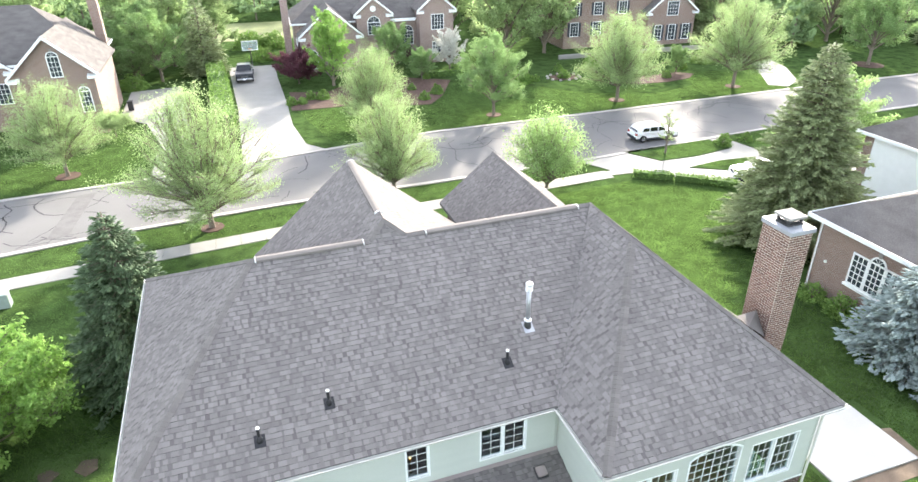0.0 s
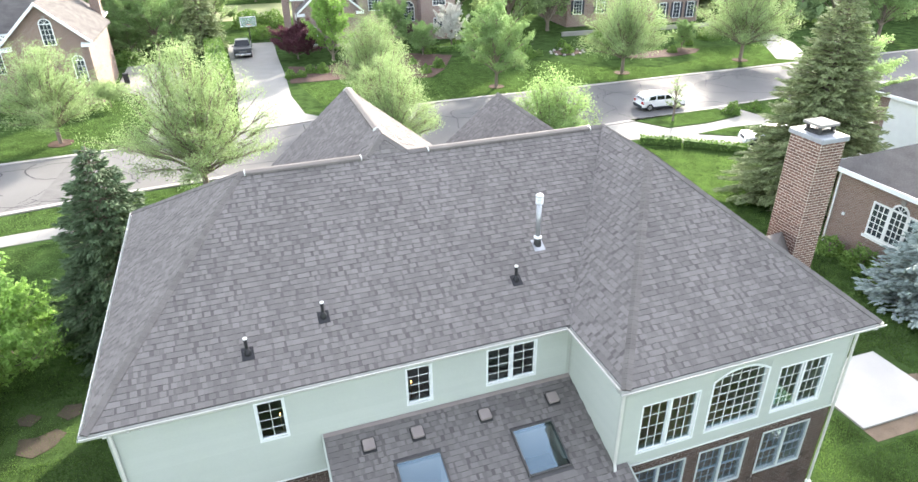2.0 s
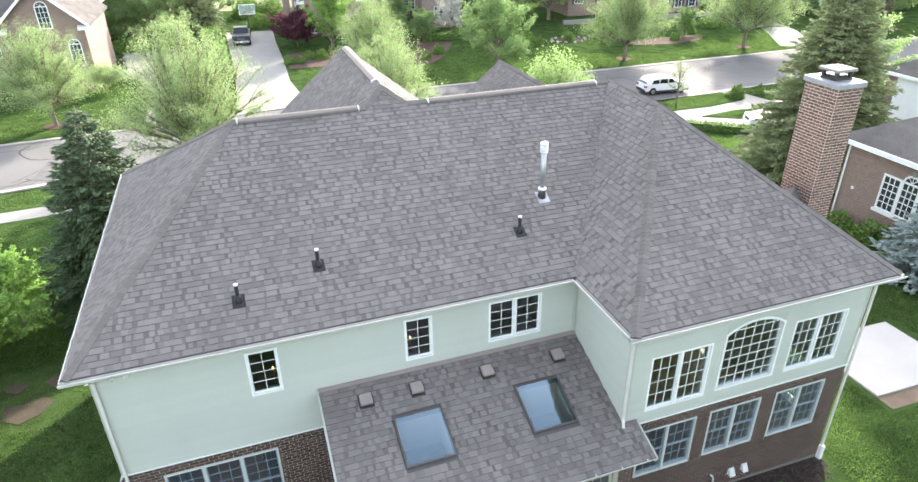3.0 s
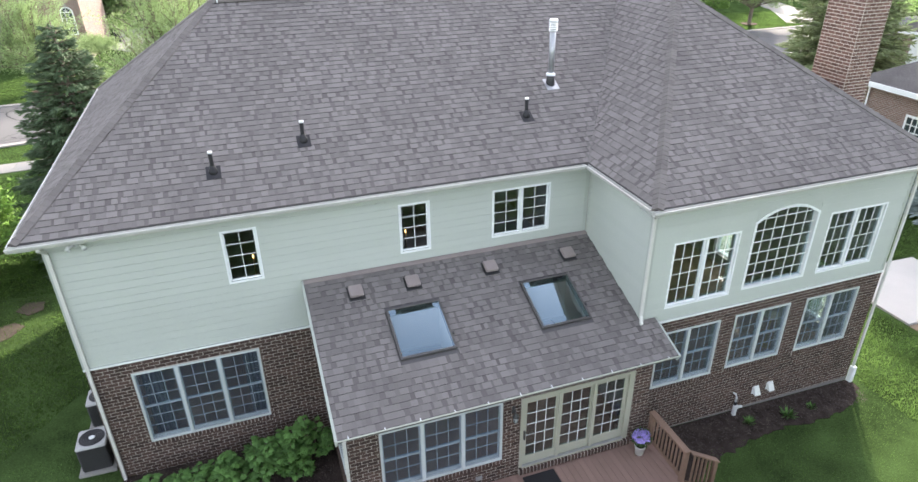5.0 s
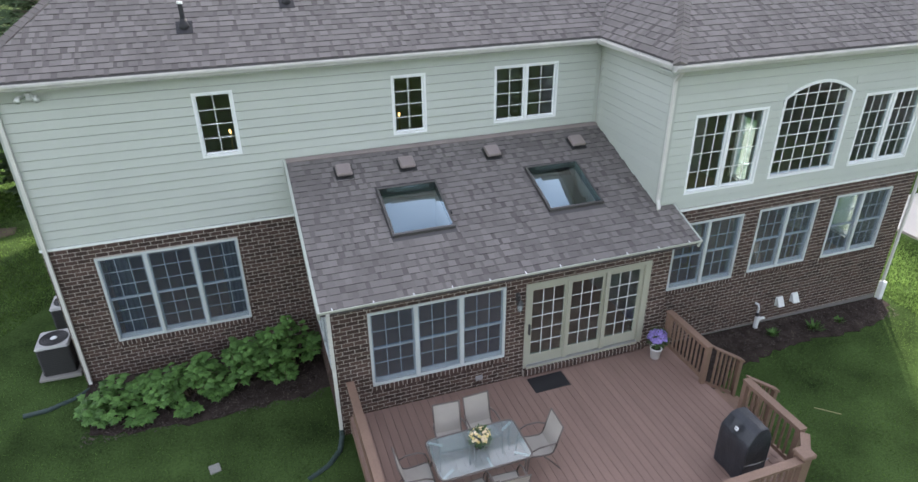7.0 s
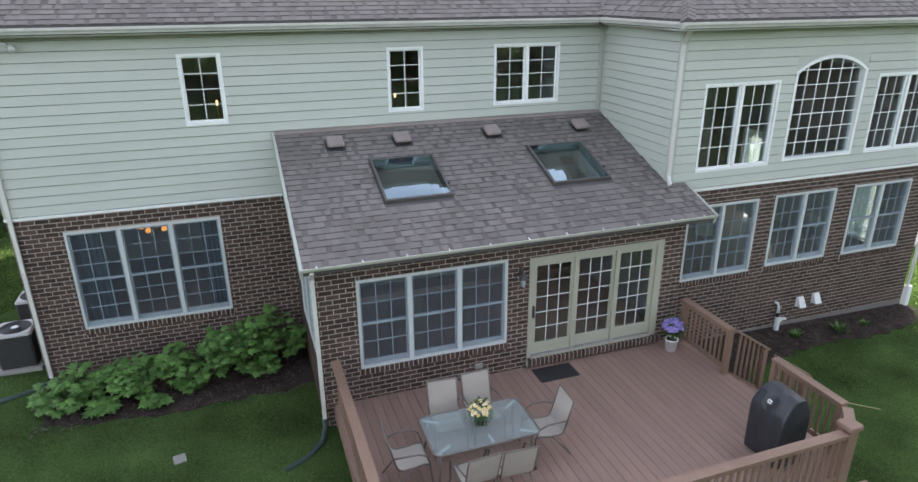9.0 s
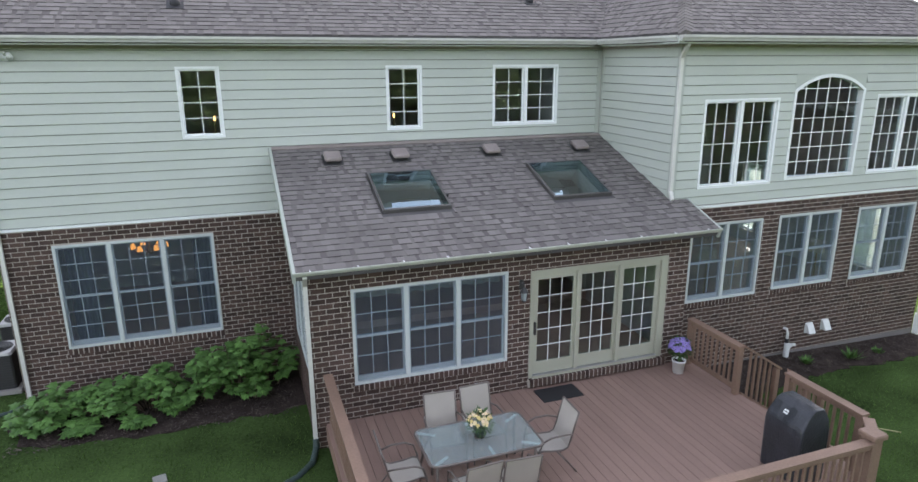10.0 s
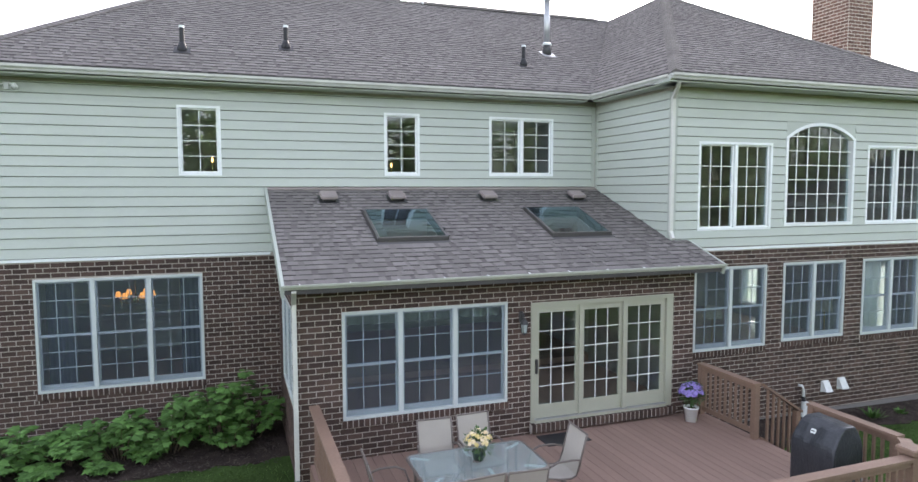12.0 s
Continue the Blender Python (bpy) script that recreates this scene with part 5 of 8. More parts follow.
# ---------------------------------------------------------------- deck furniture
FRAME_MET = mat("taupe_powder_coat", (0.16, 0.135, 0.12), rough=0.4, metal=0.3, spread=0.1)
SLING = mat("tan_sling_fabric", (0.365, 0.335, 0.292), rough=0.85, spread=0.10, scale=3, grain=220, bump=0.15)
TABLE_GLASS = glass_mat("frosted_table_glass", (0.74, 0.80, 0.80), 0.05, 0.2)
table = thing("patio_table", (7.77, -5.63, DZ), "patio table with a pebbled glass top and metal frame", "table")
TX0, TX1, TY0, TY1, TZ = 6.94, 8.59, -6.10, -5.15, 0.88


def rounded(x0, x1, y0, y1, r, n=5):
    out = []
    for cx_, cy_, a0 in ((x1 - r, y0 + r, -90), (x1 - r, y1 - r, 0), (x0 + r, y1 - r, 90), (x0 + r, y0 + r, 180)):
        out += [(cx_ + r * math.cos(radians(a0 + 90 * k / n)), cy_ + r * math.sin(radians(a0 + 90 * k / n))) for k in range(n + 1)]
    return out


ring = rounded(TX0 + 0.02, TX1 - 0.02, TY0 + 0.02, TY1 - 0.02, 0.10)
g = Geo()
g.hexa([(x, y, TZ - 0.004) for x, y in ring], [(x, y, TZ + 0.003) for x, y in ring])
part("glass_top", g, TABLE_GLASS, table, "frosted pebbled glass top")
ring = rounded(TX0, TX1, TY0, TY1, 0.12)
part("rim", Geo().tube([(x, y, TZ - 0.006) for x, y in ring + ring[:1]], 0.017, 8), FRAME_MET, table, smooth=True)
for x, y, s, t in ((TX0, TY0, 1, 1), (TX1, TY0, -1, 1), (TX0, TY1, 1, -1), (TX1, TY1, -1, -1)):
    part("leg", Geo().tube([(x + s * 0.10, y + t * 0.10, TZ - 0.03), (x + s * 0.11, y + t * 0.11, 0.53), (x + s * 0.05, y + t * 0.05, DZ)], 0.02, 8), FRAME_MET, table, smooth=True)
    a, b = Vector((x + s * 0.06, y + t * 0.06, TZ - 0.026)), Vector((x + s * 0.28, y + t * 0.20, TZ - 0.026))
    w = (b - a).cross(Vector((0, 0, 1))).normalized() * 0.022
    g = Geo()
    g.hexa([a - w, a + w, b + w, b - w], [p + Vector((0, 0, 0.016)) for p in (a - w, a + w, b + w, b - w)])
    part("glass_support", g, VINYL, table, "pale bracket under the glass")
part("side_support", Geo().box(7.82, 7.86, TY0 + 0.04, TY0 + 0.25, TZ - 0.026, TZ - 0.010), VINYL, table)
part("side_support", Geo().box(7.72, 7.76, TY1 - 0.25, TY1 - 0.04, TZ - 0.026, TZ - 0.010), VINYL, table)
part("umbrella_ring", Geo().lathe((7.765, -5.62, TZ + 0.003), [(0.05, 0.0), (0.05, 0.006), (0.03, 0.007)], 16), FRAME_MET, table)


def sling_chair():
    """A sling chair at the origin that faces +y, seat 0.43 high."""
    ch_ = thing("patio_chair", (0, 0, 0), "patio chair with tan sling fabric and metal arms", "chair", "chairs round the patio table")
    prof = [(0.27, 0.415), (0.20, 0.435), (0.05, 0.405), (-0.12, 0.395), (-0.19, 0.43), (-0.23, 0.54), (-0.29, 0.78), (-0.34, 0.96)]
    for nm, rows, lab in (("seat", prof[:5], "tan sling seat"), ("backrest", prof[4:], "tan sling back")):
        g = Geo()
        k = len(rows)
        low = [(x, y, z) for y, z in rows for x in (-0.235, 0.235)]
        g.add(low, [(2 * i, 2 * i + 1, 2 * i + 3, 2 * i + 2) for i in range(k - 1)])
        g.add([(x, y - 0.006, z - 0.008) for x, y, z in low], [(2 * i + 2, 2 * i + 3, 2 * i + 1, 2 * i) for i in range(k - 1)])
        part(nm, g, SLING, ch_, lab, smooth=True)
    for s in (-1, 1):
        part("side_rail", Geo().tube([(s * 0.245, y, z) for y, z in prof], 0.014, 8), FRAME_MET, ch_, smooth=True)
        part("armrest", Geo().tube([(s * 0.25, -0.25, 0.63), (s * 0.285, -0.10, 0.66), (s * 0.29, 0.10, 0.655), (s * 0.285, 0.22, 0.60), (s * 0.27, 0.27, 0.45), (s * 0.265, 0.29, 0.25), (s * 0.27, 0.31, 0.0)], 0.014, 8), FRAME_MET, ch_, "curved metal armrest and front leg", smooth=True)
        part("back_leg", Geo().tube([(s * 0.25, 0.0, 0.405), (s * 0.255, -0.18, 0.20), (s * 0.26, -0.34, 0.0)], 0.013, 8), FRAME_MET, ch_, smooth=True)
    part("top_bar", Geo().tube([(-0.245, -0.34, 0.96), (0.245, -0.34, 0.96)], 0.014, 8), FRAME_MET, ch_)
    part("front_bar", Geo().tube([(-0.245, 0.27, 0.41), (0.245, 0.27, 0.41)], 0.012, 8), FRAME_MET, ch_)
    return ch_


first = sling_chair()
seats = [(7.475, -4.99, 176), (8.10, -4.95, 183), (8.88, -5.64, 88), (6.66, -5.62, -92), (7.47, -6.28, 4), (8.03, -6.30, -3)]
first.matrix_basis = pose(seats[0][0], seats[0][1], DZ, 0, 0, seats[0][2])
for x, y, a in seats[1:]:
    copy_thing(first, pose(x, y, DZ, 0, 0, a))

# flowers
LEAF_DARK = mat("flower_leaf", (0.05, 0.10, 0.03), rough=0.7, spread=0.4, rnd="island", rnd_amount=0.6)
YELLOW = mat("pale_yellow_petal", (0.72, 0.58, 0.16), rough=0.7, spread=0.2, rnd="island", rnd_amount=0.7, col2=(0.80, 0.66, 0.50))
PURPLE = mat("violet_petal", (0.20, 0.14, 0.45), rough=0.7, spread=0.3, rnd="island", rnd_amount=0.6, col2=(0.42, 0.34, 0.72))


def bloom(g, c, r, up, petals=8):
    """A flat flower head."""
    up = Vector(up).normalized()
    a = up.orthogonal().normalized()
    b = up.cross(a)
    c = Vector(c)
    ring = [c + (a * math.cos(k * math.pi / petals) + b * math.sin(k * math.pi / petals)) * (r if k % 2 else r * 0.72) + up * (0.25 * r if k % 2 else 0.1 * r) for k in range(2 * petals)]
    g.add([c + up * r * 0.35, *ring], [(0, 1 + k, 1 + (k + 1) % (2 * petals)) for k in range(2 * petals)])


def leaf(g, c, d, up, length, width):
    """One pointed leaf folded along its midrib."""
    d, up, c = Vector(d).normalized(), Vector(up).normalized(), Vector(c)
    s = d.cross(up).normalized() * width / 2
    g.add([c, c + d * length * 0.45 + s + up * width * 0.15, c + d * length, c + d * length * 0.45 - s + up * width * 0.15, c + d * length * 0.5], [(0, 1, 4), (1, 2, 4), (0, 4, 3), (4, 2, 3)])


def bouquet(c, r, pot, blooms, heads, rng, parent, size=0.035):
    g, l_ = Geo(), Geo()
    for _ in range(heads):
        v = Vector((rng.gauss(0, 1), rng.gauss(0, 1), abs(rng.gauss(0, 1)) * 0.9 + 0.1)).normalized()
        bloom(g, Vector(c) + v * r * rng.uniform(0.85, 1.05), size * rng.uniform(0.7, 1.2), v + Vector((0, 0, 0.4)))
    for _ in range(heads * 3):
        v = Vector((rng.gauss(0, 1), rng.gauss(0, 1), rng.gauss(0, 0.8))).normalized()
        leaf(l_, Vector(c) + v * r * rng.uniform(0.4, 1.0), v + Vector((0, 0, 0.3)), Vector((0, 0, 1)) + v * 0.3, 0.07, 0.03)
    part("flowers", g, blooms, parent, kind="stuff")
    part("foliage", l_, LEAF_DARK, parent, kind="stuff")


r5 = random.Random(5)
vase = thing("potted_flowers", (7.80, -5.60, TZ + 0.004), "pot of pale yellow and pink chrysanthemums on the table", "flowers")
part("pot", Geo().lathe((7.80, -5.60, TZ + 0.004), [(0.06, 0.0), (0.085, 0.11), (0.09, 0.12)], 16), mat("dark_green_glaze", (0.04, 0.07, 0.05), rough=0.3), vase, smooth=True)
bouquet((7.80, -5.60, TZ + 0.23), 0.175, None, YELLOW, 62, r5, vase, 0.031)
pot = thing("potted_flowers", (12.62, -3.78, DZ), "white bucket of violet flowers beside the door", "flowers")
part("bucket", Geo().lathe((12.62, -3.78, DZ), [(0.10, 0.0), (0.125, 0.24), (0.135, 0.24), (0.135, 0.265), (0.115, 0.265), (0.11, 0.22)], 20), WHITE, pot, smooth=True)
part("soil", Geo().lathe((12.62, -3.78, DZ), [(0.113, 0.20), (0.113, 0.225)], 16), MULCH, pot)
part("stem", Geo().tube([(12.62, -3.78, DZ + 0.22), (12.62, -3.78, DZ + 0.45)], 0.02, 6), LEAF_DARK, pot)
bouquet((12.62, -3.78, DZ + 0.50), 0.21, None, PURPLE, 170, r5, pot, 0.036)
solid("door_mat", Geo(plane_frame((0, 0, DZ), (1, 0, 0), (0, 1, 0))).soft_box(9.65, 10.45, -3.98, -3.52, 0.001, 0.014, 0.006), BLACK_RUBBER, "black rubber door mat lying on the deck", "door mat", at=(10.08, -3.75, DZ))

# covered grill
COVER = mat("black_grill_cover", (0.028, 0.031, 0.037), rough=0.38, spread=0.35, scale=4, grain=30, bump=0.35, spec=0.5, dist=0.02)
grill = thing("grill", (12.2, -6.95, DZ), "gas grill under a black fitted cover", "grill")
outline = [(-0.285, 0.02), (-0.29, 0.40), (-0.30, 0.78), (-0.285, 0.88), (-0.14, 1.09), (-0.02, 1.155), (0.17, 1.15), (0.28, 0.98), (0.295, 0.78), (0.285, 0.40), (0.28, 0.02)]
ring = []
for i, (x, z) in enumerate(outline):
    for j in (i - 1, i + 1):
        if 0 <= j < len(outline):
            d = Vector((outline[j][0] - x, outline[j][1] - z))
            d *= 0.022 / d.length
            ring.append((x + d.x, z + d.y))
ring = [outline[0]] + ring + [outline[-1]]
g = Geo()
n = len(ring)
stops = [(-0.335, 0.90), (-0.328, 0.955), (-0.305, 0.99)] + [(-0.28 + 0.04 * i, 1.0) for i in range(15)] + [(0.305, 0.99), (0.328, 0.955), (0.335, 0.90)]
for y, f in stops:
    g.p += [(12.17 + x * f * 0.88, -6.95 + y * (1.0 - 0.10 * max(0.0, z - 0.8) / 0.35), DZ + (z if z < 0.5 else 0.5 + (z - 0.5) * (0.5 + 0.5 * f))) for x, z in ring]
for i in range(len(stops) - 1):
    g.f += [(i * n + j, (i + 1) * n + j, (i + 1) * n + j + 1, i * n + j + 1) for j in range(n - 1)]
g.f += [tuple(range(n)), tuple(range(len(g.p) - 1, len(g.p) - n - 1, -1))]
g.p = [(x + 0.014 * noise.noise(Vector((x * 7, y * 7, z * 4))), y + 0.014 * noise.noise(Vector((x * 6, y * 6, z * 3 + 9))), max(DZ, z + 0.014 * noise.noise(Vector((x * 8, y * 8, z * 6 + 5))))) for x, y, z in g.p]
part("cover", g, COVER, grill, "wrinkled black vinyl cover")
part("hem_strap", Geo().tube([(11.93, -7.27, DZ + 0.44), (12.2, -7.28, DZ + 0.42), (12.47, -7.27, DZ + 0.44)], 0.014, 6), mat("grey_strap", (0.30, 0.30, 0.30), rough=0.6), grill)
g = Geo(plane_frame((11.915, -6.98, DZ + 1.04), (0, -1, 0), (0.45, 0, 0.9)))
g.box(-0.035, 0.035, -0.03, 0.03, 0.012, 0.02)
part("badge", g, VINYL, grill, "small pale badge")
part("badge_bar", Geo(g.fr).box(-0.024, 0.024, -0.008, 0.008, 0.021, 0.024), DARK_METAL, grill)

# ---------------------------------------------------------------- beds and near garden
def ragged(ring, free, seed, step=0.16, amount=0.09):
    """A bed's outline with a crumbled edge; free(x, y) tells where the edge meets the grass."""
    rng = random.Random(seed)
    out = []
    for (a, b), (c, d) in zip(ring, ring[1:] + ring[:1]):
        n = max(1, int(math.hypot(c - a, d - b) / step))
        for i in range(n):
            x, y = a + (c - a) * i / n, b + (d - b) * i / n
            if free(x, y):
                x, y = x + rng.uniform(-amount, amount), y + rng.uniform(-amount, amount) + 0.08 * noise.noise(Vector((x * 1.3, y * 1.3, seed)))
            out.append((x, y))
    return out


solid("mulch_bed", drape(ragged([(0.75, -0.02), (0.72, -1.1), (1.05, -1.85), (2.3, -2.05), (4.1, -2.05), (5.2, -1.9), (5.74, -1.8), (5.74, -0.02)], lambda x, y: y < -0.4 and x < 5.6, 3), 0.014, 0.7), MULCH, "dark bark mulch bed along the brick wall", "mulch bed", "structure")
solid("mulch_bed", drape(ragged([(13.13, -2.80), (13.13, -4.85), (14.0, -4.45), (14.6, -4.15), (16.8, -3.75), (18.6, -3.85), (19.7, -3.75), (20.5, -3.2), (20.5, -2.80)], lambda x, y: y < -3.0 and x > 13.3, 4), 0.014, 0.7), MULCH, "dark bark mulch bed along the brick wall", "mulch bed", "structure")
chips = Geo()
rc = random.Random(11)
for _ in range(4200):
    if rc.random() < 0.45:
        x, y = rc.uniform(0.9, 5.6), rc.uniform(-2.1, -0.1)
    else:
        x, y = rc.uniform(13.2, 20.4), rc.uniform(-4.1, -2.85)
        if y < -3.7 and x > 15:
            continue
    a, w, l_, z = rc.uniform(0, 6.28), rc.uniform(0.008, 0.02), rc.uniform(0.03, 0.08), ground_z(x, y) + 0.032
    c, s = math.cos(a), math.sin(a)
    t = rc.uniform(-0.02, 0.02)
    chips.add([(x - c * l_ / 2 - s * w / 2, y - s * l_ / 2 + c * w / 2, z + 0.004), (x + c * l_ / 2 - s * w / 2, y + s * l_ / 2 + c * w / 2, z + 0.012 + t), (x + c * l_ / 2 + s * w / 2, y + s * l_ / 2 - c * w / 2, z + 0.016 + t), (x - c * l_ / 2 + s * w / 2, y - s * l_ / 2 - c * w / 2, z + 0.006)], [(0, 1, 2, 3)])
solid("mulch_chips", chips, mat("bark_chips", (0.035, 0.027, 0.023), rough=0.95, spread=0.5, rnd="island", rnd_amount=0.7, col2=(0.12, 0.095, 0.08)), "loose bark chips", "bark chips", "stuff")

HYDRANGEA = mat("broad_green_leaf", (0.042, 0.102, 0.026), rough=0.55, spread=0.4, scale=5, grain=30, bump=0.1, rnd="island", rnd_amount=0.6, col2=(0.120, 0.245, 0.060), spec=0.2)
STEM = mat("brown_stem", (0.10, 0.075, 0.05), rough=0.9)


def lobed_leaf(g, c, d, up, size):
    """A broad five-lobed leaf."""
    d, up, c = Vector(d).normalized(), Vector(up).normalized(), Vector(c)
    s = d.cross(up).normalized()
    out = [(0.0, 0.0), (0.30, 0.10), (0.52, 0.16), (0.36, 0.40), (0.48, 0.66), (0.22, 0.66), (0.0, 1.05), (-0.22, 0.66), (-0.48, 0.66), (-0.36, 0.40), (-0.52, 0.16), (-0.30, 0.10)]
    pts = [c + s * (u * size) + d * (v * size) - up * (abs(u) * 0.25 + v * v * 0.18) * size for u, v in out]
    g.add(pts + [c + d * size * 0.42], [(i, (i + 1) % 12, 12) for i in range(12)])


def big_shrub(x, y, r, h, rng, label):
    z0 = ground_z(x, y) + 0.03
    sh = thing("shrub", (x, y, z0), label, "shrub", "shrubs under the window")
    st, lf = Geo(), Geo()
    for _ in range(int(15 * r / 0.5)):
        a, q = rng.uniform(0, 6.28), r * math.sqrt(rng.random())
        top = Vector((x + math.cos(a) * q, y + math.sin(a) * q * 0.8, z0 + h * (1 - 0.45 * (q / r) ** 2) * rng.uniform(0.55, 1.12)))
        foot = Vector((x + math.cos(a) * q * 0.3, y + math.sin(a) * q * 0.25, z0))
        mid = foot.lerp(top, 0.55) + Vector((0, 0, 0.06))
        st.tube([foot, mid, top], [0.009, 0.007, 0.004], 5)
        for k in range(13):
            t = rng.uniform(0.35, 1.0) if k > 4 else 1.0
            c = mid.lerp(top, (t - 0.5) * 2) if t > 0.5 else foot.lerp(mid, t * 2)
            b = rng.uniform(0, 6.28)
            d = Vector((math.cos(b), math.sin(b), rng.uniform(-0.35, 0.25)))
            up = Vector((rng.uniform(-0.35, 0.35), rng.uniform(-0.5, 0.2), 1))
            lobed_leaf(lf, c + d * 0.04, d, up, rng.uniform(0.11, 0.21))
    part("stem", st, STEM, sh, kind="stuff")
    part("foliage", lf, HYDRANGEA, sh, "broad lobed green leaves", "stuff")


r9 = random.Random(9)
for x, y, r, h in ((1.45, -1.15, 0.72, 0.62), (2.25, -1.1, 0.72, 0.68), (3.0, -1.15, 0.66, 0.70), (3.75, -1.0, 0.75, 1.0), (4.5, -0.9, 0.68, 1.05), (5.15, -0.8, 0.55, 1.15)):
    big_shrub(x, y, r, h, r9, "leafy green shrub with broad lobed leaves, knee-high" if h < 0.8 else "leafy green shrub with broad lobed leaves, waist-high")
for x, y, r, h in ((2.72, -1.70, 0.24, 0.24), (1.9, -1.62, 0.26, 0.26), (3.45, -1.35, 0.34, 0.36), (1.2, -1.35, 0.34, 0.40), (4.75, -1.25, 0.32, 0.50)):
    big_shrub(x, y, r, h, r9, "low leafy green shoot spreading over the mulch")
for x, y, h in ((17.6, -3.45, 0.28), (16.4, -3.35, 0.18), (18.5, -3.4, 0.12)):
    z = ground_z(x, y) + 0.03
    s_ = thing("small_plant", (x, y, z), "small green perennial in the mulch", "plant", "perennials in the bed")
    g = Geo()
    for _ in range(70):
        a = r9.uniform(0, 6.28)
        d = Vector((math.cos(a), math.sin(a), r9.uniform(0.4, 2.2)))
        leaf(g, Vector((x, y, z)) + Vector((d.x, d.y, 0)) * r9.uniform(0, 0.12), d, (0, 0, 1), r9.uniform(0.4, 1.0) * h, 0.035)
    part("foliage", g, HYDRANGEA, s_, kind="stuff")

# air conditioners beside the left wall
for y, lab in ((0.72, "grey outdoor air conditioner with a round fan grille"), (2.35, "second grey air conditioner by the wall")):
    zg = ground_z(0.1, y)
    ac = thing("air_conditioner", (0.1, y, zg), lab, "air conditioner", "outdoor air conditioners")
    part("pad", Geo().soft_box(-0.26, 0.58, y - 0.42, y + 0.42, zg - 0.05, zg + 0.07, 0.02), CONCRETE, ac)
    zz = zg + 0.071
    part("body", Geo().soft_box(-0.16, 0.48, y - 0.32, y + 0.32, zz, zz + 0.70, 0.03), mat("dark_grille_steel", (0.035, 0.035, 0.035), rough=0.6), ac, "dark louvred body")
    for k in range(13):
        part("louvre", Geo().box(-0.166, 0.486, y - 0.326, y + 0.326, zz + 0.05 + k * 0.05, zz + 0.062 + k * 0.05), DARK_METAL, ac)
    part("top", Geo().soft_box(-0.18, 0.50, y - 0.34, y + 0.34, zz + 0.701, zz + 0.76, 0.04), mat("pale_grey_enamel", (0.40, 0.40, 0.385), rough=0.45), ac, "pale grey top")
    g = Geo()
    for r in (0.08, 0.13, 0.18, 0.23, 0.28):
        ring = [(0.16 + r * math.cos(k * math.pi / 12), y + r * math.sin(k * math.pi / 12), zz + 0.768) for k in range(25)]
        g.tube(ring, 0.006, 5)
    part("fan_grille", g, DARK_METAL, ac)
    part("grille_well", Geo().lathe((0.16, y, zz + 0.7605), [(0.29, 0.0), (0.285, 0.003)], 24), BLACK_RUBBER, ac)
    part("fan_hub", Geo().lathe((0.16, y, zz + 0.764), [(0.07, 0.0), (0.06, 0.014)], 14), VINYL, ac)
solid("drain_cover", Geo(plane_frame((3.33, -3.45, ground_z(3.33, -3.45)), (1, 0.2, 0), (-0.2, 1, 0))).soft_box(-0.10, 0.10, -0.11, 0.11, -0.02, 0.02, 0.01), mat("dulled_lid", (0.26, 0.26, 0.235), rough=0.9), "small square drain lid in the grass", "drain lid", at=(3.33, -3.45, ground_z(3.33, -3.45)))
# concrete patio by the wing
solid("patio", drape([(24.7, -1.33), (29.08, -1.33), (29.05, 2.06), (24.7, 2.1)], 0.08, 1.2), mat("new_white_concrete", (0.43, 0.42, 0.395), rough=0.9, spread=0.08, scale=0.7, grain=30, bump=0.1), "pale concrete patio slab in the lawn", "patio", "structure")
solid("bare_soil", drape([(24.7, -1.98), (29.4, -1.98), (29.6, 0.4), (29.12, 0.5), (29.12, -1.35), (24.7, -1.35)], 0.012, 1.0), mat("bare_soil", (0.16, 0.12, 0.085), rough=0.98, spread=0.3, scale=2, grain=25, bump=0.5), "bare earth along the patio edge", "soil", "structure")

# ---------------------------------------------------------------- plants: materials and makers
def leaf_mat(name, col, col2, translucent=0.45, rough=0.6, spread=0.3, patch=0.6, each=0.6):
    """Leaves: diffuse with some light let through, each leaf a little different."""
    m = mat(name, col, rough=rough, spread=spread, scale=patch, grain=9, bump=0.0, rnd="island", rnd_amount=each, col2=col2, spec=0.1)
    n, l = m.node_tree.nodes, m.node_tree.links
    tr, mx = n.new("ShaderNodeBsdfTranslucent"), n.new("ShaderNodeMixShader")
    b = n["Principled BSDF"]
    l.new(b.inputs["Base Color"].links[0].from_socket, tr.inputs[0])
    mx.inputs[0].default_value = translucent
    l.new(b.outputs[0], mx.inputs[1])
    l.new(tr.outputs[0], mx.inputs[2])
    l.new(mx.outputs[0], n["Material Output"].inputs[0])
    return m


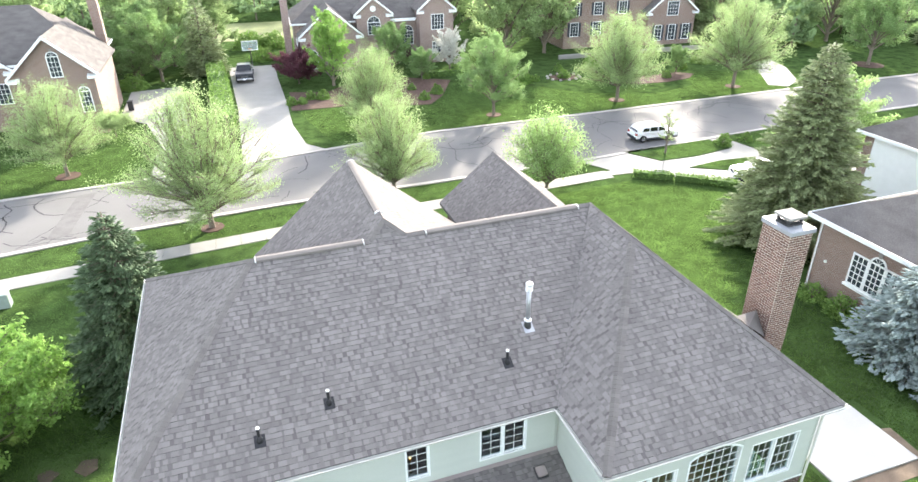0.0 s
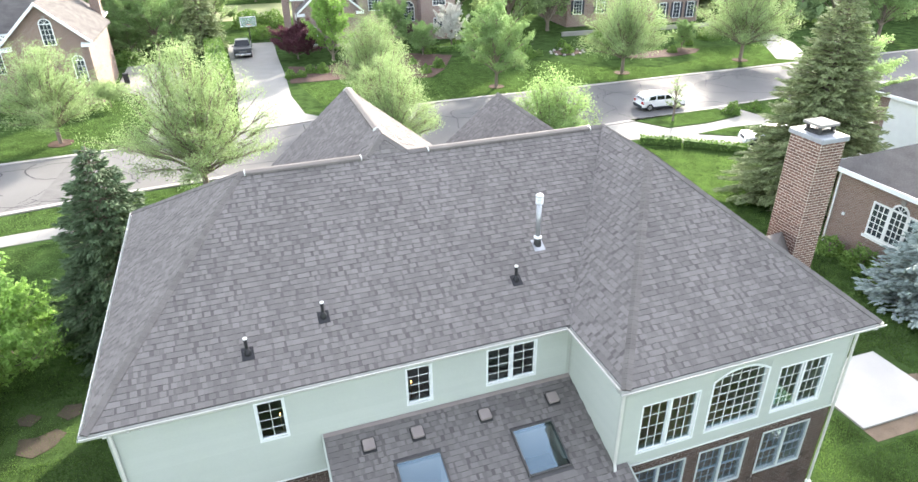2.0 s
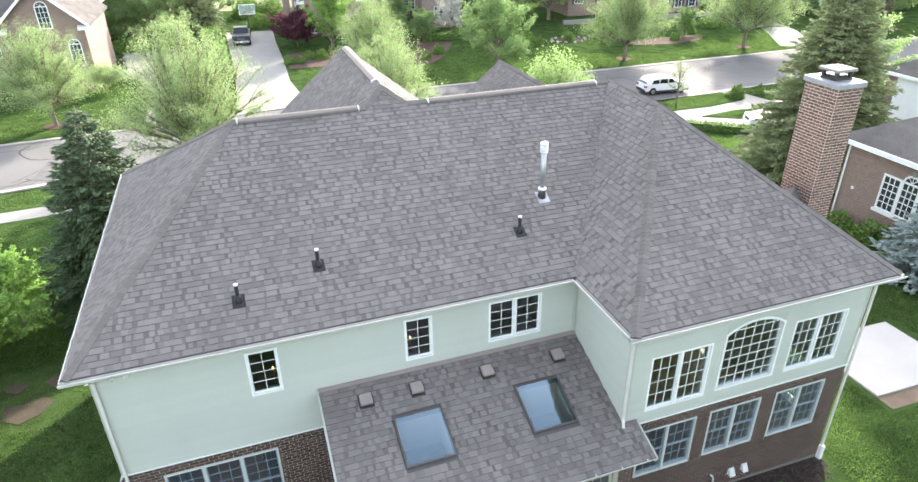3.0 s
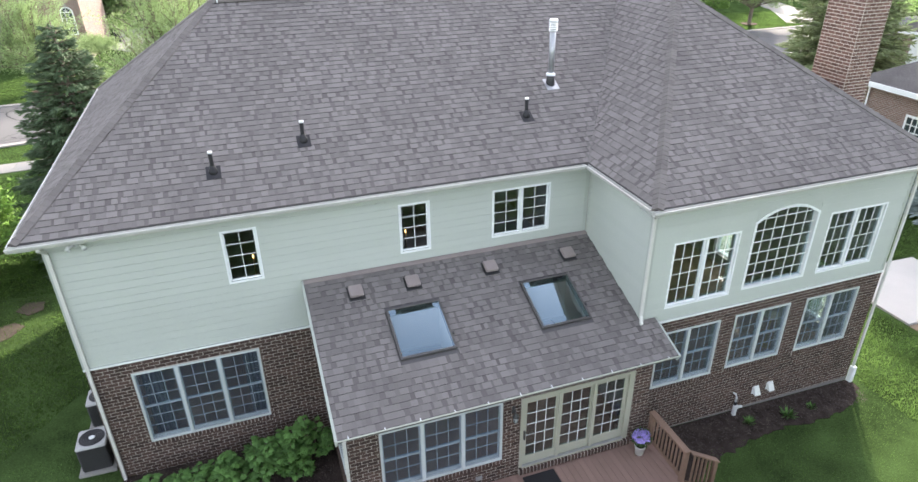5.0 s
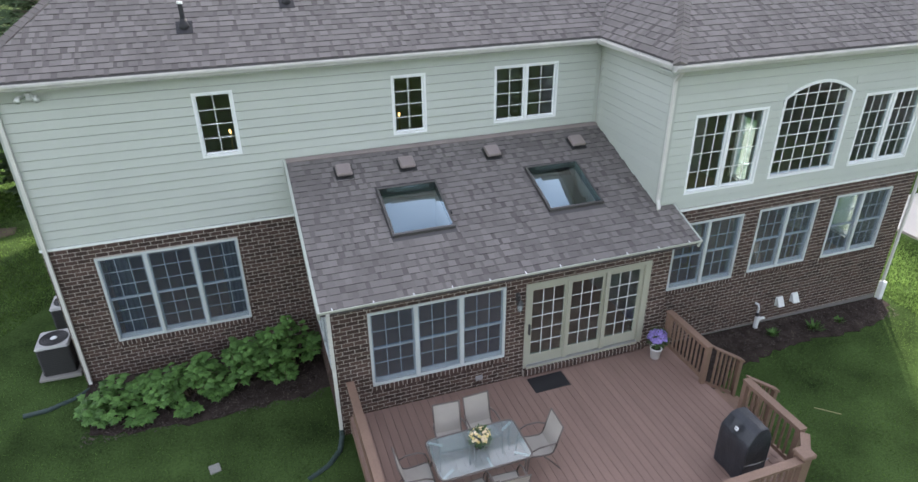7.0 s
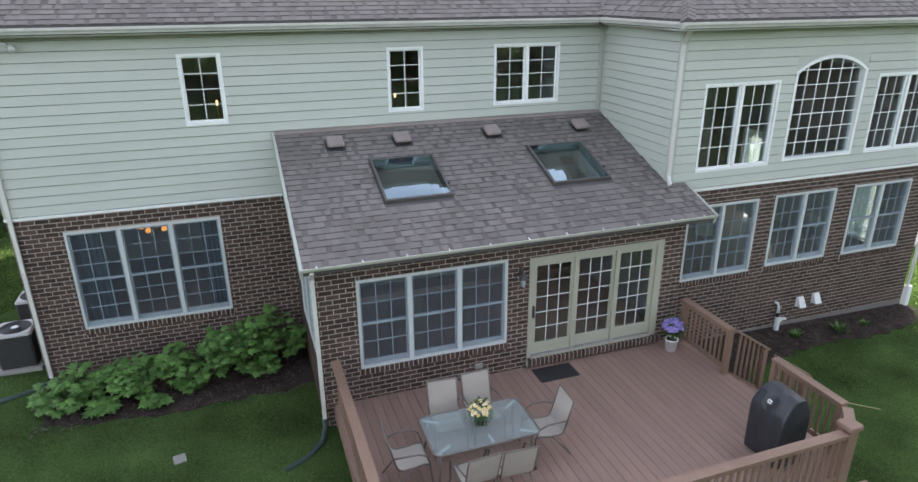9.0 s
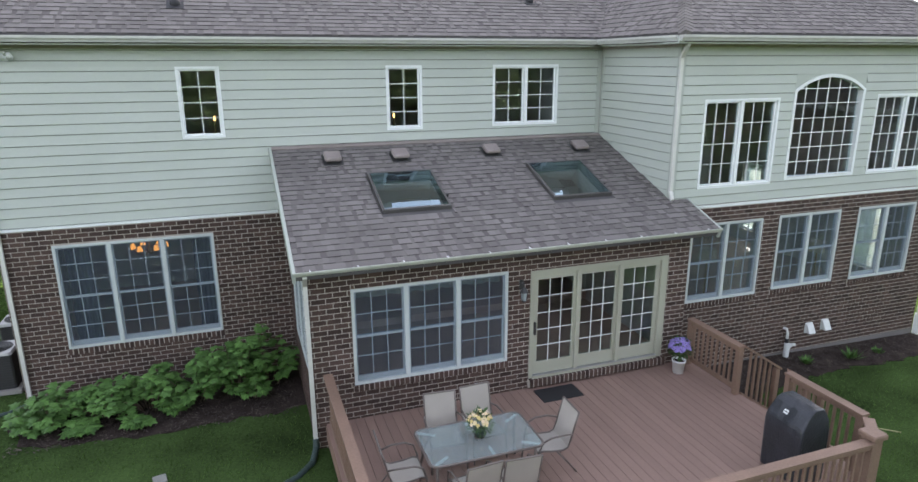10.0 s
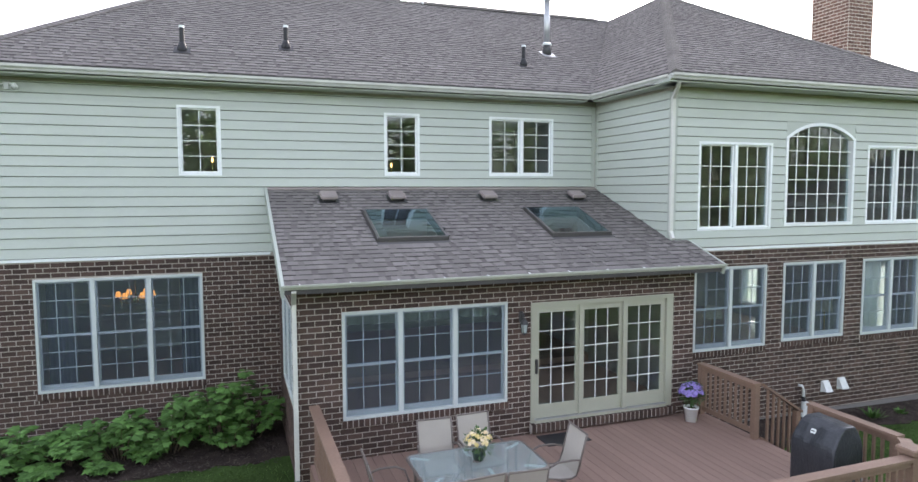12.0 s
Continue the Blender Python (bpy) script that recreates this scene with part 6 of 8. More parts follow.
SPRING = leaf_mat("spring_leaf", (0.25, 0.36, 0.14), (0.47, 0.60, 0.29), 0.5)
FRESH = leaf_mat("fresh_leaf", (0.23, 0.37, 0.12), (0.46, 0.62, 0.26), 0.5)
GREEN = leaf_mat("green_leaf", (0.15, 0.255, 0.09), (0.37, 0.53, 0.22))
BRIGHT = leaf_mat("bright_leaf", (0.155, 0.30, 0.06), (0.39, 0.60, 0.17), 0.5)
BLOSSOM = leaf_mat("white_blossom", (0.55, 0.55, 0.48), (0.85, 0.85, 0.80))
MAROON = leaf_mat("maroon_leaf", (0.085, 0.032, 0.046), (0.20, 0.085, 0.11))
NEEDLE_BLUE = leaf_mat("blue_spruce_needle", (0.052, 0.088, 0.042), (0.145, 0.21, 0.11), 0.15)
NEEDLE_PALE = leaf_mat("pale_blue_needle", (0.17, 0.23, 0.22), (0.42, 0.50, 0.47), 0.15)
NEEDLE = leaf_mat("green_spruce_needle", (0.145, 0.188, 0.082), (0.37, 0.44, 0.215), 0.2)
HEDGE = leaf_mat("hedge_leaf", (0.10, 0.195, 0.045), (0.27, 0.42, 0.11), 0.25)
WOODS = leaf_mat("woodland_leaf", (0.125, 0.20, 0.085), (0.35, 0.48, 0.23), 0.4)
BARK = mat("grey_brown_bark", (0.17, 0.14, 0.11), rough=0.95, spread=0.35, scale=5, grain=30, bump=0.5)


def leaf_card(g, c, size, rng, flat=0.0):
    """One small leaf spray: a bent diamond of two faces."""
    d = Vector((rng.gauss(0, 1), rng.gauss(0, 1), rng.gauss(0, 1) * (1 - flat))).normalized()
    s = d.cross(Vector((rng.gauss(0, 1), rng.gauss(0, 1), rng.gauss(0, 1)))).normalized()
    n = d.cross(s) * size * 0.18
    c = Vector(c)
    k = len(g.p)
    g.p += [tuple(c - d * size * 0.5), tuple(c + s * size * 0.34 + n), tuple(c + d * size * 0.5), tuple(c - s * size * 0.34 + n)]
    g.f += [(k, k + 1, k + 2), (k, k + 2, k + 3)]


def tree_meshes(seed, h, r, leaves, size, vase=0.5, clear=0.16, limbs=11, upright=False, fall=0.5, loose=0.04):
    """Trunk with limbs and a crown of leaf sprays, for a tree h high at the origin."""
    rng = random.Random(seed)
    wood, crown = Geo(), Geo()
    t0 = h * clear
    tw = h * 0.020
    lean = rng.uniform(-0.1, 0.1)
    wood.tube([(0, 0, -0.3), (0, 0, 0.15), (lean * 0.3, 0, t0), (lean, 0.05, h * 0.45), (lean * 1.4, 0.1, h * 0.85)], [tw * 1.5, tw * 1.1, tw, tw * 0.55, tw * 0.1], 8)
    tips = []
    for i in range(limbs):
        a = i * 2.399 + rng.uniform(-0.3, 0.3)
        f = i / (limbs - 1)
        z0 = t0 + (h * 0.5 - t0) * f ** 1.3
        top = h * (0.26 + 0.68 * f ** 0.8 + rng.uniform(-0.05, 0.05))
        reach = r * rng.uniform(0.8, 1.02) * math.sqrt(max(0.06, 1 - ((top / h - 0.42) / 0.60) ** 2)) * (1 - 0.25 * vase * f)
        if upright:
            k = math.sqrt((i + rng.random()) / limbs)
            z0 = t0 + h * 0.16 * (1 - k) * rng.random()
            reach, top = r * k * 0.98, h * (1.0 - fall * k * k) * rng.uniform(0.92, 1.03)
        p0 = Vector((lean * z0 / h, 0, z0))
        p3 = Vector((math.cos(a) * reach, math.sin(a) * reach, min(top, h * 0.97)))
        p1 = p0.lerp(p3, 0.35) + Vector((0, 0, h * 0.03))
        p2 = p0.lerp(p3, 0.7) + Vector((rng.uniform(-0.2, 0.2), rng.uniform(-0.2, 0.2), h * 0.02))
        wood.tube([p0, p1, p2, p3], [tw * 0.5, tw * 0.36, tw * 0.22, tw * 0.06], 5, False)
        for k in range(11):
            t = rng.uniform(0.25, 1.0)
            q0 = p0.lerp(p1, t / 0.35) if t < 0.35 else (p1.lerp(p2, (t - 0.35) / 0.35) if t < 0.7 else p2.lerp(p3, (t - 0.7) / 0.3))
            b = a + rng.uniform(-1.5, 1.5)
            q1 = q0 + Vector((math.cos(b), math.sin(b), rng.uniform(-0.1, 1.1))) * r * rng.uniform(0.2, 0.4)
            if upright:
                along_ = (p3 - p0).normalized()
                q1 = q0 + (along_ * 0.9 + Vector((rng.gauss(0, 0.42), rng.gauss(0, 0.42), rng.uniform(-0.15, 0.45)))) * r * rng.uniform(0.15, 0.31)
            wood.tube([q0, q0.lerp(q1, 0.5) + Vector((0, 0, 0.08)), q1], [tw * 0.16, tw * 0.11, tw * 0.04], 4, False)
            tips.append((q0, q1))
    for _ in range(int(leaves * 0.85)):
        q0, q1 = rng.choice(tips)
        c = q0.lerp(q1, rng.uniform(0.3, 1.08)) + Vector((rng.gauss(0, 1), rng.gauss(0, 1), rng.gauss(0, 1))) * r * loose
        leaf_card(crown, c, size * rng.uniform(0.6, 1.3), rng)
    for _ in range(int(leaves * (0.03 if upright else 0.15))):
        z = rng.uniform(h * 0.45, h)
        q = r * 0.42 * math.sqrt(max(0.02, 1 - ((z - h * 0.45) / (h * 0.56)) ** 2)) * rng.random() ** 0.5
        a = rng.uniform(0, 6.28)
        leaf_card(crown, (q * math.cos(a), q * math.sin(a), z), size * rng.uniform(0.6, 1.3), rng)
    return wood, crown


def spruce_meshes(seed, h, r, size, rows=26, per=1.0, droop=0.25):
    """A spruce at the origin: whorls of drooping boughs set with needle sprays."""
    rng = random.Random(seed)
    wood, crown = Geo(), Geo()
    wood.tube([(0, 0, -0.3), (0, 0, h * 0.5), (0, 0, h * 0.99)], [h * 0.022, h * 0.013, 0.015], 8)
    for i in range(rows):
        f = (i + rng.uniform(-0.3, 0.3)) / rows
        z = h * (0.04 + 0.94 * max(0.0, f))
        reach = r * (1 - max(0.0, f)) ** 0.8 * (0.8 if f < 0.06 else 1.0) + 0.08
        n = max(5, int(13 * (1 - f) + 4))
        for k in range(n):
            a = 6.283 * (k + rng.random()) / n
            L = reach * rng.uniform(0.78, 1.12)
            d = Vector((math.cos(a), math.sin(a), 0))
            up = 0.35 * f - droop * (1 - f)
            tip = Vector((0, 0, z)) + d * L + Vector((0, 0, L * up))
            wood.tube([(0, 0, z), tuple(Vector((0, 0, z)).lerp(tip, 0.6) + Vector((0, 0, 0.04 * L))), tuple(tip)], [0.025, 0.014, 0.005], 4, False)
            m = max(4, int(L / size * 3.4 * per))
            side = Vector((-d.y, d.x, 0))
            for j in range(m):
                t = 0.2 + 0.85 * (j + rng.random()) / m
                w = size * 1.5 * (1.15 - t) * rng.uniform(-1, 1) * min(1.0, L)
                c = Vector((0, 0, z)).lerp(tip, t) + side * w * 1.6 + Vector((0, 0, rng.uniform(-0.12, 0.04) * size * 2))
                e = (d * rng.uniform(0.4, 1.0) + side * (w * 1.5) + Vector((0, 0, rng.uniform(-0.35, 0.25)))).normalized()
                s = e.cross(Vector((rng.uniform(-0.4, 0.4), rng.uniform(-0.4, 0.4), 1))).normalized() * size * 0.26
                l_ = e * size * rng.uniform(0.7, 1.2)
                q = len(crown.p)
                crown.p += [tuple(c), tuple(c + l_ * 0.5 + s), tuple(c + l_), tuple(c + l_ * 0.5 - s), tuple(c + l_ * 0.45 + Vector((0, 0, size * 0.14)))]
                crown.f += [(q, q + 1, q + 4), (q + 1, q + 2, q + 4), (q + 2, q + 3, q + 4), (q + 3, q, q + 4)]
    return wood, crown


def tree_thing(name, meshes, leaf_material, label, category="tree", group=""):
    wood, crown = meshes
    t = thing(name, (0, 0, 0), label, category, group)
    part("trunk", wood, BARK, t, smooth=True)
    part("crown", crown, leaf_material, t, kind="stuff")
    return t


def stand(t, x, y, turn=0.0, scale=1.0, copy=True, z=None):
    m = pose(x, y, ground_z(x, y) if z is None else z, 0, 0, turn) @ Matrix.Scale(scale, 4)
    if copy:
        c = copy_thing(t, m)
        c.scale = (scale, scale, scale)
        return c
    t.matrix_basis = m
    return t


# ---------------------------------------------------------------- street, walks and drives
NEAR_KERB = [(-80.89, 29.98), (-12.75, 36.09), (-5.3, 37.18), (7.16, 38.1), (34.71, 38.12), (57.11, 39.51), (75.15, 40.22), (103.34, 40.41), (163.36, 39.02)]
FAR_KERB = [(-80.99, 40.64), (-15.42, 46.89), (-3.88, 47.56), (11.2, 49.55), (23.32, 51.22), (32.06, 51.2), (43.96, 51.1), (74.08, 51.2), (96.65, 50.9), (163.19, 49.23)]


def along(line, x):
    for (a, b), (c, d) in zip(line, line[1:]):
        if a <= x <= c:
            return b + (d - b) * (x - a) / (c - a)
    return line[-1][1]


def strip(line, off0, off1, z0, z1, x0=-80, x1=170, step=2.5):
    g = Geo()
    xs_ = [x0 + (x1 - x0) * i / max(1, int((x1 - x0) / step)) for i in range(int((x1 - x0) / step) + 1)]
    for a, b in zip(xs_, xs_[1:]):
        p = [(x, along(line, x) + o, -2.4) for x, o in ((a, off0), (b, off0), (b, off1), (a, off1))]
        g.hexa([(x, y, z + z0) for x, y, z in p], [(x, y, z + z1) for x, y, z in p])
    return g


g = Geo()
xs_ = [-80 + 2.5 * i for i in range(101)]
for a, b in zip(xs_, xs_[1:]):
    g.add([(a, along(NEAR_KERB, a), -2.375), (b, along(NEAR_KERB, b), -2.375), (b, along(FAR_KERB, b), -2.375), (a, along(FAR_KERB, a), -2.375)], [(0, 1, 2, 3)])
solid("road", g, ASPHALT, "grey cracked asphalt street between pale kerbs", "road", "structure")
KERB = mat("pale_kerb", (0.34, 0.32, 0.295), rough=0.9, spread=0.15, scale=0.7, grain=20, bump=0.1)
solid("kerb", strip(NEAR_KERB, -0.45, 0.0, -0.2, 0.10), KERB, "pale concrete kerb along the street", "kerb", "structure")
solid("kerb", strip(FAR_KERB, 0.0, 0.45, -0.2, 0.10), KERB, "pale concrete kerb along the street", "kerb", "structure")
rk = random.Random(21)
crack = Geo()
for _ in range(115):
    x = rk.uniform(-32, 78)
    lo, hi = along(NEAR_KERB, x), along(FAR_KERB, x)
    y = rk.uniform(lo + 0.5, hi - 0.5)
    a = rk.choice((0, 1.57, 3.14, -1.57)) + rk.uniform(-0.6, 0.6)
    w = rk.uniform(0.02, 0.06)
    for _ in range(rk.randint(5, 16)):
        a += rk.uniform(-0.6, 0.6)
        l_ = rk.uniform(0.3, 0.9)
        nx, ny = x + math.cos(a) * l_, y + math.sin(a) * l_
        if not along(NEAR_KERB, nx) + 0.2 < ny < along(FAR_KERB, nx) - 0.2:
            break
        sx, sy = -math.sin(a) * w, math.cos(a) * w
        crack.add([(x - sx, y - sy, -2.369), (nx - sx, ny - sy, -2.369), (nx + sx, ny + sy, -2.369), (x + sx, y + sy, -2.369)], [(0, 1, 2, 3)])
        x, y = nx, ny
solid("crack_seal", crack, TAR, "dark tar lines sealing cracks in the street", "road cracks", "stuff")
solid("road_patch", Geo().hexa([(-10.3, 37.53, -2.40), (-8.77, 37.79, -2.40), (-7.93, 46.31, -2.40), (-9.36, 46.06, -2.40)], [(-10.3, 37.53, -2.366), (-8.77, 37.79, -2.366), (-7.93, 46.31, -2.366), (-9.36, 46.06, -2.366)]), mat("asphalt_patch", (0.115, 0.111, 0.108), rough=0.92, grain=30), "darker asphalt patch across the street", "road patch", "structure")

walk_line = [(-80.88, 22.45), (-11.68, 31.22), (6.02, 32.66), (34.76, 34.04)]
slabs = thing("pavement", (0, 32, -2.4), "pale concrete pavement slabs along the verge", "pavement", kind="structure")
x = -45.0
while x < 35:
    ya, yb = along(walk_line, x), along(walk_line, x + 1.78)
    z = lambda x_, y_: ground_z(x_, y_)
    q = [(x, ya - 0.85), (x + 1.78, yb - 0.85), (x + 1.78, yb + 0.85), (x, ya + 0.85)]
    g = Geo()
    g.hexa([(a, b, z(a, b) - 0.1) for a, b in q], [(a, b, z(a, b) + 0.04) for a, b in q])
    part("slab", g, CONCRETE, slabs)
    x += 1.8
solid("driveway", drape([(4.56, 48.83), (4.95, 68.16), (4.6, 92.41), (11.43, 91.9), (11.04, 83.09), (10.88, 70), (10.5, 59.76), (11.07, 52.52), (12.88, 50.08)], 0.045, 6), CONCRETE, "pale concrete driveway leading up from the street", "driveway", "structure")
solid("driveway", drape([(-3.68, 47.85), (2.56, 48.51), (0.13, 59.97), (-0.91, 73.26), (-2.01, 82.97), (-8.2, 82.4), (-8.3, 69.9), (-5.2, 66.21), (-3.38, 58.14)], 0.045, 6), CONCRETE, "pale concrete driveway leading up from the street", "driveway", "structure")
solid("driveway", drape([(33.6, 34.1), (36.6, 34.75), (34.9, 37.95), (41.8, 38.67), (49.73, 39.37), (59.86, 39.42), (62.78, 25.59), (52.69, 20.82), (48.04, 25.43), (45.42, 27.66), (38.95, 33.34)], 0.045, 5), CONCRETE, "broad pale concrete drive around grass islands", "driveway", "structure")
solid("driveway", drape([(74.07, 52.55), (77.59, 54.54), (81.8, 61.13), (85.23, 70.68), (80.41, 70.97), (78.33, 63.65), (72.27, 54.13)], 0.045, 6), CONCRETE, "pale concrete driveway leading up from the street", "driveway", "structure")
solid("grass_island", drape([(40.2, 38.5), (42.3, 35.1), (46.5, 35.0), (50.7, 35.7), (50.4, 38.6), (46.0, 38.6)], 0.10, 4), LAWN, "green grass island in the drive", "lawn", "structure")
solid("grass_island", drape([(43.7, 32.7), (47.0, 30.6), (50.2, 31.5), (51.4, 32.8), (47.49, 33.2)], 0.10, 4), LAWN, "green grass island in the drive", "lawn", "structure")
solid("grass_island", drape([(52.2, 39.0), (53.0, 34.6), (57.19, 33.88), (59.4, 39.2)], 0.10, 4), LAWN, "green grass island in the drive", "lawn", "structure")
solid("mulch_bed", drape([(11.03, 65.36), (11.72, 74.29), (16.36, 72.44), (20.02, 76.13), (28.32, 76.3), (33.71, 72.67), (30.17, 65.31), (27.53, 61.95), (24.34, 62.7), (18.3, 65.07)], 0.05, 3), MULCH_RED, "red-brown bark bed with round shrubs", "mulch bed", "structure")
solid("mulch_bed", drape([(54.03, 62.51), (56.8, 60.93), (60.92, 60.44), (64.98, 61.17), (67.12, 62.95), (65.38, 64.64), (61.31, 64.39), (57.67, 64.21), (54.93, 64.17)], 0.05, 3), MULCH_RED, "red-brown bark bed with round shrubs", "mulch bed", "structure")

solid("mulch_bed", drape([(46.93, 67.47), (48.06, 66.65), (49.64, 66.56), (51.01, 67.53), (51.09, 68.86), (49.31, 69.92), (47.47, 69.36)], 0.05, 3), MULCH_RED, "small bark bed ringed with pale stones", "mulch bed", "structure")
edge_stone = solid("edging_stone", Geo().lathe((0, 0, 0), [(0.22, 0.0), (0.20, 0.14), (0.10, 0.22)], 7), KERB, "pale stone edging a garden bed", "stone", group="edging stones")
for k in range(12):
    a = k * 0.52
    x, y = 49.06 + 2.4 * math.cos(a), 68.21 + 1.9 * math.sin(a)
    if k:
        copy_thing(edge_stone, pose(x, y, ground_z(x, y), 0, 0, k * 50))
    else:
        edge_stone.matrix_basis = pose(x, y, ground_z(x, y))


def ring_bed(x, y, r):
    pts = [(x + r * math.cos(k * 0.628), y + r * math.sin(k * 0.628)) for k in range(10)]
    solid("tree_ring", drape(pts, 0.06, 3), MULCH_RED, "round bark ring at the foot of a tree", "mulch ring", "structure")


# ---------------------------------------------------------------- trees
t_a = tree_thing("tree", tree_meshes(1, 10.0, 5.1, 76000, 0.10, 0.5, 0.12, 58, True, 0.72, 0.045), SPRING, "young tree with sparse yellow-green spring leaves", group="street trees")
stand(t_a, 1.59, 35.38, 0, 1.06, copy=False)
t_b = tree_thing("tree", tree_meshes(2, 8.6, 4.1, 46000, 0.11, 0.8, 0.08, 48, True, 0.74, 0.055), SPRING, "dense young tree with yellow-green spring leaves", group="street trees")
stand(t_b, 16.65, 37.51, 30, 0.98, copy=False)
t_c = tree_thing("tree", tree_meshes(3, 9.0, 4.7, 46000, 0.12, 0.5, 0.17, 46, True, 0.70, 0.055), SPRING, "spreading young tree with pale green leaves", group="street trees")
stand(t_c, -10.94, 51.45, 0, 0.95, copy=False)
t_d = tree_thing("tree", tree_meshes(4, 9.2, 3.9, 32000, 0.155, 0.6, 0.16, 18), GREEN, "round-headed tree with soft green leaves", group="garden trees")
stand(t_d, 33.07, 54.98, 0, 1.0, copy=False)
stand(t_b, 18.89, 55.63, 140, 1.0)
t_e = tree_thing("tree", tree_meshes(17, 6.5, 3.5, 19000, 0.16, 0.9, 0.05, 38, True, 0.62, 0.075), FRESH, "dense upright tree with fresh green leaves", group="street trees")
stand(t_e, 29.23, 33.22, 80, 1.0, copy=False)
fresh_tree = tree_thing("tree", tree_meshes(18, 9.0, 3.9, 30000, 0.16, 0.6, 0.12, 24), FRESH, "broad fresh green tree behind the tall spruce")
stand(fresh_tree, 52.6, 26.6, 0, 1.0, copy=False)
stand(t_c, 49.7, 55.18, 120, 1.12)
stand(t_c, 67.41, 55.3, 215, 1.25)
stand(t_d, 94.04, 58.03, 60, 1.3)
stand(t_d, -4.47, 87.12, 20, 1.05)
stand(t_d, -7.56, 92.32, 190, 1.1)
for x, y, r in ((1.59, 35.38, 0.9), (-10.94, 51.45, 1.1), (33.07, 54.98, 0.9), (49.7, 55.18, 1.0), (67.41, 55.3, 1.0), (94.04, 58.03, 2.2), (43.8, 36.68, 0.5)):
    ring_bed(x, y, r)
sap = tree_thing("sapling", tree_meshes(5, 4.6, 0.9, 500, 0.14, 0.9, 0.25, 8), SPRING, "thin newly planted sapling in the grass island", "sapling")
stand(sap, 43.8, 36.68, 0, 1.0, copy=False)
pear = tree_thing("tree", tree_meshes(6, 9.4, 3.1, 15000, 0.22, 1.6, 0.06, 18), BRIGHT, "upright bright green tree before the brick house")
stand(pear, 17.88, 75.78, 0, 1.05, copy=False)
white_tree = tree_thing("tree", tree_meshes(7, 6.2, 2.4, 9000, 0.22, 1.0, 0.2, 14), BLOSSOM, "small tree covered in white blossom")
stand(white_tree, 34.98, 76.65, 0, 1.0, copy=False)
maple = tree_thing("tree", tree_meshes(8, 4.2, 3.0, 9000, 0.22, 0.4, 0.1, 14), MAROON, "low maroon-leaved ornamental maple")
stand(maple, 13.54, 78.5, 0, 1.05, copy=False)
garden = tree_thing("tree", tree_meshes(9, 6.4, 3.0, 12000, 0.2, 0.6, 0.1, 14), GREEN, "small garden tree with soft green leaves", group="garden trees")
stand(garden, 27.49, 81.01, 0, 1.1, copy=False)
stand(garden, 29.97, 74.06, 100, 0.72)
stand(garden, -7.93, 88.36, 40, 0.85)
weeping = tree_thing("tree", tree_meshes(19, 2.5, 1.9, 9000, 0.14, 0.2, 0.30, 22, True, 0.34, 0.10), SPRING, "small weeping tree with pale leaves at the house corner")
stand(weeping, -8.0, 62.6, 0, 1.0, copy=False)
stand(garden, 56.72, 66.73, 10, 0.8)
stand(garden, 65.38, 64.83, 90, 0.6)
big = tree_thing("tree", tree_meshes(10, 16.0, 6.2, 22000, 0.36, 0.7, 0.06, 20), SPRING, "tall broad tree with pale green leaves", group="tall trees")
stand(big, 46.36, 82.62, 0, 1.0, copy=False)
for x, y, a, s in ((53.73, 84, 80, 0.9), (-3.16, 96.96, 30, 0.8), (-9.26, 100.43, 140, 0.85), (2.81, 103.44, 220, 0.7), (43.36, 101.12, 200, 1.0), (88.59, 85.3, 50, 0.9), (102.78, 74.22, 150, 0.95), (-21.45, 93.2, 20, 0.9)):
    stand(big, x, y, a, s)
conifer = tree_thing("spruce", spruce_meshes(12, 11.0, 3.2, 0.75, 26, 1.3), NEEDLE, "dark green spruce behind the driveway", "spruce", "far spruces")
stand(conifer, 1.53, 89.67, 0, 1.0, copy=False)
for x, y, a, s in ((-10.75, 96.56, 40, 0.8), (84.94, 88.26, 90, 1.1), (110.81, 72.37, 10, 1.1), (116.93, 64.97, 70, 1.0)):
    stand(conifer, x, y, a, s)
blue = tree_thing("spruce", spruce_meshes(13, 9.7, 3.3, 0.30, 48, 2.7, 0.2), NEEDLE_BLUE, "dense blue-green spruce beside the house", "spruce")
stand(blue, -1.29, 15.35, 0, 1.0, copy=False, z=-1.3)
tall = tree_thing("spruce", spruce_meshes(14, 14.2, 4.9, 0.33, 64, 3.0, 0.18), NEEDLE, "tall broad green spruce between two houses", "spruce")
stand(tall, 40.0, 17.15, 0, 1.0, copy=False, z=-2.0)
pale = tree_thing("spruce", spruce_meshes(15, 6.0, 3.1, 0.38, 32, 2.0, 0.1), NEEDLE_PALE, "pale blue spruce on the lawn", "spruce")
stand(pale, 35.05, 3.8, 0, 1.0, copy=False, z=-0.9)
stand(pale, 34.05, 0.1, 130, 0.72, z=-0.9)
near_tree = tree_thing("tree", tree_meshes(16, 4.4, 2.9, 11000, 0.19, 0.5, 0.05, 16), BRIGHT, "leafy bright green young tree on the side lawn")
stand(near_tree, -7.3, 12.3, 0, 1.2, copy=False)
stand(near_tree, -6.74, 15.7, 120, 0.75)
stand(near_tree, -8.4, 9.3, 220, 1.0)
stand(near_tree, -6.94, 6.9, 300, 0.55)

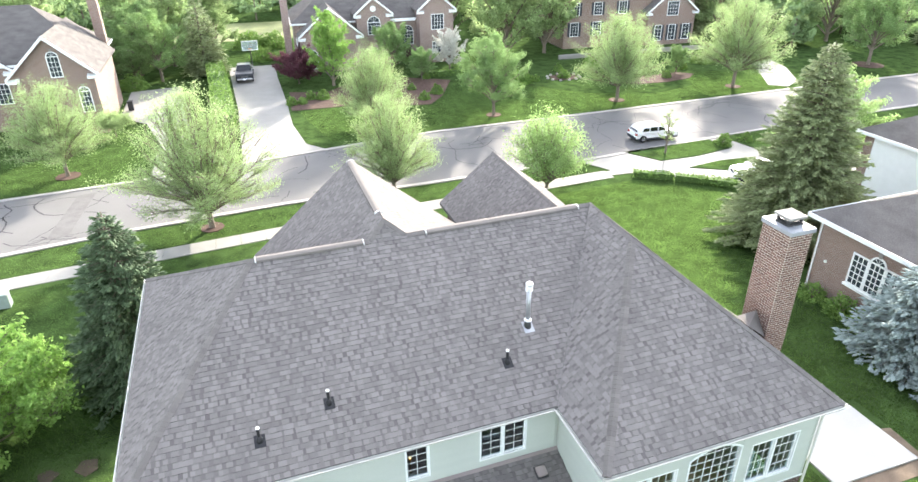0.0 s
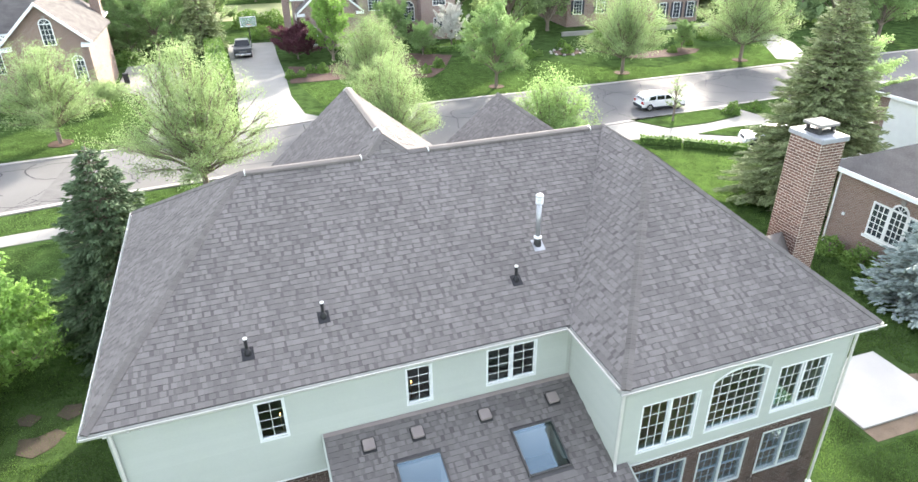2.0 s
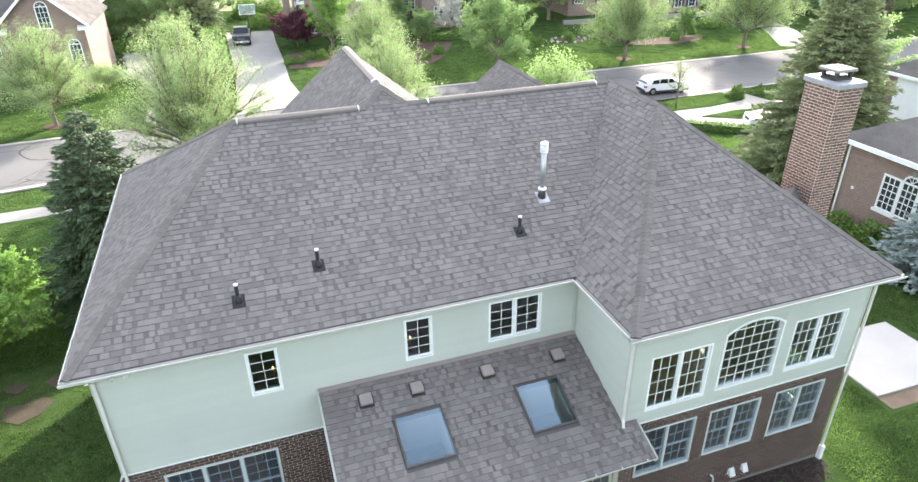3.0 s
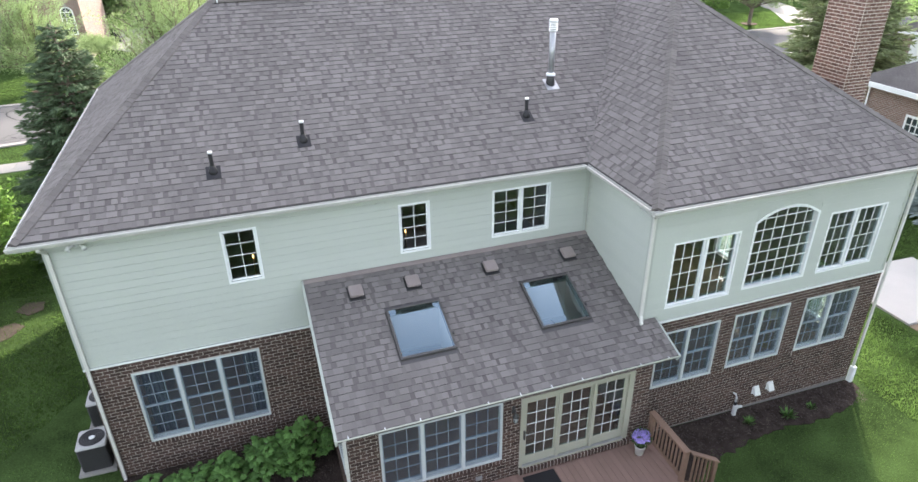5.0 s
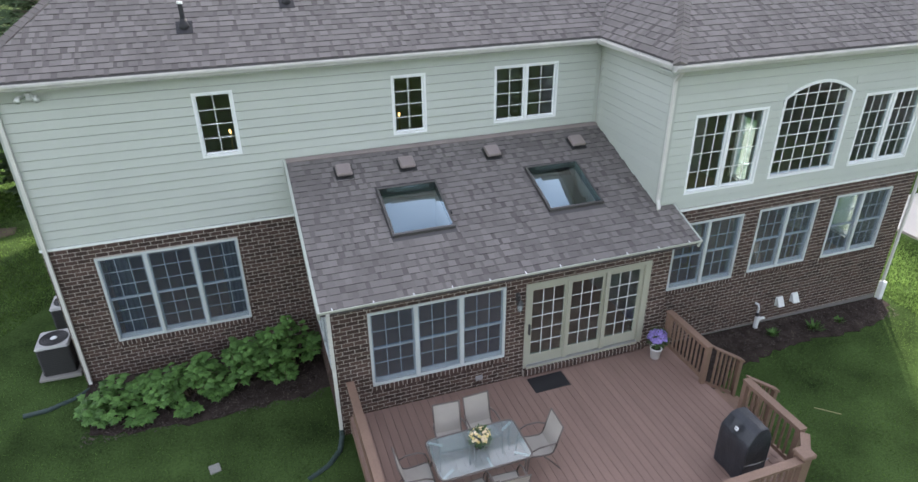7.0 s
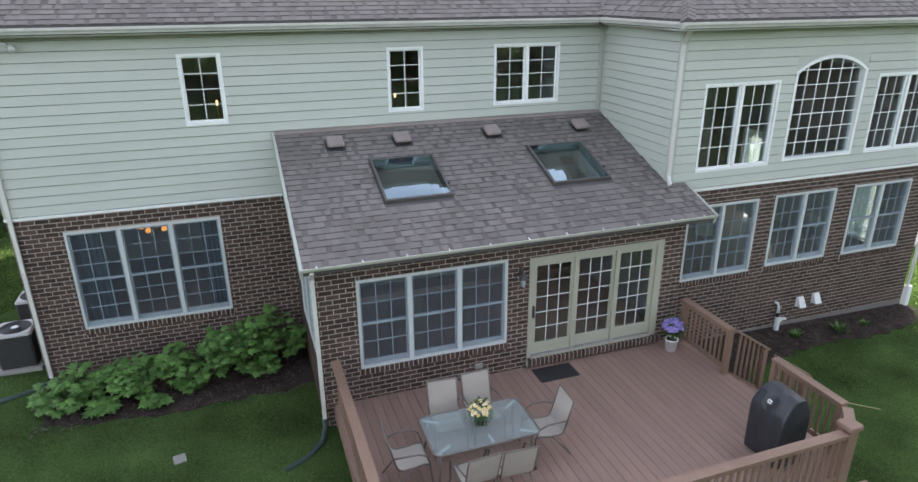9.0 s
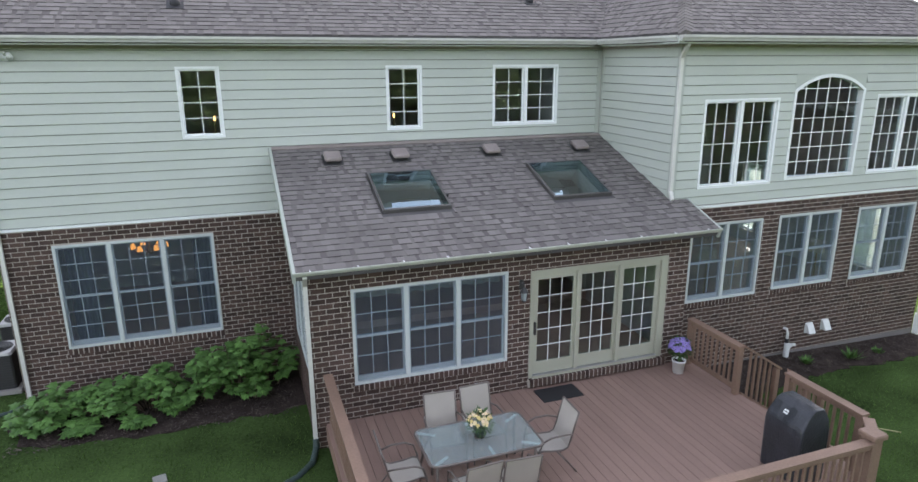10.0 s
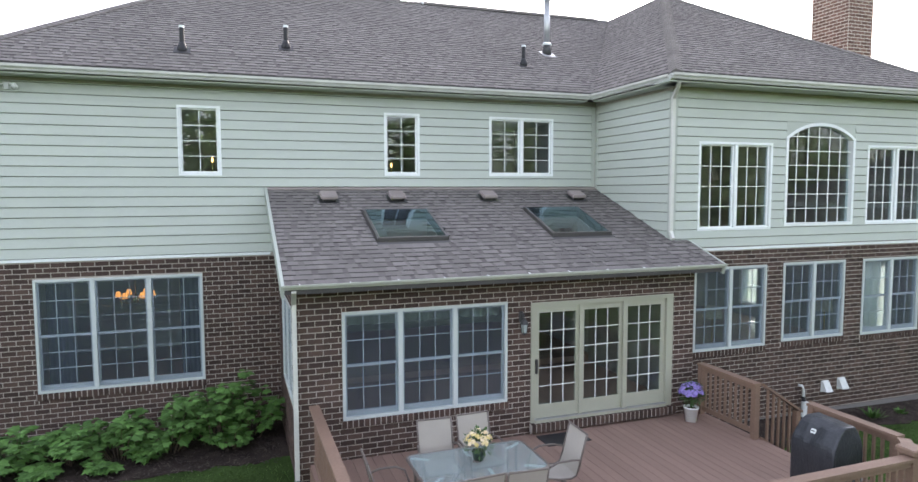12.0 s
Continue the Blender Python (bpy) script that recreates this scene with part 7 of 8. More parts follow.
# brown earth patches, coloured dark to paint in dappled tree shade
SOIL_DAPPLE = mat("soil_with_tree_dapple", (0.050, 0.038, 0.026), rough=0.98, spread=0.4, scale=1.2, grain=20, bump=0.5, col2=(0.095, 0.074, 0.050))
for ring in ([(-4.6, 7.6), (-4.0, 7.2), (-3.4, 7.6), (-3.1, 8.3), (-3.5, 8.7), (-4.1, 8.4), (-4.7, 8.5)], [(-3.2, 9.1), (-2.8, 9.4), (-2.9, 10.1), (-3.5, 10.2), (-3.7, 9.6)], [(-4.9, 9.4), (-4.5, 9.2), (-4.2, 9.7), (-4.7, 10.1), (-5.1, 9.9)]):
    solid("bare_soil", drape(ring, 0.012, 1.5), SOIL_DAPPLE, "worn bare earth, painted darker for the dappled shade of the trees", "soil", "structure")


def clump(g, c, rx, ry, rz, n, size, rng):
    """Leaf sprays over a rounded, uneven body."""
    for _ in range(n):
        v = Vector((rng.gauss(0, 1), rng.gauss(0, 1), rng.gauss(0, 1))).normalized()
        k = 0.75 + 0.3 * noise.noise(v * 2.3 + Vector(c) * 0.7) + rng.uniform(-0.06, 0.1)
        leaf_card(g, (c[0] + v.x * rx * k, c[1] + v.y * ry * k, c[2] + abs(v.z) * rz * k if v.z > -0.2 else c[2]), size * rng.uniform(0.6, 1.3), rng)


def shrub_thing(seed, r, h, n, size, material, label, group):
    rng = random.Random(seed)
    t = thing("shrub", (0, 0, 0), label, "shrub", group)
    w = Geo()
    for k in range(7):
        a = k * 0.9
        w.tube([(0, 0, 0), (math.cos(a) * r * 0.4, math.sin(a) * r * 0.4, h * 0.5), (math.cos(a) * r * 0.65, math.sin(a) * r * 0.65, h * 0.8)], [0.03, 0.02, 0.01], 4)
    part("stem", w, BARK, t, kind="stuff")
    g = Geo()
    clump(g, (0, 0, 0.02), r, r, h, n, size, rng)
    clump(g, (0, 0, 0.02), r * 0.75, r * 0.75, h * 0.8, n // 2, size, rng)
    part("foliage", g, material, t, kind="stuff")
    return t


box_shrub = shrub_thing(31, 0.85, 1.15, 620, 0.20, HEDGE, "clipped round green shrub", "round garden shrubs")
spots = [(11.4, 68.1), (12.68, 68.13), (14.03, 69.92), (15.51, 69.45), (24.68, 66.98), (27.24, 69.66), (27.5, 64.49), (29.78, 66.6), (23.06, 73.02), (30.82, 74.78), (35.85, 75.82), (22.2, 80.29), (32.24, 83.59), (44.6, 67.89), (50.12, 71.87), (48.88, 67.94), (62.25, 62.64), (67.61, 66.12), (-9.56, 68.06), (50.79, 36.75), (53.65, 36.95), (37.01, 80.85), (38.87, 82.65)]
stand(box_shrub, *spots[0], 0, 1.0, copy=False)
for i, (x, y) in enumerate(spots[1:]):
    stand(box_shrub, x, y, i * 47, (0.8, 1.0, 1.15, 0.9)[i % 4])
wide = shrub_thing(32, 2.3, 2.3, 1500, 0.30, HEDGE, "broad dense green bush", "broad bushes")
stand(wide, 10.1, 96.42, 0, 1.0, copy=False)
for x, y, s in ((8.77, 106.95, 1.4), (12.71, 106.63, 1.3), (42.35, 68.02, 0.9), (-8.0, 84.2, 0.95), (72.93, 68.63, 0.9), (57.09, 73.35, 0.9)):
    stand(wide, x, y, x * 11, s)
dark_bush = shrub_thing(33, 0.95, 1.2, 900, 0.16, HEDGE, "dark green bush against the brick wall", "bushes by the neighbouring wall")
stand(dark_bush, 35.0, 10.05, 0, 0.95, copy=False)
for x, y, s in ((35.0, 8.15, 1.1), (35.0, 6.3, 1.2), (34.9, 4.5, 1.1), (35.4, 13.8, 0.8), (36.3, 18.5, 0.9)):
    stand(dark_bush, x, y, x * 40 + y * 31, s)


def hedge(points, w, h, seed, size, label):
    rng = random.Random(seed)
    p0 = points[0]
    t = thing("hedge", (p0[0], p0[1], ground_z(*p0)), label, "hedge")
    body, lf = Geo(), Geo()
    for (a, b), (c, d) in zip(points, points[1:]):
        dv = Vector((c - a, d - b, 0))
        L = dv.length
        dv.normalize()
        s = Vector((-dv.y, dv.x, 0))
        z0 = min(ground_z(a, b), ground_z(c, d)) - 0.1
        fr = (Vector((a, b, z0)), dv, s, Vector((0, 0, 1)))
        body.fr = fr
        body.box(0.1, L - 0.1, -w * 0.38, w * 0.38, 0, h * 0.9)
        for _ in range(int(L * (w + 2 * h) * 26 * (0.25 / size) ** 2)):
            u, k = rng.uniform(0, L), rng.uniform(-1, 1) * (w / 2 + h)
            if abs(k) < w / 2:
                v, n = k, h
            else:
                v, n = math.copysign(w / 2, k), h - (abs(k) - w / 2)
            q = fr[0] + dv * u + s * v + Vector((0, 0, n)) + Vector((rng.gauss(0, 1), rng.gauss(0, 1), rng.gauss(0, 1))) * 0.05
            leaf_card(lf, q, size * rng.uniform(0.6, 1.3), rng)
    part("inner_branch", body, mat("hedge_inside", (0.08, 0.14, 0.035), rough=0.95), t, kind="stuff")
    part("foliage", lf, HEDGE, t, kind="stuff")


hedge([(3.25, 59.32), (3.22, 71.73), (2.9, 83.64), (2.47, 95.54)], 2.3, 2.1, 41, 0.34, "tall clipped green hedge along a driveway")
hedge([(37.63, 32.89), (40.68, 30.87), (44.67, 27.39)], 0.8, 0.7, 42, 0.20, "low clipped hedge between lawn and drive")
hedge([(20.82, 74.13), (25.64, 74.81)], 0.8, 0.8, 43, 0.24, "low clipped hedge in a garden bed")
hedge([(30.42, 75.97), (36.14, 74.84)], 0.9, 0.9, 44, 0.24, "low clipped hedge before a porch")

# woods that close the view
rw = random.Random(55)
g, gw = Geo(), Geo()
for _ in range(420):
    x, y = rw.uniform(-90, 230), rw.uniform(108, 165)
    if rw.random() < 0.35:
        x, y = rw.uniform(92, 240), rw.uniform(72, 112)
    if -60 < x < 42 and y < 132:
        continue
    h = rw.uniform(9, 18)
    r = rw.uniform(2.6, 4.6)
    clump(g, (x, y, -2.4 + h * 0.15), r, r, h * 0.85, 210, 1.5, rw)
    gw.tube([(x, y, -2.6), (x, y, -2.4 + h * 0.5)], [0.22, 0.12], 5)
for _ in range(70):
    x, y = rw.uniform(-70, -22), rw.uniform(70, 125)
    h, r = rw.uniform(8, 14), rw.uniform(2.4, 4.2)
    clump(g, (x, y, -2.4 + h * 0.25), r, r, h * 0.8, 150, 1.1, rw)
for _ in range(150):
    x, y = rw.uniform(-70, 80), rw.uniform(-60, -36)
    h, r = rw.uniform(10, 19), rw.uniform(2.6, 4.6)
    clump(g, (x, y, -0.4 + h * 0.2), r, r, h * 0.8, 430, 0.62, rw)
    clump(g, (x, y, -0.4 + h * 0.2), r * 0.7, r * 0.7, h * 0.7, 160, 0.7, rw)
    gw.tube([(x, y, -0.7), (x, y, h * 0.5)], [0.22, 0.12], 5)
solid("woods", g, WOODS, "mixed green woodland closing the distance", "woods", "stuff")
solid("woodland_trunks", gw, BARK, "grey-brown trunks of the distant woodland", "tree trunks", "stuff")
solid("meadow", drape([(-30, 118), (36, 112), (40, 132), (-40, 140)], 0.05, 20), mat("dry_meadow", (0.20, 0.22, 0.09), rough=0.98, spread=0.35, scale=0.3, grain=5, bump=0.5), "pale unmown meadow behind the gardens", "meadow", "structure")

# ---------------------------------------------------------------- grass
def inside(x, y, ring):
    hit_ = False
    for (a, b), (c, d) in zip(ring, ring[1:] + ring[:1]):
        if (b > y) != (d > y) and x < a + (c - a) * (y - b) / (d - b):
            hit_ = not hit_
    return hit_


BLADE = leaf_mat("grass_blade", (0.085, 0.155, 0.042), (0.180, 0.30, 0.080), 0.8, 0.6, 0.62, 0.9, 0.25)
rg = random.Random(78)
g = Geo()
lawns = [([(20.8, -9), (30, -9), (30, 9), (20.8, 9)], 560, 0.05), ([(-12, -3), (-5, -3), (-0.5, 4), (0, 13), (-12, 13)], 300, 0.06), ([(20.8, -9), (36, -9), (36, 14), (46, 18), (46.3, 27.2), (37.64, 32.02), (20.35, 31)], 420, 0.095), ([(-34, -3), (-5, -3), (-0.5, 4), (0.2, 13), (-0.28, 31.03), (-34, 27)], 260, 0.09),
         ([(0.5, 14), (36, 14), (34.78, 32.58), (6.04, 31.47), (0.02, 31.02)], 60, 0.09), ([(-34.89, 29.67), (-11.69, 32.33), (6.01, 33.76), (33.8, 35.04), (32.81, 37.5), (7.17, 37.4), (-5.29, 36.48), (-12.74, 35.39), (-34.92, 33.33)], 190, 0.085),
         ([(40.6, 38.4), (42.4, 35.3), (46.5, 35.2), (50.5, 35.9), (50.2, 38.4)], 220, 0.08), ([(44.51, 32.89), (47.05, 31.28), (49.9, 31.7), (51.0, 32.6), (47.49, 33.0)], 220, 0.08), ([(51.5, 38.74), (52.93, 35.82), (57.18, 34.36), (58.95, 38.69)], 120, 0.11),
         ([(13.74, 51.92), (32.04, 52.0), (43.94, 51.9), (74.05, 52.1), (78.36, 61.78), (64.93, 64.38), (63.22, 57.86), (55.96, 55.94), (47.6, 59.59), (43.8, 64.58), (34.29, 71.86), (27.73, 61.55), (18.01, 64.5), (11.73, 64.83)], 130, 0.10), ([(-33.05, 47.74), (-14.92, 47.98), (-4.3, 48.78), (-4.19, 58.18), (-6.9, 66.31), (-33.22, 66.97)], 130, 0.10)]
for ring, dense, size in lawns:
    x0, x1 = min(p[0] for p in ring), max(p[0] for p in ring)
    y0, y1 = min(p[1] for p in ring), max(p[1] for p in ring)
    for _ in range(int((x1 - x0) * (y1 - y0) * dense)):
        x, y = rg.uniform(x0, x1), rg.uniform(y0, y1)
        if not inside(x, y, ring) or (24.5 < x < 29.6 and -2.1 < y < 2.3) or (-5.2 < x < -2.2 and 6.8 < y < 10.8 and rg.random() < 0.8):
            continue
        z, h, a = ground_z(x, y) + (0.1 if 43 < x and 32 < y < 41 else 0.0), size * rg.uniform(0.35, 0.8), rg.uniform(0, 6.28)
        c, s = math.cos(a) * size * 0.24, math.sin(a) * size * 0.24
        tx, ty = rg.uniform(-0.5, 0.5) * size, rg.uniform(-0.5, 0.5) * size
        k = len(g.p)
        g.p += [(x - c, y - s, z - 0.01), (x + c, y + s, z - 0.01), (x + tx, y + ty, z + h)]
        g.f.append((k, k + 1, k + 2))
solid("grass_tufts", g, BLADE, "upright blades of mown lawn grass", "grass", "stuff")

# grass blades near the house
rg = random.Random(77)
g = Geo()
for _ in range(52000):
    x, y = rg.uniform(-4.5, 23.5), rg.uniform(-9.0, 1.2)
    if (0.6 < x < 5.8 and y > -2.15) or (5.7 < x < 13.1 and y > -8.0) or (x >= 13.1 and y > -4.6 and x < 14.2) or (14.2 <= x < 20.5 and y > -3.8) or (0.72 < x < 20.5 and y > 0) or (-0.4 < x < 0.72 and y > 0.2):
        continue
    z, h, a = ground_z(x, y), rg.uniform(0.025, 0.06), rg.uniform(0, 6.28)
    c, s = math.cos(a) * 0.006, math.sin(a) * 0.006
    tx, ty = rg.uniform(-0.03, 0.03), rg.uniform(-0.03, 0.03)
    k = len(g.p)
    g.p += [(x - c, y - s, z), (x + c, y + s, z), (x + tx, y + ty, z + h)]
    g.f.append((k, k + 1, k + 2))
solid("grass_blades", g, BLADE, "short blades of mown grass", "grass", "stuff")

# ---------------------------------------------------------------- other houses of the street
BRICK_FAR = brick_tex_mat("far_red_brick", (0.160, 0.097, 0.077), (0.235, 0.150, 0.120), (0.34, 0.30, 0.26))
BRICK_PINK = brick_tex_mat("far_pink_brick", (0.21, 0.138, 0.118), (0.29, 0.202, 0.175), (0.36, 0.32, 0.285))
ROOF_FAR = mat("far_grey_shingle", (0.128, 0.119, 0.113), rough=1.0, spec=0.05, spread=0.3, scale=0.8, grain=12, bump=0.4, stretch=(1, 1, 3))
DARK_GLASS = mat("dark_window_glass", (0.04, 0.05, 0.06), rough=0.08, spread=0.1, bump=0.0, spec=0.8)
SHUTTER = mat("dark_shutter", (0.03, 0.035, 0.045), rough=0.6)


def far_window(fr, u0, u1, v0, v1, cols, rows, parent, arch=False, shutters=False):
    """A white framed window on a far wall, with its panes and bars."""
    g, bars = Geo(fr), Geo(fr)
    bar_ring(g, u0 - 0.10, u1 + 0.10, v0 - 0.10, v1 + 0.10, 0.10, 0.0, 0.05)
    um_, r = (u0 + u1) / 2, (u1 - u0) / 2
    fan = [(um_ + (r + 0.10) * math.cos(k * math.pi / 10), v1 + (r + 0.10) * math.sin(k * math.pi / 10)) for k in range(11)]
    fan_in = [(um_ + r * math.cos(k * math.pi / 10), v1 + r * math.sin(k * math.pi / 10)) for k in range(11)]
    if arch:
        for k in range(10):
            q = [fan_in[k], fan[k], fan[k + 1], fan_in[k + 1]]
            g.hexa([g.at(a, b, 0.0) for a, b in q], [g.at(a, b, 0.05) for a, b in q])
        for k in (3, 5, 7):
            a = k * math.pi / 10
            bars.tube([g.at(um_, v1 + 0.1, 0.035), g.at(um_ + r * math.cos(a), v1 + r * math.sin(a), 0.035)], 0.02, 4)
    grid_bars(bars, u0, u1, v0, v1, cols, rows, 0.04, 0.022, 0.045)
    w = part("window", g, WHITE, parent, "white window with glazing bars")
    part("muntin_grid", bars, WHITE, w)
    if arch:
        k = Geo(fr)
        a, b = v1 + r + 0.06, v1 + r + 0.36
        part("keystone", k.hexa([k.at(um_ - 0.09, a, 0.0), k.at(um_ + 0.09, a, 0.0), k.at(um_ + 0.14, b, 0.0), k.at(um_ - 0.14, b, 0.0)], [k.at(um_ - 0.09, a, 0.07), k.at(um_ + 0.09, a, 0.07), k.at(um_ + 0.14, b, 0.07), k.at(um_ - 0.14, b, 0.07)]), CONCRETE, w, "pale stone keystone")
    p = Geo(fr)
    p.box(u0, u1, v0, v1, 0.001, 0.02)
    if arch:
        p.hexa([p.at(a, b, 0.001) for a, b in fan_in], [p.at(a, b, 0.02) for a, b in fan_in])
    part("pane", p, DARK_GLASS, w)
    if shutters:
        for s in (u0 - 0.55, u1 + 0.12):
            part("shutter", Geo(fr).box(s, s + 0.42, v0 - 0.05, v1 + 0.05, 0.0, 0.04), SHUTTER, w)
    return w


def gable_block(h, cx, half, y0, y1, low, eave, apex, wall_material, over=0.45):
    """A gabled block with its ridge along y: walls, roof slabs and white rake boards."""
    ring = [(cx - half, low), (cx + half, low), (cx + half, eave), (cx, apex), (cx - half, eave)]
    g = Geo()
    g.hexa([(x, y0, z) for x, z in ring], [(x, y1, z) for x, z in ring])
    part("wall", g, wall_material, h)
    sl = (apex - eave) / half
    for s in (-1, 1):
        q = [(cx + s * (half + over), eave - over * sl), (cx, apex), (cx, apex + 0.22), (cx + s * (half + over), eave - over * sl + 0.22)]
        part("roof", Geo().hexa([(x, y0 - over, z) for x, z in q], [(x, y1, z) for x, z in q]), ROOF_FAR, h, "grey shingle roof")
        q = [(cx + s * (half + over), eave - over * sl - 0.10), (cx, apex - 0.10), (cx, apex + 0.24), (cx + s * (half + over), eave - over * sl + 0.24)]
        part("rake_board", Geo().hexa([(x, y0 - over - 0.08, z) for x, z in q], [(x, y0 - over, z) for x, z in q]), WHITE, h, "white rake board")
        x = cx + s * (half + over)
        g = Geo().hexa([(x, y0 - over, eave - over * sl - 0.30), (x - s * 1.15, y0 - over, eave - over * sl - 0.30), (x - s * 1.15, y0, eave - over * sl - 0.30), (x, y0, eave - over * sl - 0.30)],
                       [(x, y0 - over, eave - over * sl + 0.02), (x - s * 1.15, y0 - over, eave - over * sl - 0.02), (x - s * 1.15, y0, eave - over * sl + 0.16), (x, y0, eave - over * sl + 0.02)])
        part("cornice_return", g, WHITE, h, "short white cornice return")


def hip_block(h, x0, x1, y0, y1, low, eave, slope, wall_material, over=0.5):
    """A block under a hipped roof."""
    part("wall", Geo().box(x0, x1, y0, y1, low, eave), wall_material, h)
    a, b, c, d = x0 - over, x1 + over, y0 - over, y1 + over
    run = min(b - a, d - c) / 2
    top = eave + run * slope
    ends = [((a + b) / 2, c + run, top), ((a + b) / 2, d - run, top)] if d - c > b - a else [(a + run, (c + d) / 2, top), (b - run, (c + d) / 2, top)]
    p = [(a, c, eave), (b, c, eave), (b, d, eave), (a, d, eave)]
    faces = ([p[0], p[1], ends[0]], [p[1], p[2], ends[1], ends[0]], [p[2], p[3], ends[1]], [p[3], p[0], ends[0], ends[1]]) if d - c > b - a else ([p[0], p[1], ends[1], ends[0]], [p[1], p[2], ends[1]], [p[2], p[3], ends[0], ends[1]], [p[3], p[0], ends[0]])
    for f in faces:
        part("roof", Geo().hexa([(x, y, z - 0.15) for x, y, z in f], f), ROOF_FAR, h, "grey shingle roof")
    for q in ((a - 0.06, b + 0.06, c - 0.06, c), (a - 0.06, b + 0.06, d, d + 0.06), (a - 0.06, a, c, d), (b, b + 0.06, c, d)):
        part("fascia", Geo().box(*q, eave - 0.22, eave + 0.03), WHITE, h)


def settle(house_, x, y, turn, scale):
    """Sets a finished house on its plot."""
    house_.matrix_basis = pose(x, y, -2.4, 0, 0, turn) @ Matrix.Scale(scale, 4)


def front_frame(y): return plane_frame((0, y, 0), (1, 0, 0), (0, 0, 1))


# gabled brick house at the bend of the street
ha = thing("neighbour_house", (-12, 70, -2.4), "brown brick house with a steep white-trimmed gable", "house", "houses across the street")
gable_block(ha, -11.6, 3.75, 64.0, 77.0, -2.5, 4.6, 8.1, BRICK_FAR, 0.6)
gable_block(ha, -20.6, 4.0, 68.5, 78.0, -2.5, 4.4, 7.6, BRICK_FAR)
hip_block(ha, -28.0, -8.5, 68.9, 81.0, -2.5, 4.75, 0.82, BRICK_FAR)
part("chimney", Geo().box(-8.98, -7.95, 77.01, 78.3, -2.5, 13.0), BRICK_FAR, ha)
far_window(front_frame(63.99), -11.75, -10.75, 4.1, 6.1, 3, 4, ha, True)
far_window(front_frame(63.99), -9.65, -8.65, 0.2, 2.3, 3, 4, ha, True)
far_window(front_frame(68.49), -18.5, -17.3, 4.1 - 3.4, 2.8, 3, 4, ha)
far_window(front_frame(68.49), -20.9, -19.9, 3.6, 5.4, 3, 4, ha)
settle(ha, -12.99, 70.54, -0.66, 0.994)
# long brick house with three gables
hb = thing("neighbour_house", (27, 92, -2.4), "long pinkish brick house with three gables", "house", "houses across the street")
gable_block(hb, 20.7, 4.7, 86.0, 100.0, -2.5, 2.8, 6.8, BRICK_PINK, 0.25)
gable_block(hb, 27.66, 2.65, 88.0, 99.0, -2.5, 5.6, 7.75, BRICK_PINK)
gable_block(hb, 37.5, 2.75, 87.0, 99.0, -2.5, 5.9, 8.2, BRICK_PINK)
hip_block(hb, 15.6, 40.2, 90.0, 104.0, -2.5, 4.3, 0.72, BRICK_PINK)
part("chimney", Geo().box(13.9, 15.0, 93.0, 94.6, -2.5, 13.0), BRICK_PINK, hb)
part("side_wall", Geo().box(15.62, 15.68, 86.3, 89.9, -2.4, 2.3), WHITE, hb, "white sunlit siding")
far_window(front_frame(85.99), 19.4, 21.1, 1.9, 3.9, 4, 4, hb, True)
far_window(front_frame(85.99), 17.0, 18.4, -1.8, 0.2, 3, 4, hb, True)
far_window(front_frame(87.99), 26.75, 28.6, 2.4, 4.1, 4, 4, hb, True)
far_window(front_frame(86.99), 36.7, 38.6, 2.8, 5.0, 4, 4, hb)
far_window(front_frame(86.99), 36.8, 38.5, -1.4, 0.8, 4, 4, hb)
far_window(front_frame(89.99), 32.4, 34.2, 0.2, 2.2, 4, 4, hb, True)
g = Geo(front_frame(87.99))
g.lathe((27.66, 87.97, 6.2), [(0.02, -0.02), (0.02, 0.02)], 6)
ring = [(27.66 + 0.45 * math.cos(k * math.pi / 8), 6.2 + 0.45 * math.sin(k * math.pi / 8)) for k in range(16)]
g = Geo().hexa([(x, 87.98, z) for x, z in reversed(ring)], [(x, 87.92, z) for x, z in reversed(ring)])
part("round_vent", g, WHITE, hb, "round white gable vent")
part("door", Geo().box(32.7, 33.9, 89.93, 89.985, -2.3, -0.1), mat("dark_front_door", (0.08, 0.05, 0.04), rough=0.5), hb)
part("porch_roof", Geo().soft_box(30.8, 34.6, 89.3, 89.95, 3.9, 4.15, 0.05), WHITE, hb)
settle(hb, 25.82, 89.81, -3.92, 0.959)
# tall brick house further along
hc = thing("neighbour_house", (76, 92, -2.4), "red-brown brick house with dark shutters", "house", "houses across the street")
hip_block(hc, 61.6, 88.0, 90.0, 104.0, -2.5, 6.6, 0.7, BRICK_FAR)
gable_block(hc, 82.3, 4.9, 88.0, 100.0, -2.5, 3.7, 7.65, BRICK_FAR)
for x in (62.9, 67.4, 72.4):
    far_window(front_frame(89.99), x, x + 1.5, 3.4, 5.5, 3, 4, hc, False, True)
    far_window(front_frame(89.99), x, x + 1.5, -0.2, 2.1, 3, 4, hc, False, True)
for x in (79.1, 82.0, 84.9):
    far_window(front_frame(87.99), x, x + 1.3, -1.5, 1.15, 2, 4, hc, False, True)
far_window(front_frame(87.99), 81.3, 83.5, 2.9, 5.3, 4, 4, hc)
part("garden_wall", Geo().soft_box(57.5, 88.0, 82.0, 82.5, -2.5, -1.7, 0.05), CONCRETE, hc, "low pale retaining wall")
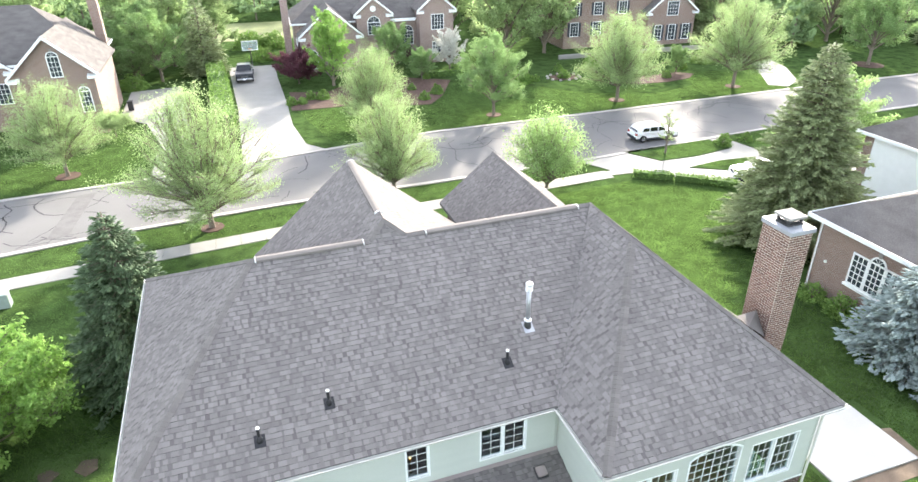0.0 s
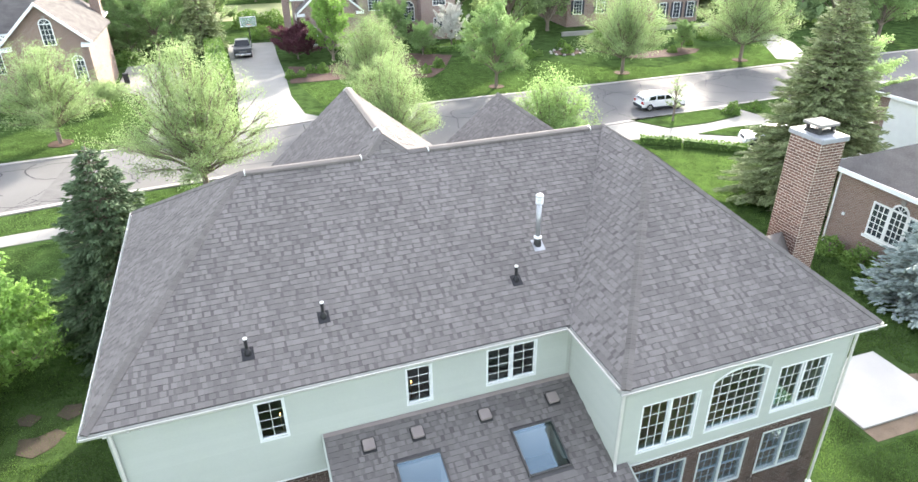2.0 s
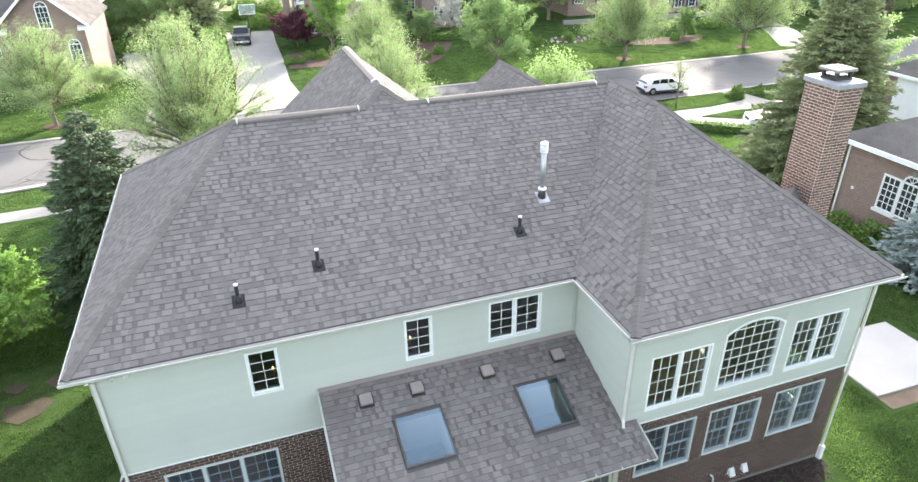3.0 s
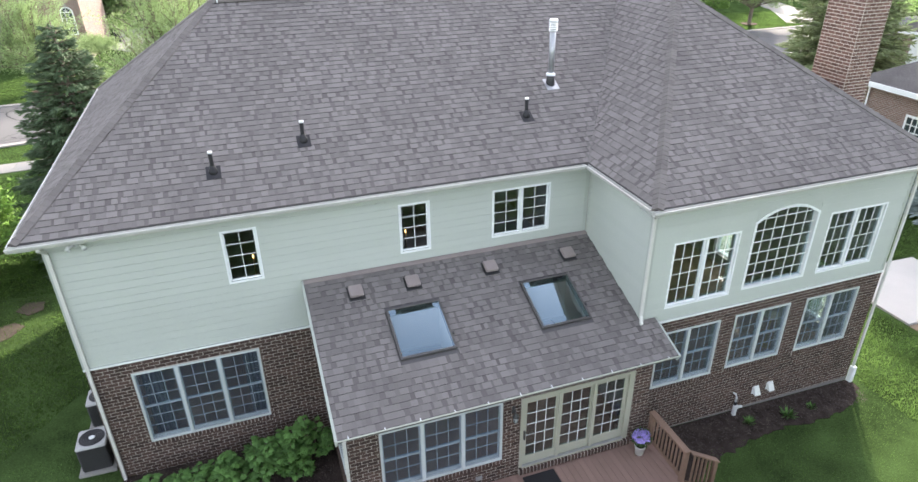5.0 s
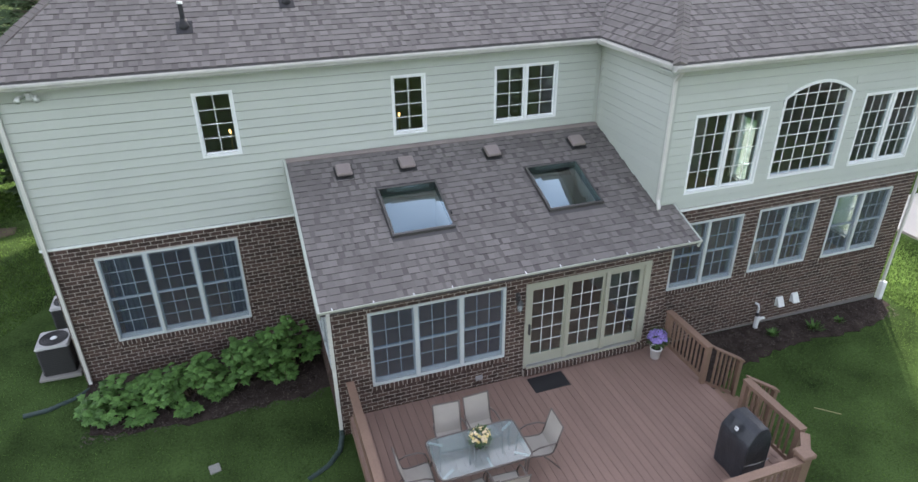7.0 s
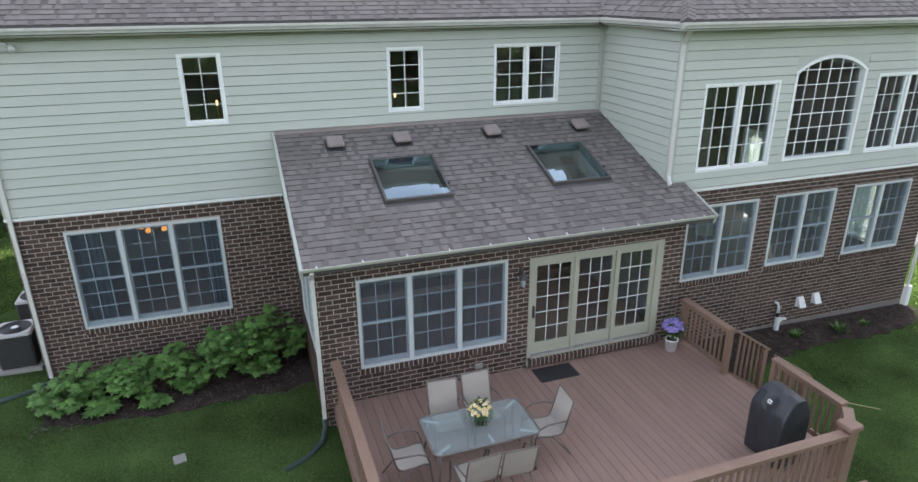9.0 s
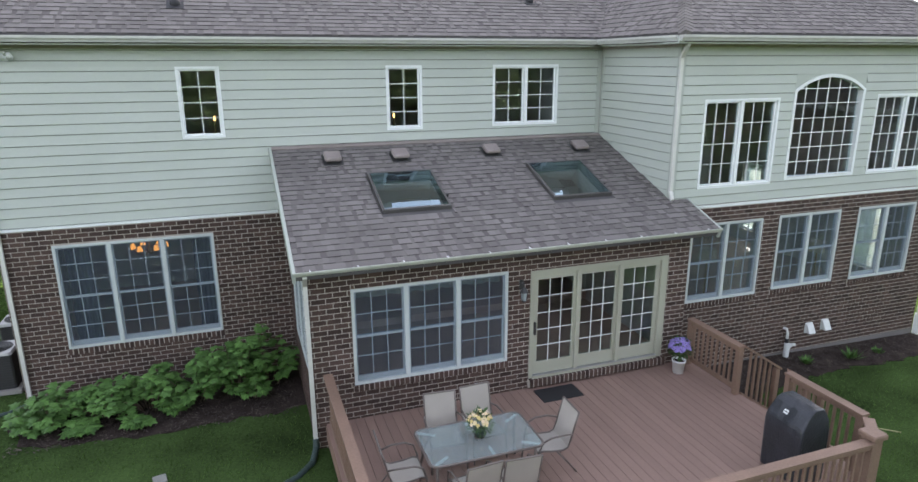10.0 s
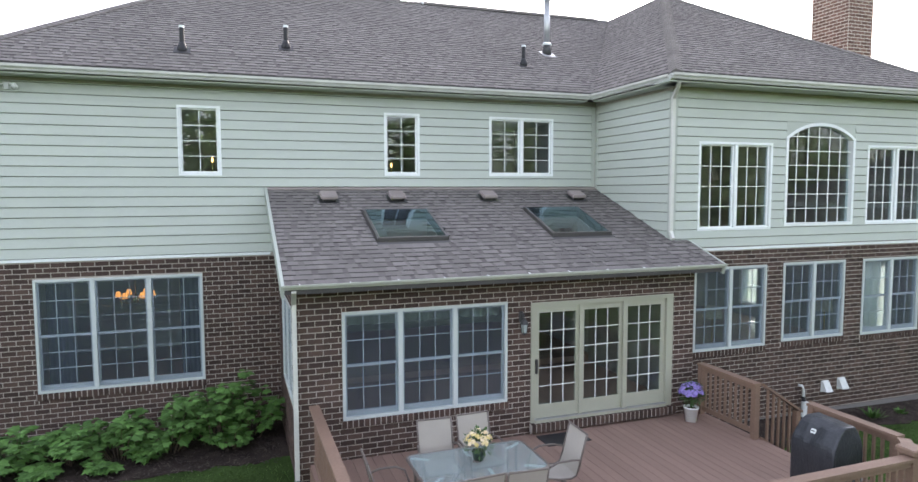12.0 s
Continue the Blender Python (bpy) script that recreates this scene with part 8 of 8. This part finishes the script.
settle(hc, 71.08, 86.43, -4.22, 0.905)

# single-storey brick house next door
hn = thing("neighbour_house", (44, 2, -0.9), "low brown brick house under a hipped shingle roof", "house")
hip_block(hn, 36.8, 49.8, -22.0, 11.8, -1.6, 3.62, 0.60, BRICK_FAR)
NBW = plane_frame((36.79, 0, 0), (0, -1, 0), (0, 0, 1))
far_window(NBW, -9.2, -8.35, 0.62, 2.35, 3, 5, hn)
far_window(NBW, -8.15, -7.35, 0.62, 2.35, 3, 5, hn, True)
far_window(NBW, -7.15, -6.3, 0.62, 2.35, 3, 5, hn)
part("window_sill", Geo(NBW).box(-9.4, -6.1, 0.36, 0.50, 0.0, 0.12), WHITE, hn)
hip_block(hn, 53.4, 66.0, 10.0, 23.4, -2.2, 3.15, 0.60, BRICK_FAR)
part("garage_wall", Geo().box(53.32, 53.39, 10.3, 22.5, -2.1, 2.9), WHITE, hn, "white painted garage wall")
part("link_wall", Geo().box(49.85, 53.3, 4.0, 11.0, -2.0, 3.0), BRICK_FAR, hn)
part("downpipe", Geo().tube([(36.7, 11.6, 3.4), (36.7, 11.6, -1.0)], 0.05, 6), WHITE, hn)
part("wall_light", Geo(NBW).soft_box(-10.9, -10.75, 0.95, 1.1, 0.0, 0.1, 0.02), WHITE, hn)
hn.location += Vector((-0.95, -0.35, 0))

# ---------------------------------------------------------------- vehicles and street things
CAR_WHITE = mat("white_car_paint", (0.78, 0.79, 0.80), rough=0.22, spread=0.02, bump=0.0, spec=0.6)
CAR_DARK = mat("dark_car_paint", (0.035, 0.038, 0.042), rough=0.35, spread=0.05, bump=0.0, spec=0.25)
CAR_GLASS = mat("car_glass", (0.012, 0.014, 0.016), rough=0.06, spread=0.1, bump=0.0, spec=0.7)
CHROME = mat("chrome", (0.6, 0.6, 0.6), rough=0.2, metal=0.9, spread=0.05)
TYRE = mat("tyre", (0.015, 0.015, 0.016), rough=0.85)
RED_LAMP = mat("red_lamp", (0.35, 0.02, 0.02), rough=0.2)


def loft(g, rows):
    n = len(rows[0])
    k = len(g.p)
    for r in rows:
        g.p += [tuple(p) for p in r]
    for i in range(len(rows) - 1):
        g.f += [(k + i * n + j, k + i * n + (j + 1) % n, k + (i + 1) * n + (j + 1) % n, k + (i + 1) * n + j) for j in range(n)]
    g.f += [tuple(k + j for j in range(n - 1, -1, -1)), tuple(k + (len(rows) - 1) * n + j for j in range(n))]
    return g


def vehicle(name, paint, label, pickup=False):
    """A car along +x (nose at +x) with its middle at the origin; about 4.7 m long."""
    v = thing(name, (0, 0, 0), label, "car")
    L, W = (2.75, 0.98) if pickup else (2.4, 0.93)
    lower = [(-L, 0.42), (-L - 0.02, 0.62), (-L + 0.05, 0.98), (L - 0.9, 1.02), (L - 0.15, 0.88), (L, 0.68), (L - 0.02, 0.36), (L - 0.3, 0.28), (-L + 0.25, 0.28)]
    if pickup:
        lower = lower[:3] + [(L - 1.4, 1.16), (L - 0.12, 1.10), (L, 0.86)] + lower[6:]
    rows = [[(x, s * W * f, z) for x, z in lower] for s, f in ((-1, 0.93), (-1, 1.0), (1, 1.0), (1, 0.93))]
    g = loft(Geo(), [[(x * (0.985 if i in (0, 3) else 1), y, z) for x, y, z in r] for i, r in enumerate(rows)])
    part("body", g, paint, v)
    roof = [(-0.75, 1.0), (-0.6, 1.72), (0.65, 1.74), (1.35, 1.02)] if pickup else [(-2.34, 1.0), (-2.12, 1.34), (-1.86, 1.54), (-1.3, 1.63), (-0.3, 1.65), (0.30, 1.59), (0.75, 1.42), (1.5, 1.02)]
    g = loft(Geo(), [[(x, s * (W - 0.04 - max(0, z - 1.0) * 0.28), z) for x, z in roof] for s in (-1, 1)])
    part("cabin", g, paint, v)
    for s in (-1, 1):
        spans = [(-0.5, 0.2), (0.26, 0.9)] if pickup else [(-1.62, -0.92), (-0.86, 0.02), (0.08, 0.7)]
        for a, b in spans:
            y = lambda z: s * (W - 0.035 - max(0, z - 1.0) * 0.28)
            hi = 1.54 if pickup else 1.47
            q = [(a - (0.12 if a < -1.5 else 0), 1.10), (b + 0.25 if b > 0.6 else b, 1.10), (b - 0.18 if b > 0.6 else b, hi), (a + 0.10, hi - (0.06 if a < -1.5 else 0))]
            g = Geo().hexa([(x, y(z), z) for x, z in q], [(x, y(z) + s * 0.012, z) for x, z in q])
            part("side_window", g, CAR_GLASS, v)
        part("mirror", Geo().soft_box(0.78, 0.98, s * (W + 0.10) - 0.09, s * (W + 0.10) + 0.09, 1.06, 1.2, 0.03), paint, v)
        part("headlight", Geo().box(L - 0.22, L - 0.045, s * 0.62 - 0.2, s * 0.62 + 0.2, 0.72, 0.85), VINYL, v, "clear headlight")
        part("tail_light", Geo().box(-L - 0.012, -L + 0.15, s * 0.74 - 0.14, s * 0.74 + 0.14, 0.75, 0.98), RED_LAMP, v, "red tail light")
        for x in (-L + 0.85, L - 0.88):
            w = part("wheel", Geo().tube([(x, s * (W - 0.2), 0.36), (x, s * (W + 0.015), 0.36)], 0.37, 20), TYRE, v)
            part("rim", Geo().tube([(x, s * (W + 0.016), 0.36), (x, s * (W + 0.03), 0.36)], 0.22, 16), CHROME, w)
    x0, z0, x1, z1 = (*roof[-1], *roof[-2 if pickup else -3])
    g = Geo()
    w0, w1 = W - 0.16, W - 0.34
    p = [Vector((x0 - 0.08, -w0, z0 + 0.08)), Vector((x0 - 0.08, w0, z0 + 0.08)), Vector((x1 + 0.06, w1, z1 - 0.05)), Vector((x1 + 0.06, -w1, z1 - 0.05))]
    up = Vector((0.025, 0, 0.025))
    part("windscreen", g.hexa([q + up * 0.2 for q in p], [q + up for q in p]), CAR_GLASS, v)
    x0, z0, x1, z1 = (*roof[0], *roof[1 if pickup else 2])
    p = [Vector((x0 + 0.02, w0, z0 + 0.1)), Vector((x0 + 0.02, -w0, z0 + 0.1)), Vector((x1 - 0.02, -w1, z1 - 0.06)), Vector((x1 - 0.02, w1, z1 - 0.06))]
    up = Vector((-0.03, 0, 0.012))
    part("rear_window", Geo().hexa([q + up * 0.2 for q in p], [q + up for q in p]), CAR_GLASS, v)
    if not pickup:
        part("lower_cladding", Geo().soft_box(-L + 0.02, L - 0.02, -W - 0.008, W + 0.008, 0.27, 0.42, 0.03), SHUTTER, v, "black plastic lower cladding")
    part("bumper", Geo().soft_box(L - 0.12, L + 0.06, -W * 0.9, W * 0.9, 0.36, 0.58, 0.04), CHROME if pickup else paint, v)
    part("rear_bumper", Geo().soft_box(-L - 0.08, -L + 0.1, -W * 0.9, W * 0.9, 0.38, 0.60, 0.04), SHUTTER, v)
    part("grille", Geo().box(L - 0.06, L + 0.012, -0.42, 0.42, 0.62, 0.98 if pickup else 0.84), SHUTTER, v)
    if pickup:
        part("grille_bar", Geo().box(L + 0.012, L + 0.03, -0.40, 0.40, 0.76, 0.82), CHROME, v)
    part("plate", Geo().box(L + 0.061, L + 0.072, -0.16, 0.16, 0.40, 0.52), VINYL, v, "pale number plate")
    part("plate", Geo().box(-L - 0.03, -L - 0.021, -0.16, 0.16, 0.62, 0.74), VINYL, v, "pale number plate")
    return v


suv = vehicle("sport_utility_car", CAR_WHITE, "white sport utility car parked at the kerb")
stand(suv, 45.3, 41.1, -4.4, 1.0, copy=False, z=-2.375)
suv2 = copy_thing(suv, pose(47.65, 28.28, -2.35, 0, 0, 157))
tagged(suv2, "white car standing in a drive behind the spruce")
truck = vehicle("pickup_truck", CAR_DARK, "dark pickup truck with a chrome-barred grille on a driveway", True)
stand(truck, 6.67, 84.67, -93, 1.18, copy=False, z=-2.35)
part("load_bed_cover", Geo().soft_box(-2.68, -0.82, -0.86, 0.86, 1.0, 1.06, 0.03), BLACK_RUBBER, truck)
hoop = thing("basketball_hoop", (10.6, 95.5, -2.35), "basketball hoop on a dark post beside a driveway", "basketball hoop")
part("post", Geo().tube([(10.6, 95.8, -2.35), (10.6, 95.8, 0.4), (10.6, 94.9, 1.1)], 0.09, 8), DARK_METAL, hoop)
part("backboard", Geo().box(9.5, 11.7, 94.80, 94.85, 0.4, 1.7), glass_mat("clear_backboard", milky=0.3), hoop, "clear backboard")
g = Geo(plane_frame((0, 94.79, 0), (1, 0, 0), (0, 0, 1)))
bar_ring(g, 9.45, 11.75, 0.35, 1.75, 0.08, -0.08, 0.02)
part("backboard_frame", g, WHITE, hoop)
part("ring", Geo().tube([(10.6 + 0.24 * math.cos(k * 0.5236), 94.5 + 0.24 * math.sin(k * 0.5236), 0.65) for k in range(13)], 0.02, 6), mat("orange_ring", (0.5, 0.14, 0.04), rough=0.5), hoop)
hoop.location += Vector((-2.5, -4.3, 0))
ux, uy = -10.83, 28.27
ub = thing("utility_box", (ux, uy, ground_z(ux, uy)), "grey-green utility box on the verge", "utility box")
zb = ground_z(ux, uy)
part("cabinet", Geo().soft_box(ux - 0.35, ux + 0.35, uy - 0.35, uy + 0.35, zb, zb + 0.95, 0.05), mat("utility_green", (0.28, 0.34, 0.30), rough=0.5), ub)
part("lid", Geo().soft_box(ux - 0.38, ux + 0.38, uy - 0.38, uy + 0.38, zb + 0.951, zb + 1.02, 0.03), mat("utility_pale", (0.50, 0.54, 0.50), rough=0.5), ub)
bin_ = thing("wheeled_bin", (-6.9, 72.5, -2.35), "dark wheeled refuse bin beside a garage wall", "bin")
part("body", Geo().soft_box(-7.2, -6.6, 72.2, 72.8, -2.30, -1.25, 0.05), CAR_DARK, bin_)
part("lid", Geo().soft_box(-7.25, -6.55, 72.15, 72.85, -1.249, -1.17, 0.03), BLACK_RUBBER, bin_)
bin_.location += Vector((-0.42, 0.37, 0))

# ---------------------------------------------------------------- bricks and shingles, piece by piece
def brick_wall(fr, u0, u1, v0, v1, holes, parent, near=None):
    rects = brick_rects(u0, u1, v0, v1, holes, rng=RNG)
    single = [r for r in rects if near and near[0] <= r[0] and r[1] <= near[1] and near[2] <= r[2] <= near[3]][:300]
    chosen = set(single)
    rest = [r for r in rects if r not in chosen]
    part("brickwork", bricks_joined(fr, rest), BRICK_MASS, parent, "brown bricks with tan mortar joints", "stuff")
    if single:
        pieces("brick", fr, single, BRICK, parent, 0.003)


def rowlock(fr, u0, u1, v, parent, height=0.115, out=0.035, depth=-0.02, name="sill_brick"):
    n = max(1, round((u1 - u0) / 0.088))
    w = (u1 - u0) / n
    part("sill_bed", Geo(fr).box(u0, u1, v + 0.004, v + height - 0.004, -0.02, out - 0.010), MORTAR, parent)
    pieces(name, fr, [(u0 + i * w + 0.008, u0 + (i + 1) * w - 0.008, v, v + height, depth, out + RNG.uniform(-0.003, 0.003)) for i in range(n)], BRICK, parent, 0.003)


sill = 0.12
hole = lambda r: (r[0], r[1], r[2] - sill, r[3])
brick_wall(REAR, 0.72, 5.75, -0.45, 3.10, (hole(LW),), house)
brick_wall(WING, 12.97, 20.4, -0.95, 3.13, (hole(Y1), hole(Y2), hole(Y3)), house)
brick_wall(SUN_FRONT, 5.75, 12.97, -0.60, 2.90, (hole(FW), (FD[0], FD[1], 0.18, FD[3])), sun_front_wall, (6.2, 12.97, 0.3, 0.95))
brick_wall(SUN_LEFT, 0.0, -SUN_Y, -0.60, 2.90, (hole(SL),), sun_left_wall)
brick_wall(MAIN_LEFT, -11.4, 0.0, -1.5, 3.10, (), house)
brick_wall(WING_RIGHT, -2.77, 11.4, -1.2, 3.13, (hole(R1), hole(R2), (-0.1, 1.12, -2, 9)), house)
brick_wall(plane_frame((12.97, 0, 0), (0, 1, 0), (0, 0, 1)), SUN_Y, -2.78, -0.6, 2.90, (), house)
rowlock(REAR, LW[0] - 0.03, LW[1] + 0.03, LW[2] - 0.118, house)
rowlock(SUN_FRONT, FW[0] - 0.03, FW[1] + 0.03, FW[2] - 0.118, sun_front_wall)
rowlock(SUN_FRONT, FD[0] - 0.02, FD[1] + 0.05, 0.215, sun_front_wall, 0.145, 0.11)
for r in (Y1, Y2, Y3):
    rowlock(WING, r[0] - 0.03, r[1] + 0.03, r[2] - 0.118, house)
# nearest shingles of the sun room roof
for cell in near_cells:
    c, v0, v1, t = cell
    mid = Vector(((c[0] + c[1]) / 2, v0, 0))
    q = Geo()
    a = lambda u, v, n: (u - mid.x, v - mid.y, n)
    q.add([a(c[0], v0, 0), a(c[1], v0, 0), a(c[1], v0, t + 0.006), a(c[0], v0, t + 0.006), a(c[2], v1, 0.003), a(c[3], v1, 0.003), a(c[2], v1, -0.002), a(c[3], v1, -0.002)], [(0, 1, 2, 3), (3, 2, 4, 5), (1, 6, 4, 2), (0, 3, 5, 7), (6, 7, 5, 4)])
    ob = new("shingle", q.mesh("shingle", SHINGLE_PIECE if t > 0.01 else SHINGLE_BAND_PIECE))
    ob.parent = lean_slope
    ob.matrix_basis = Matrix.Translation(LEAN[0] + LEAN[1] * mid.x + LEAN[2] * mid.y - place_of(lean_slope)) @ Matrix((LEAN[1], LEAN[2], LEAN[3])).transposed().to_4x4()
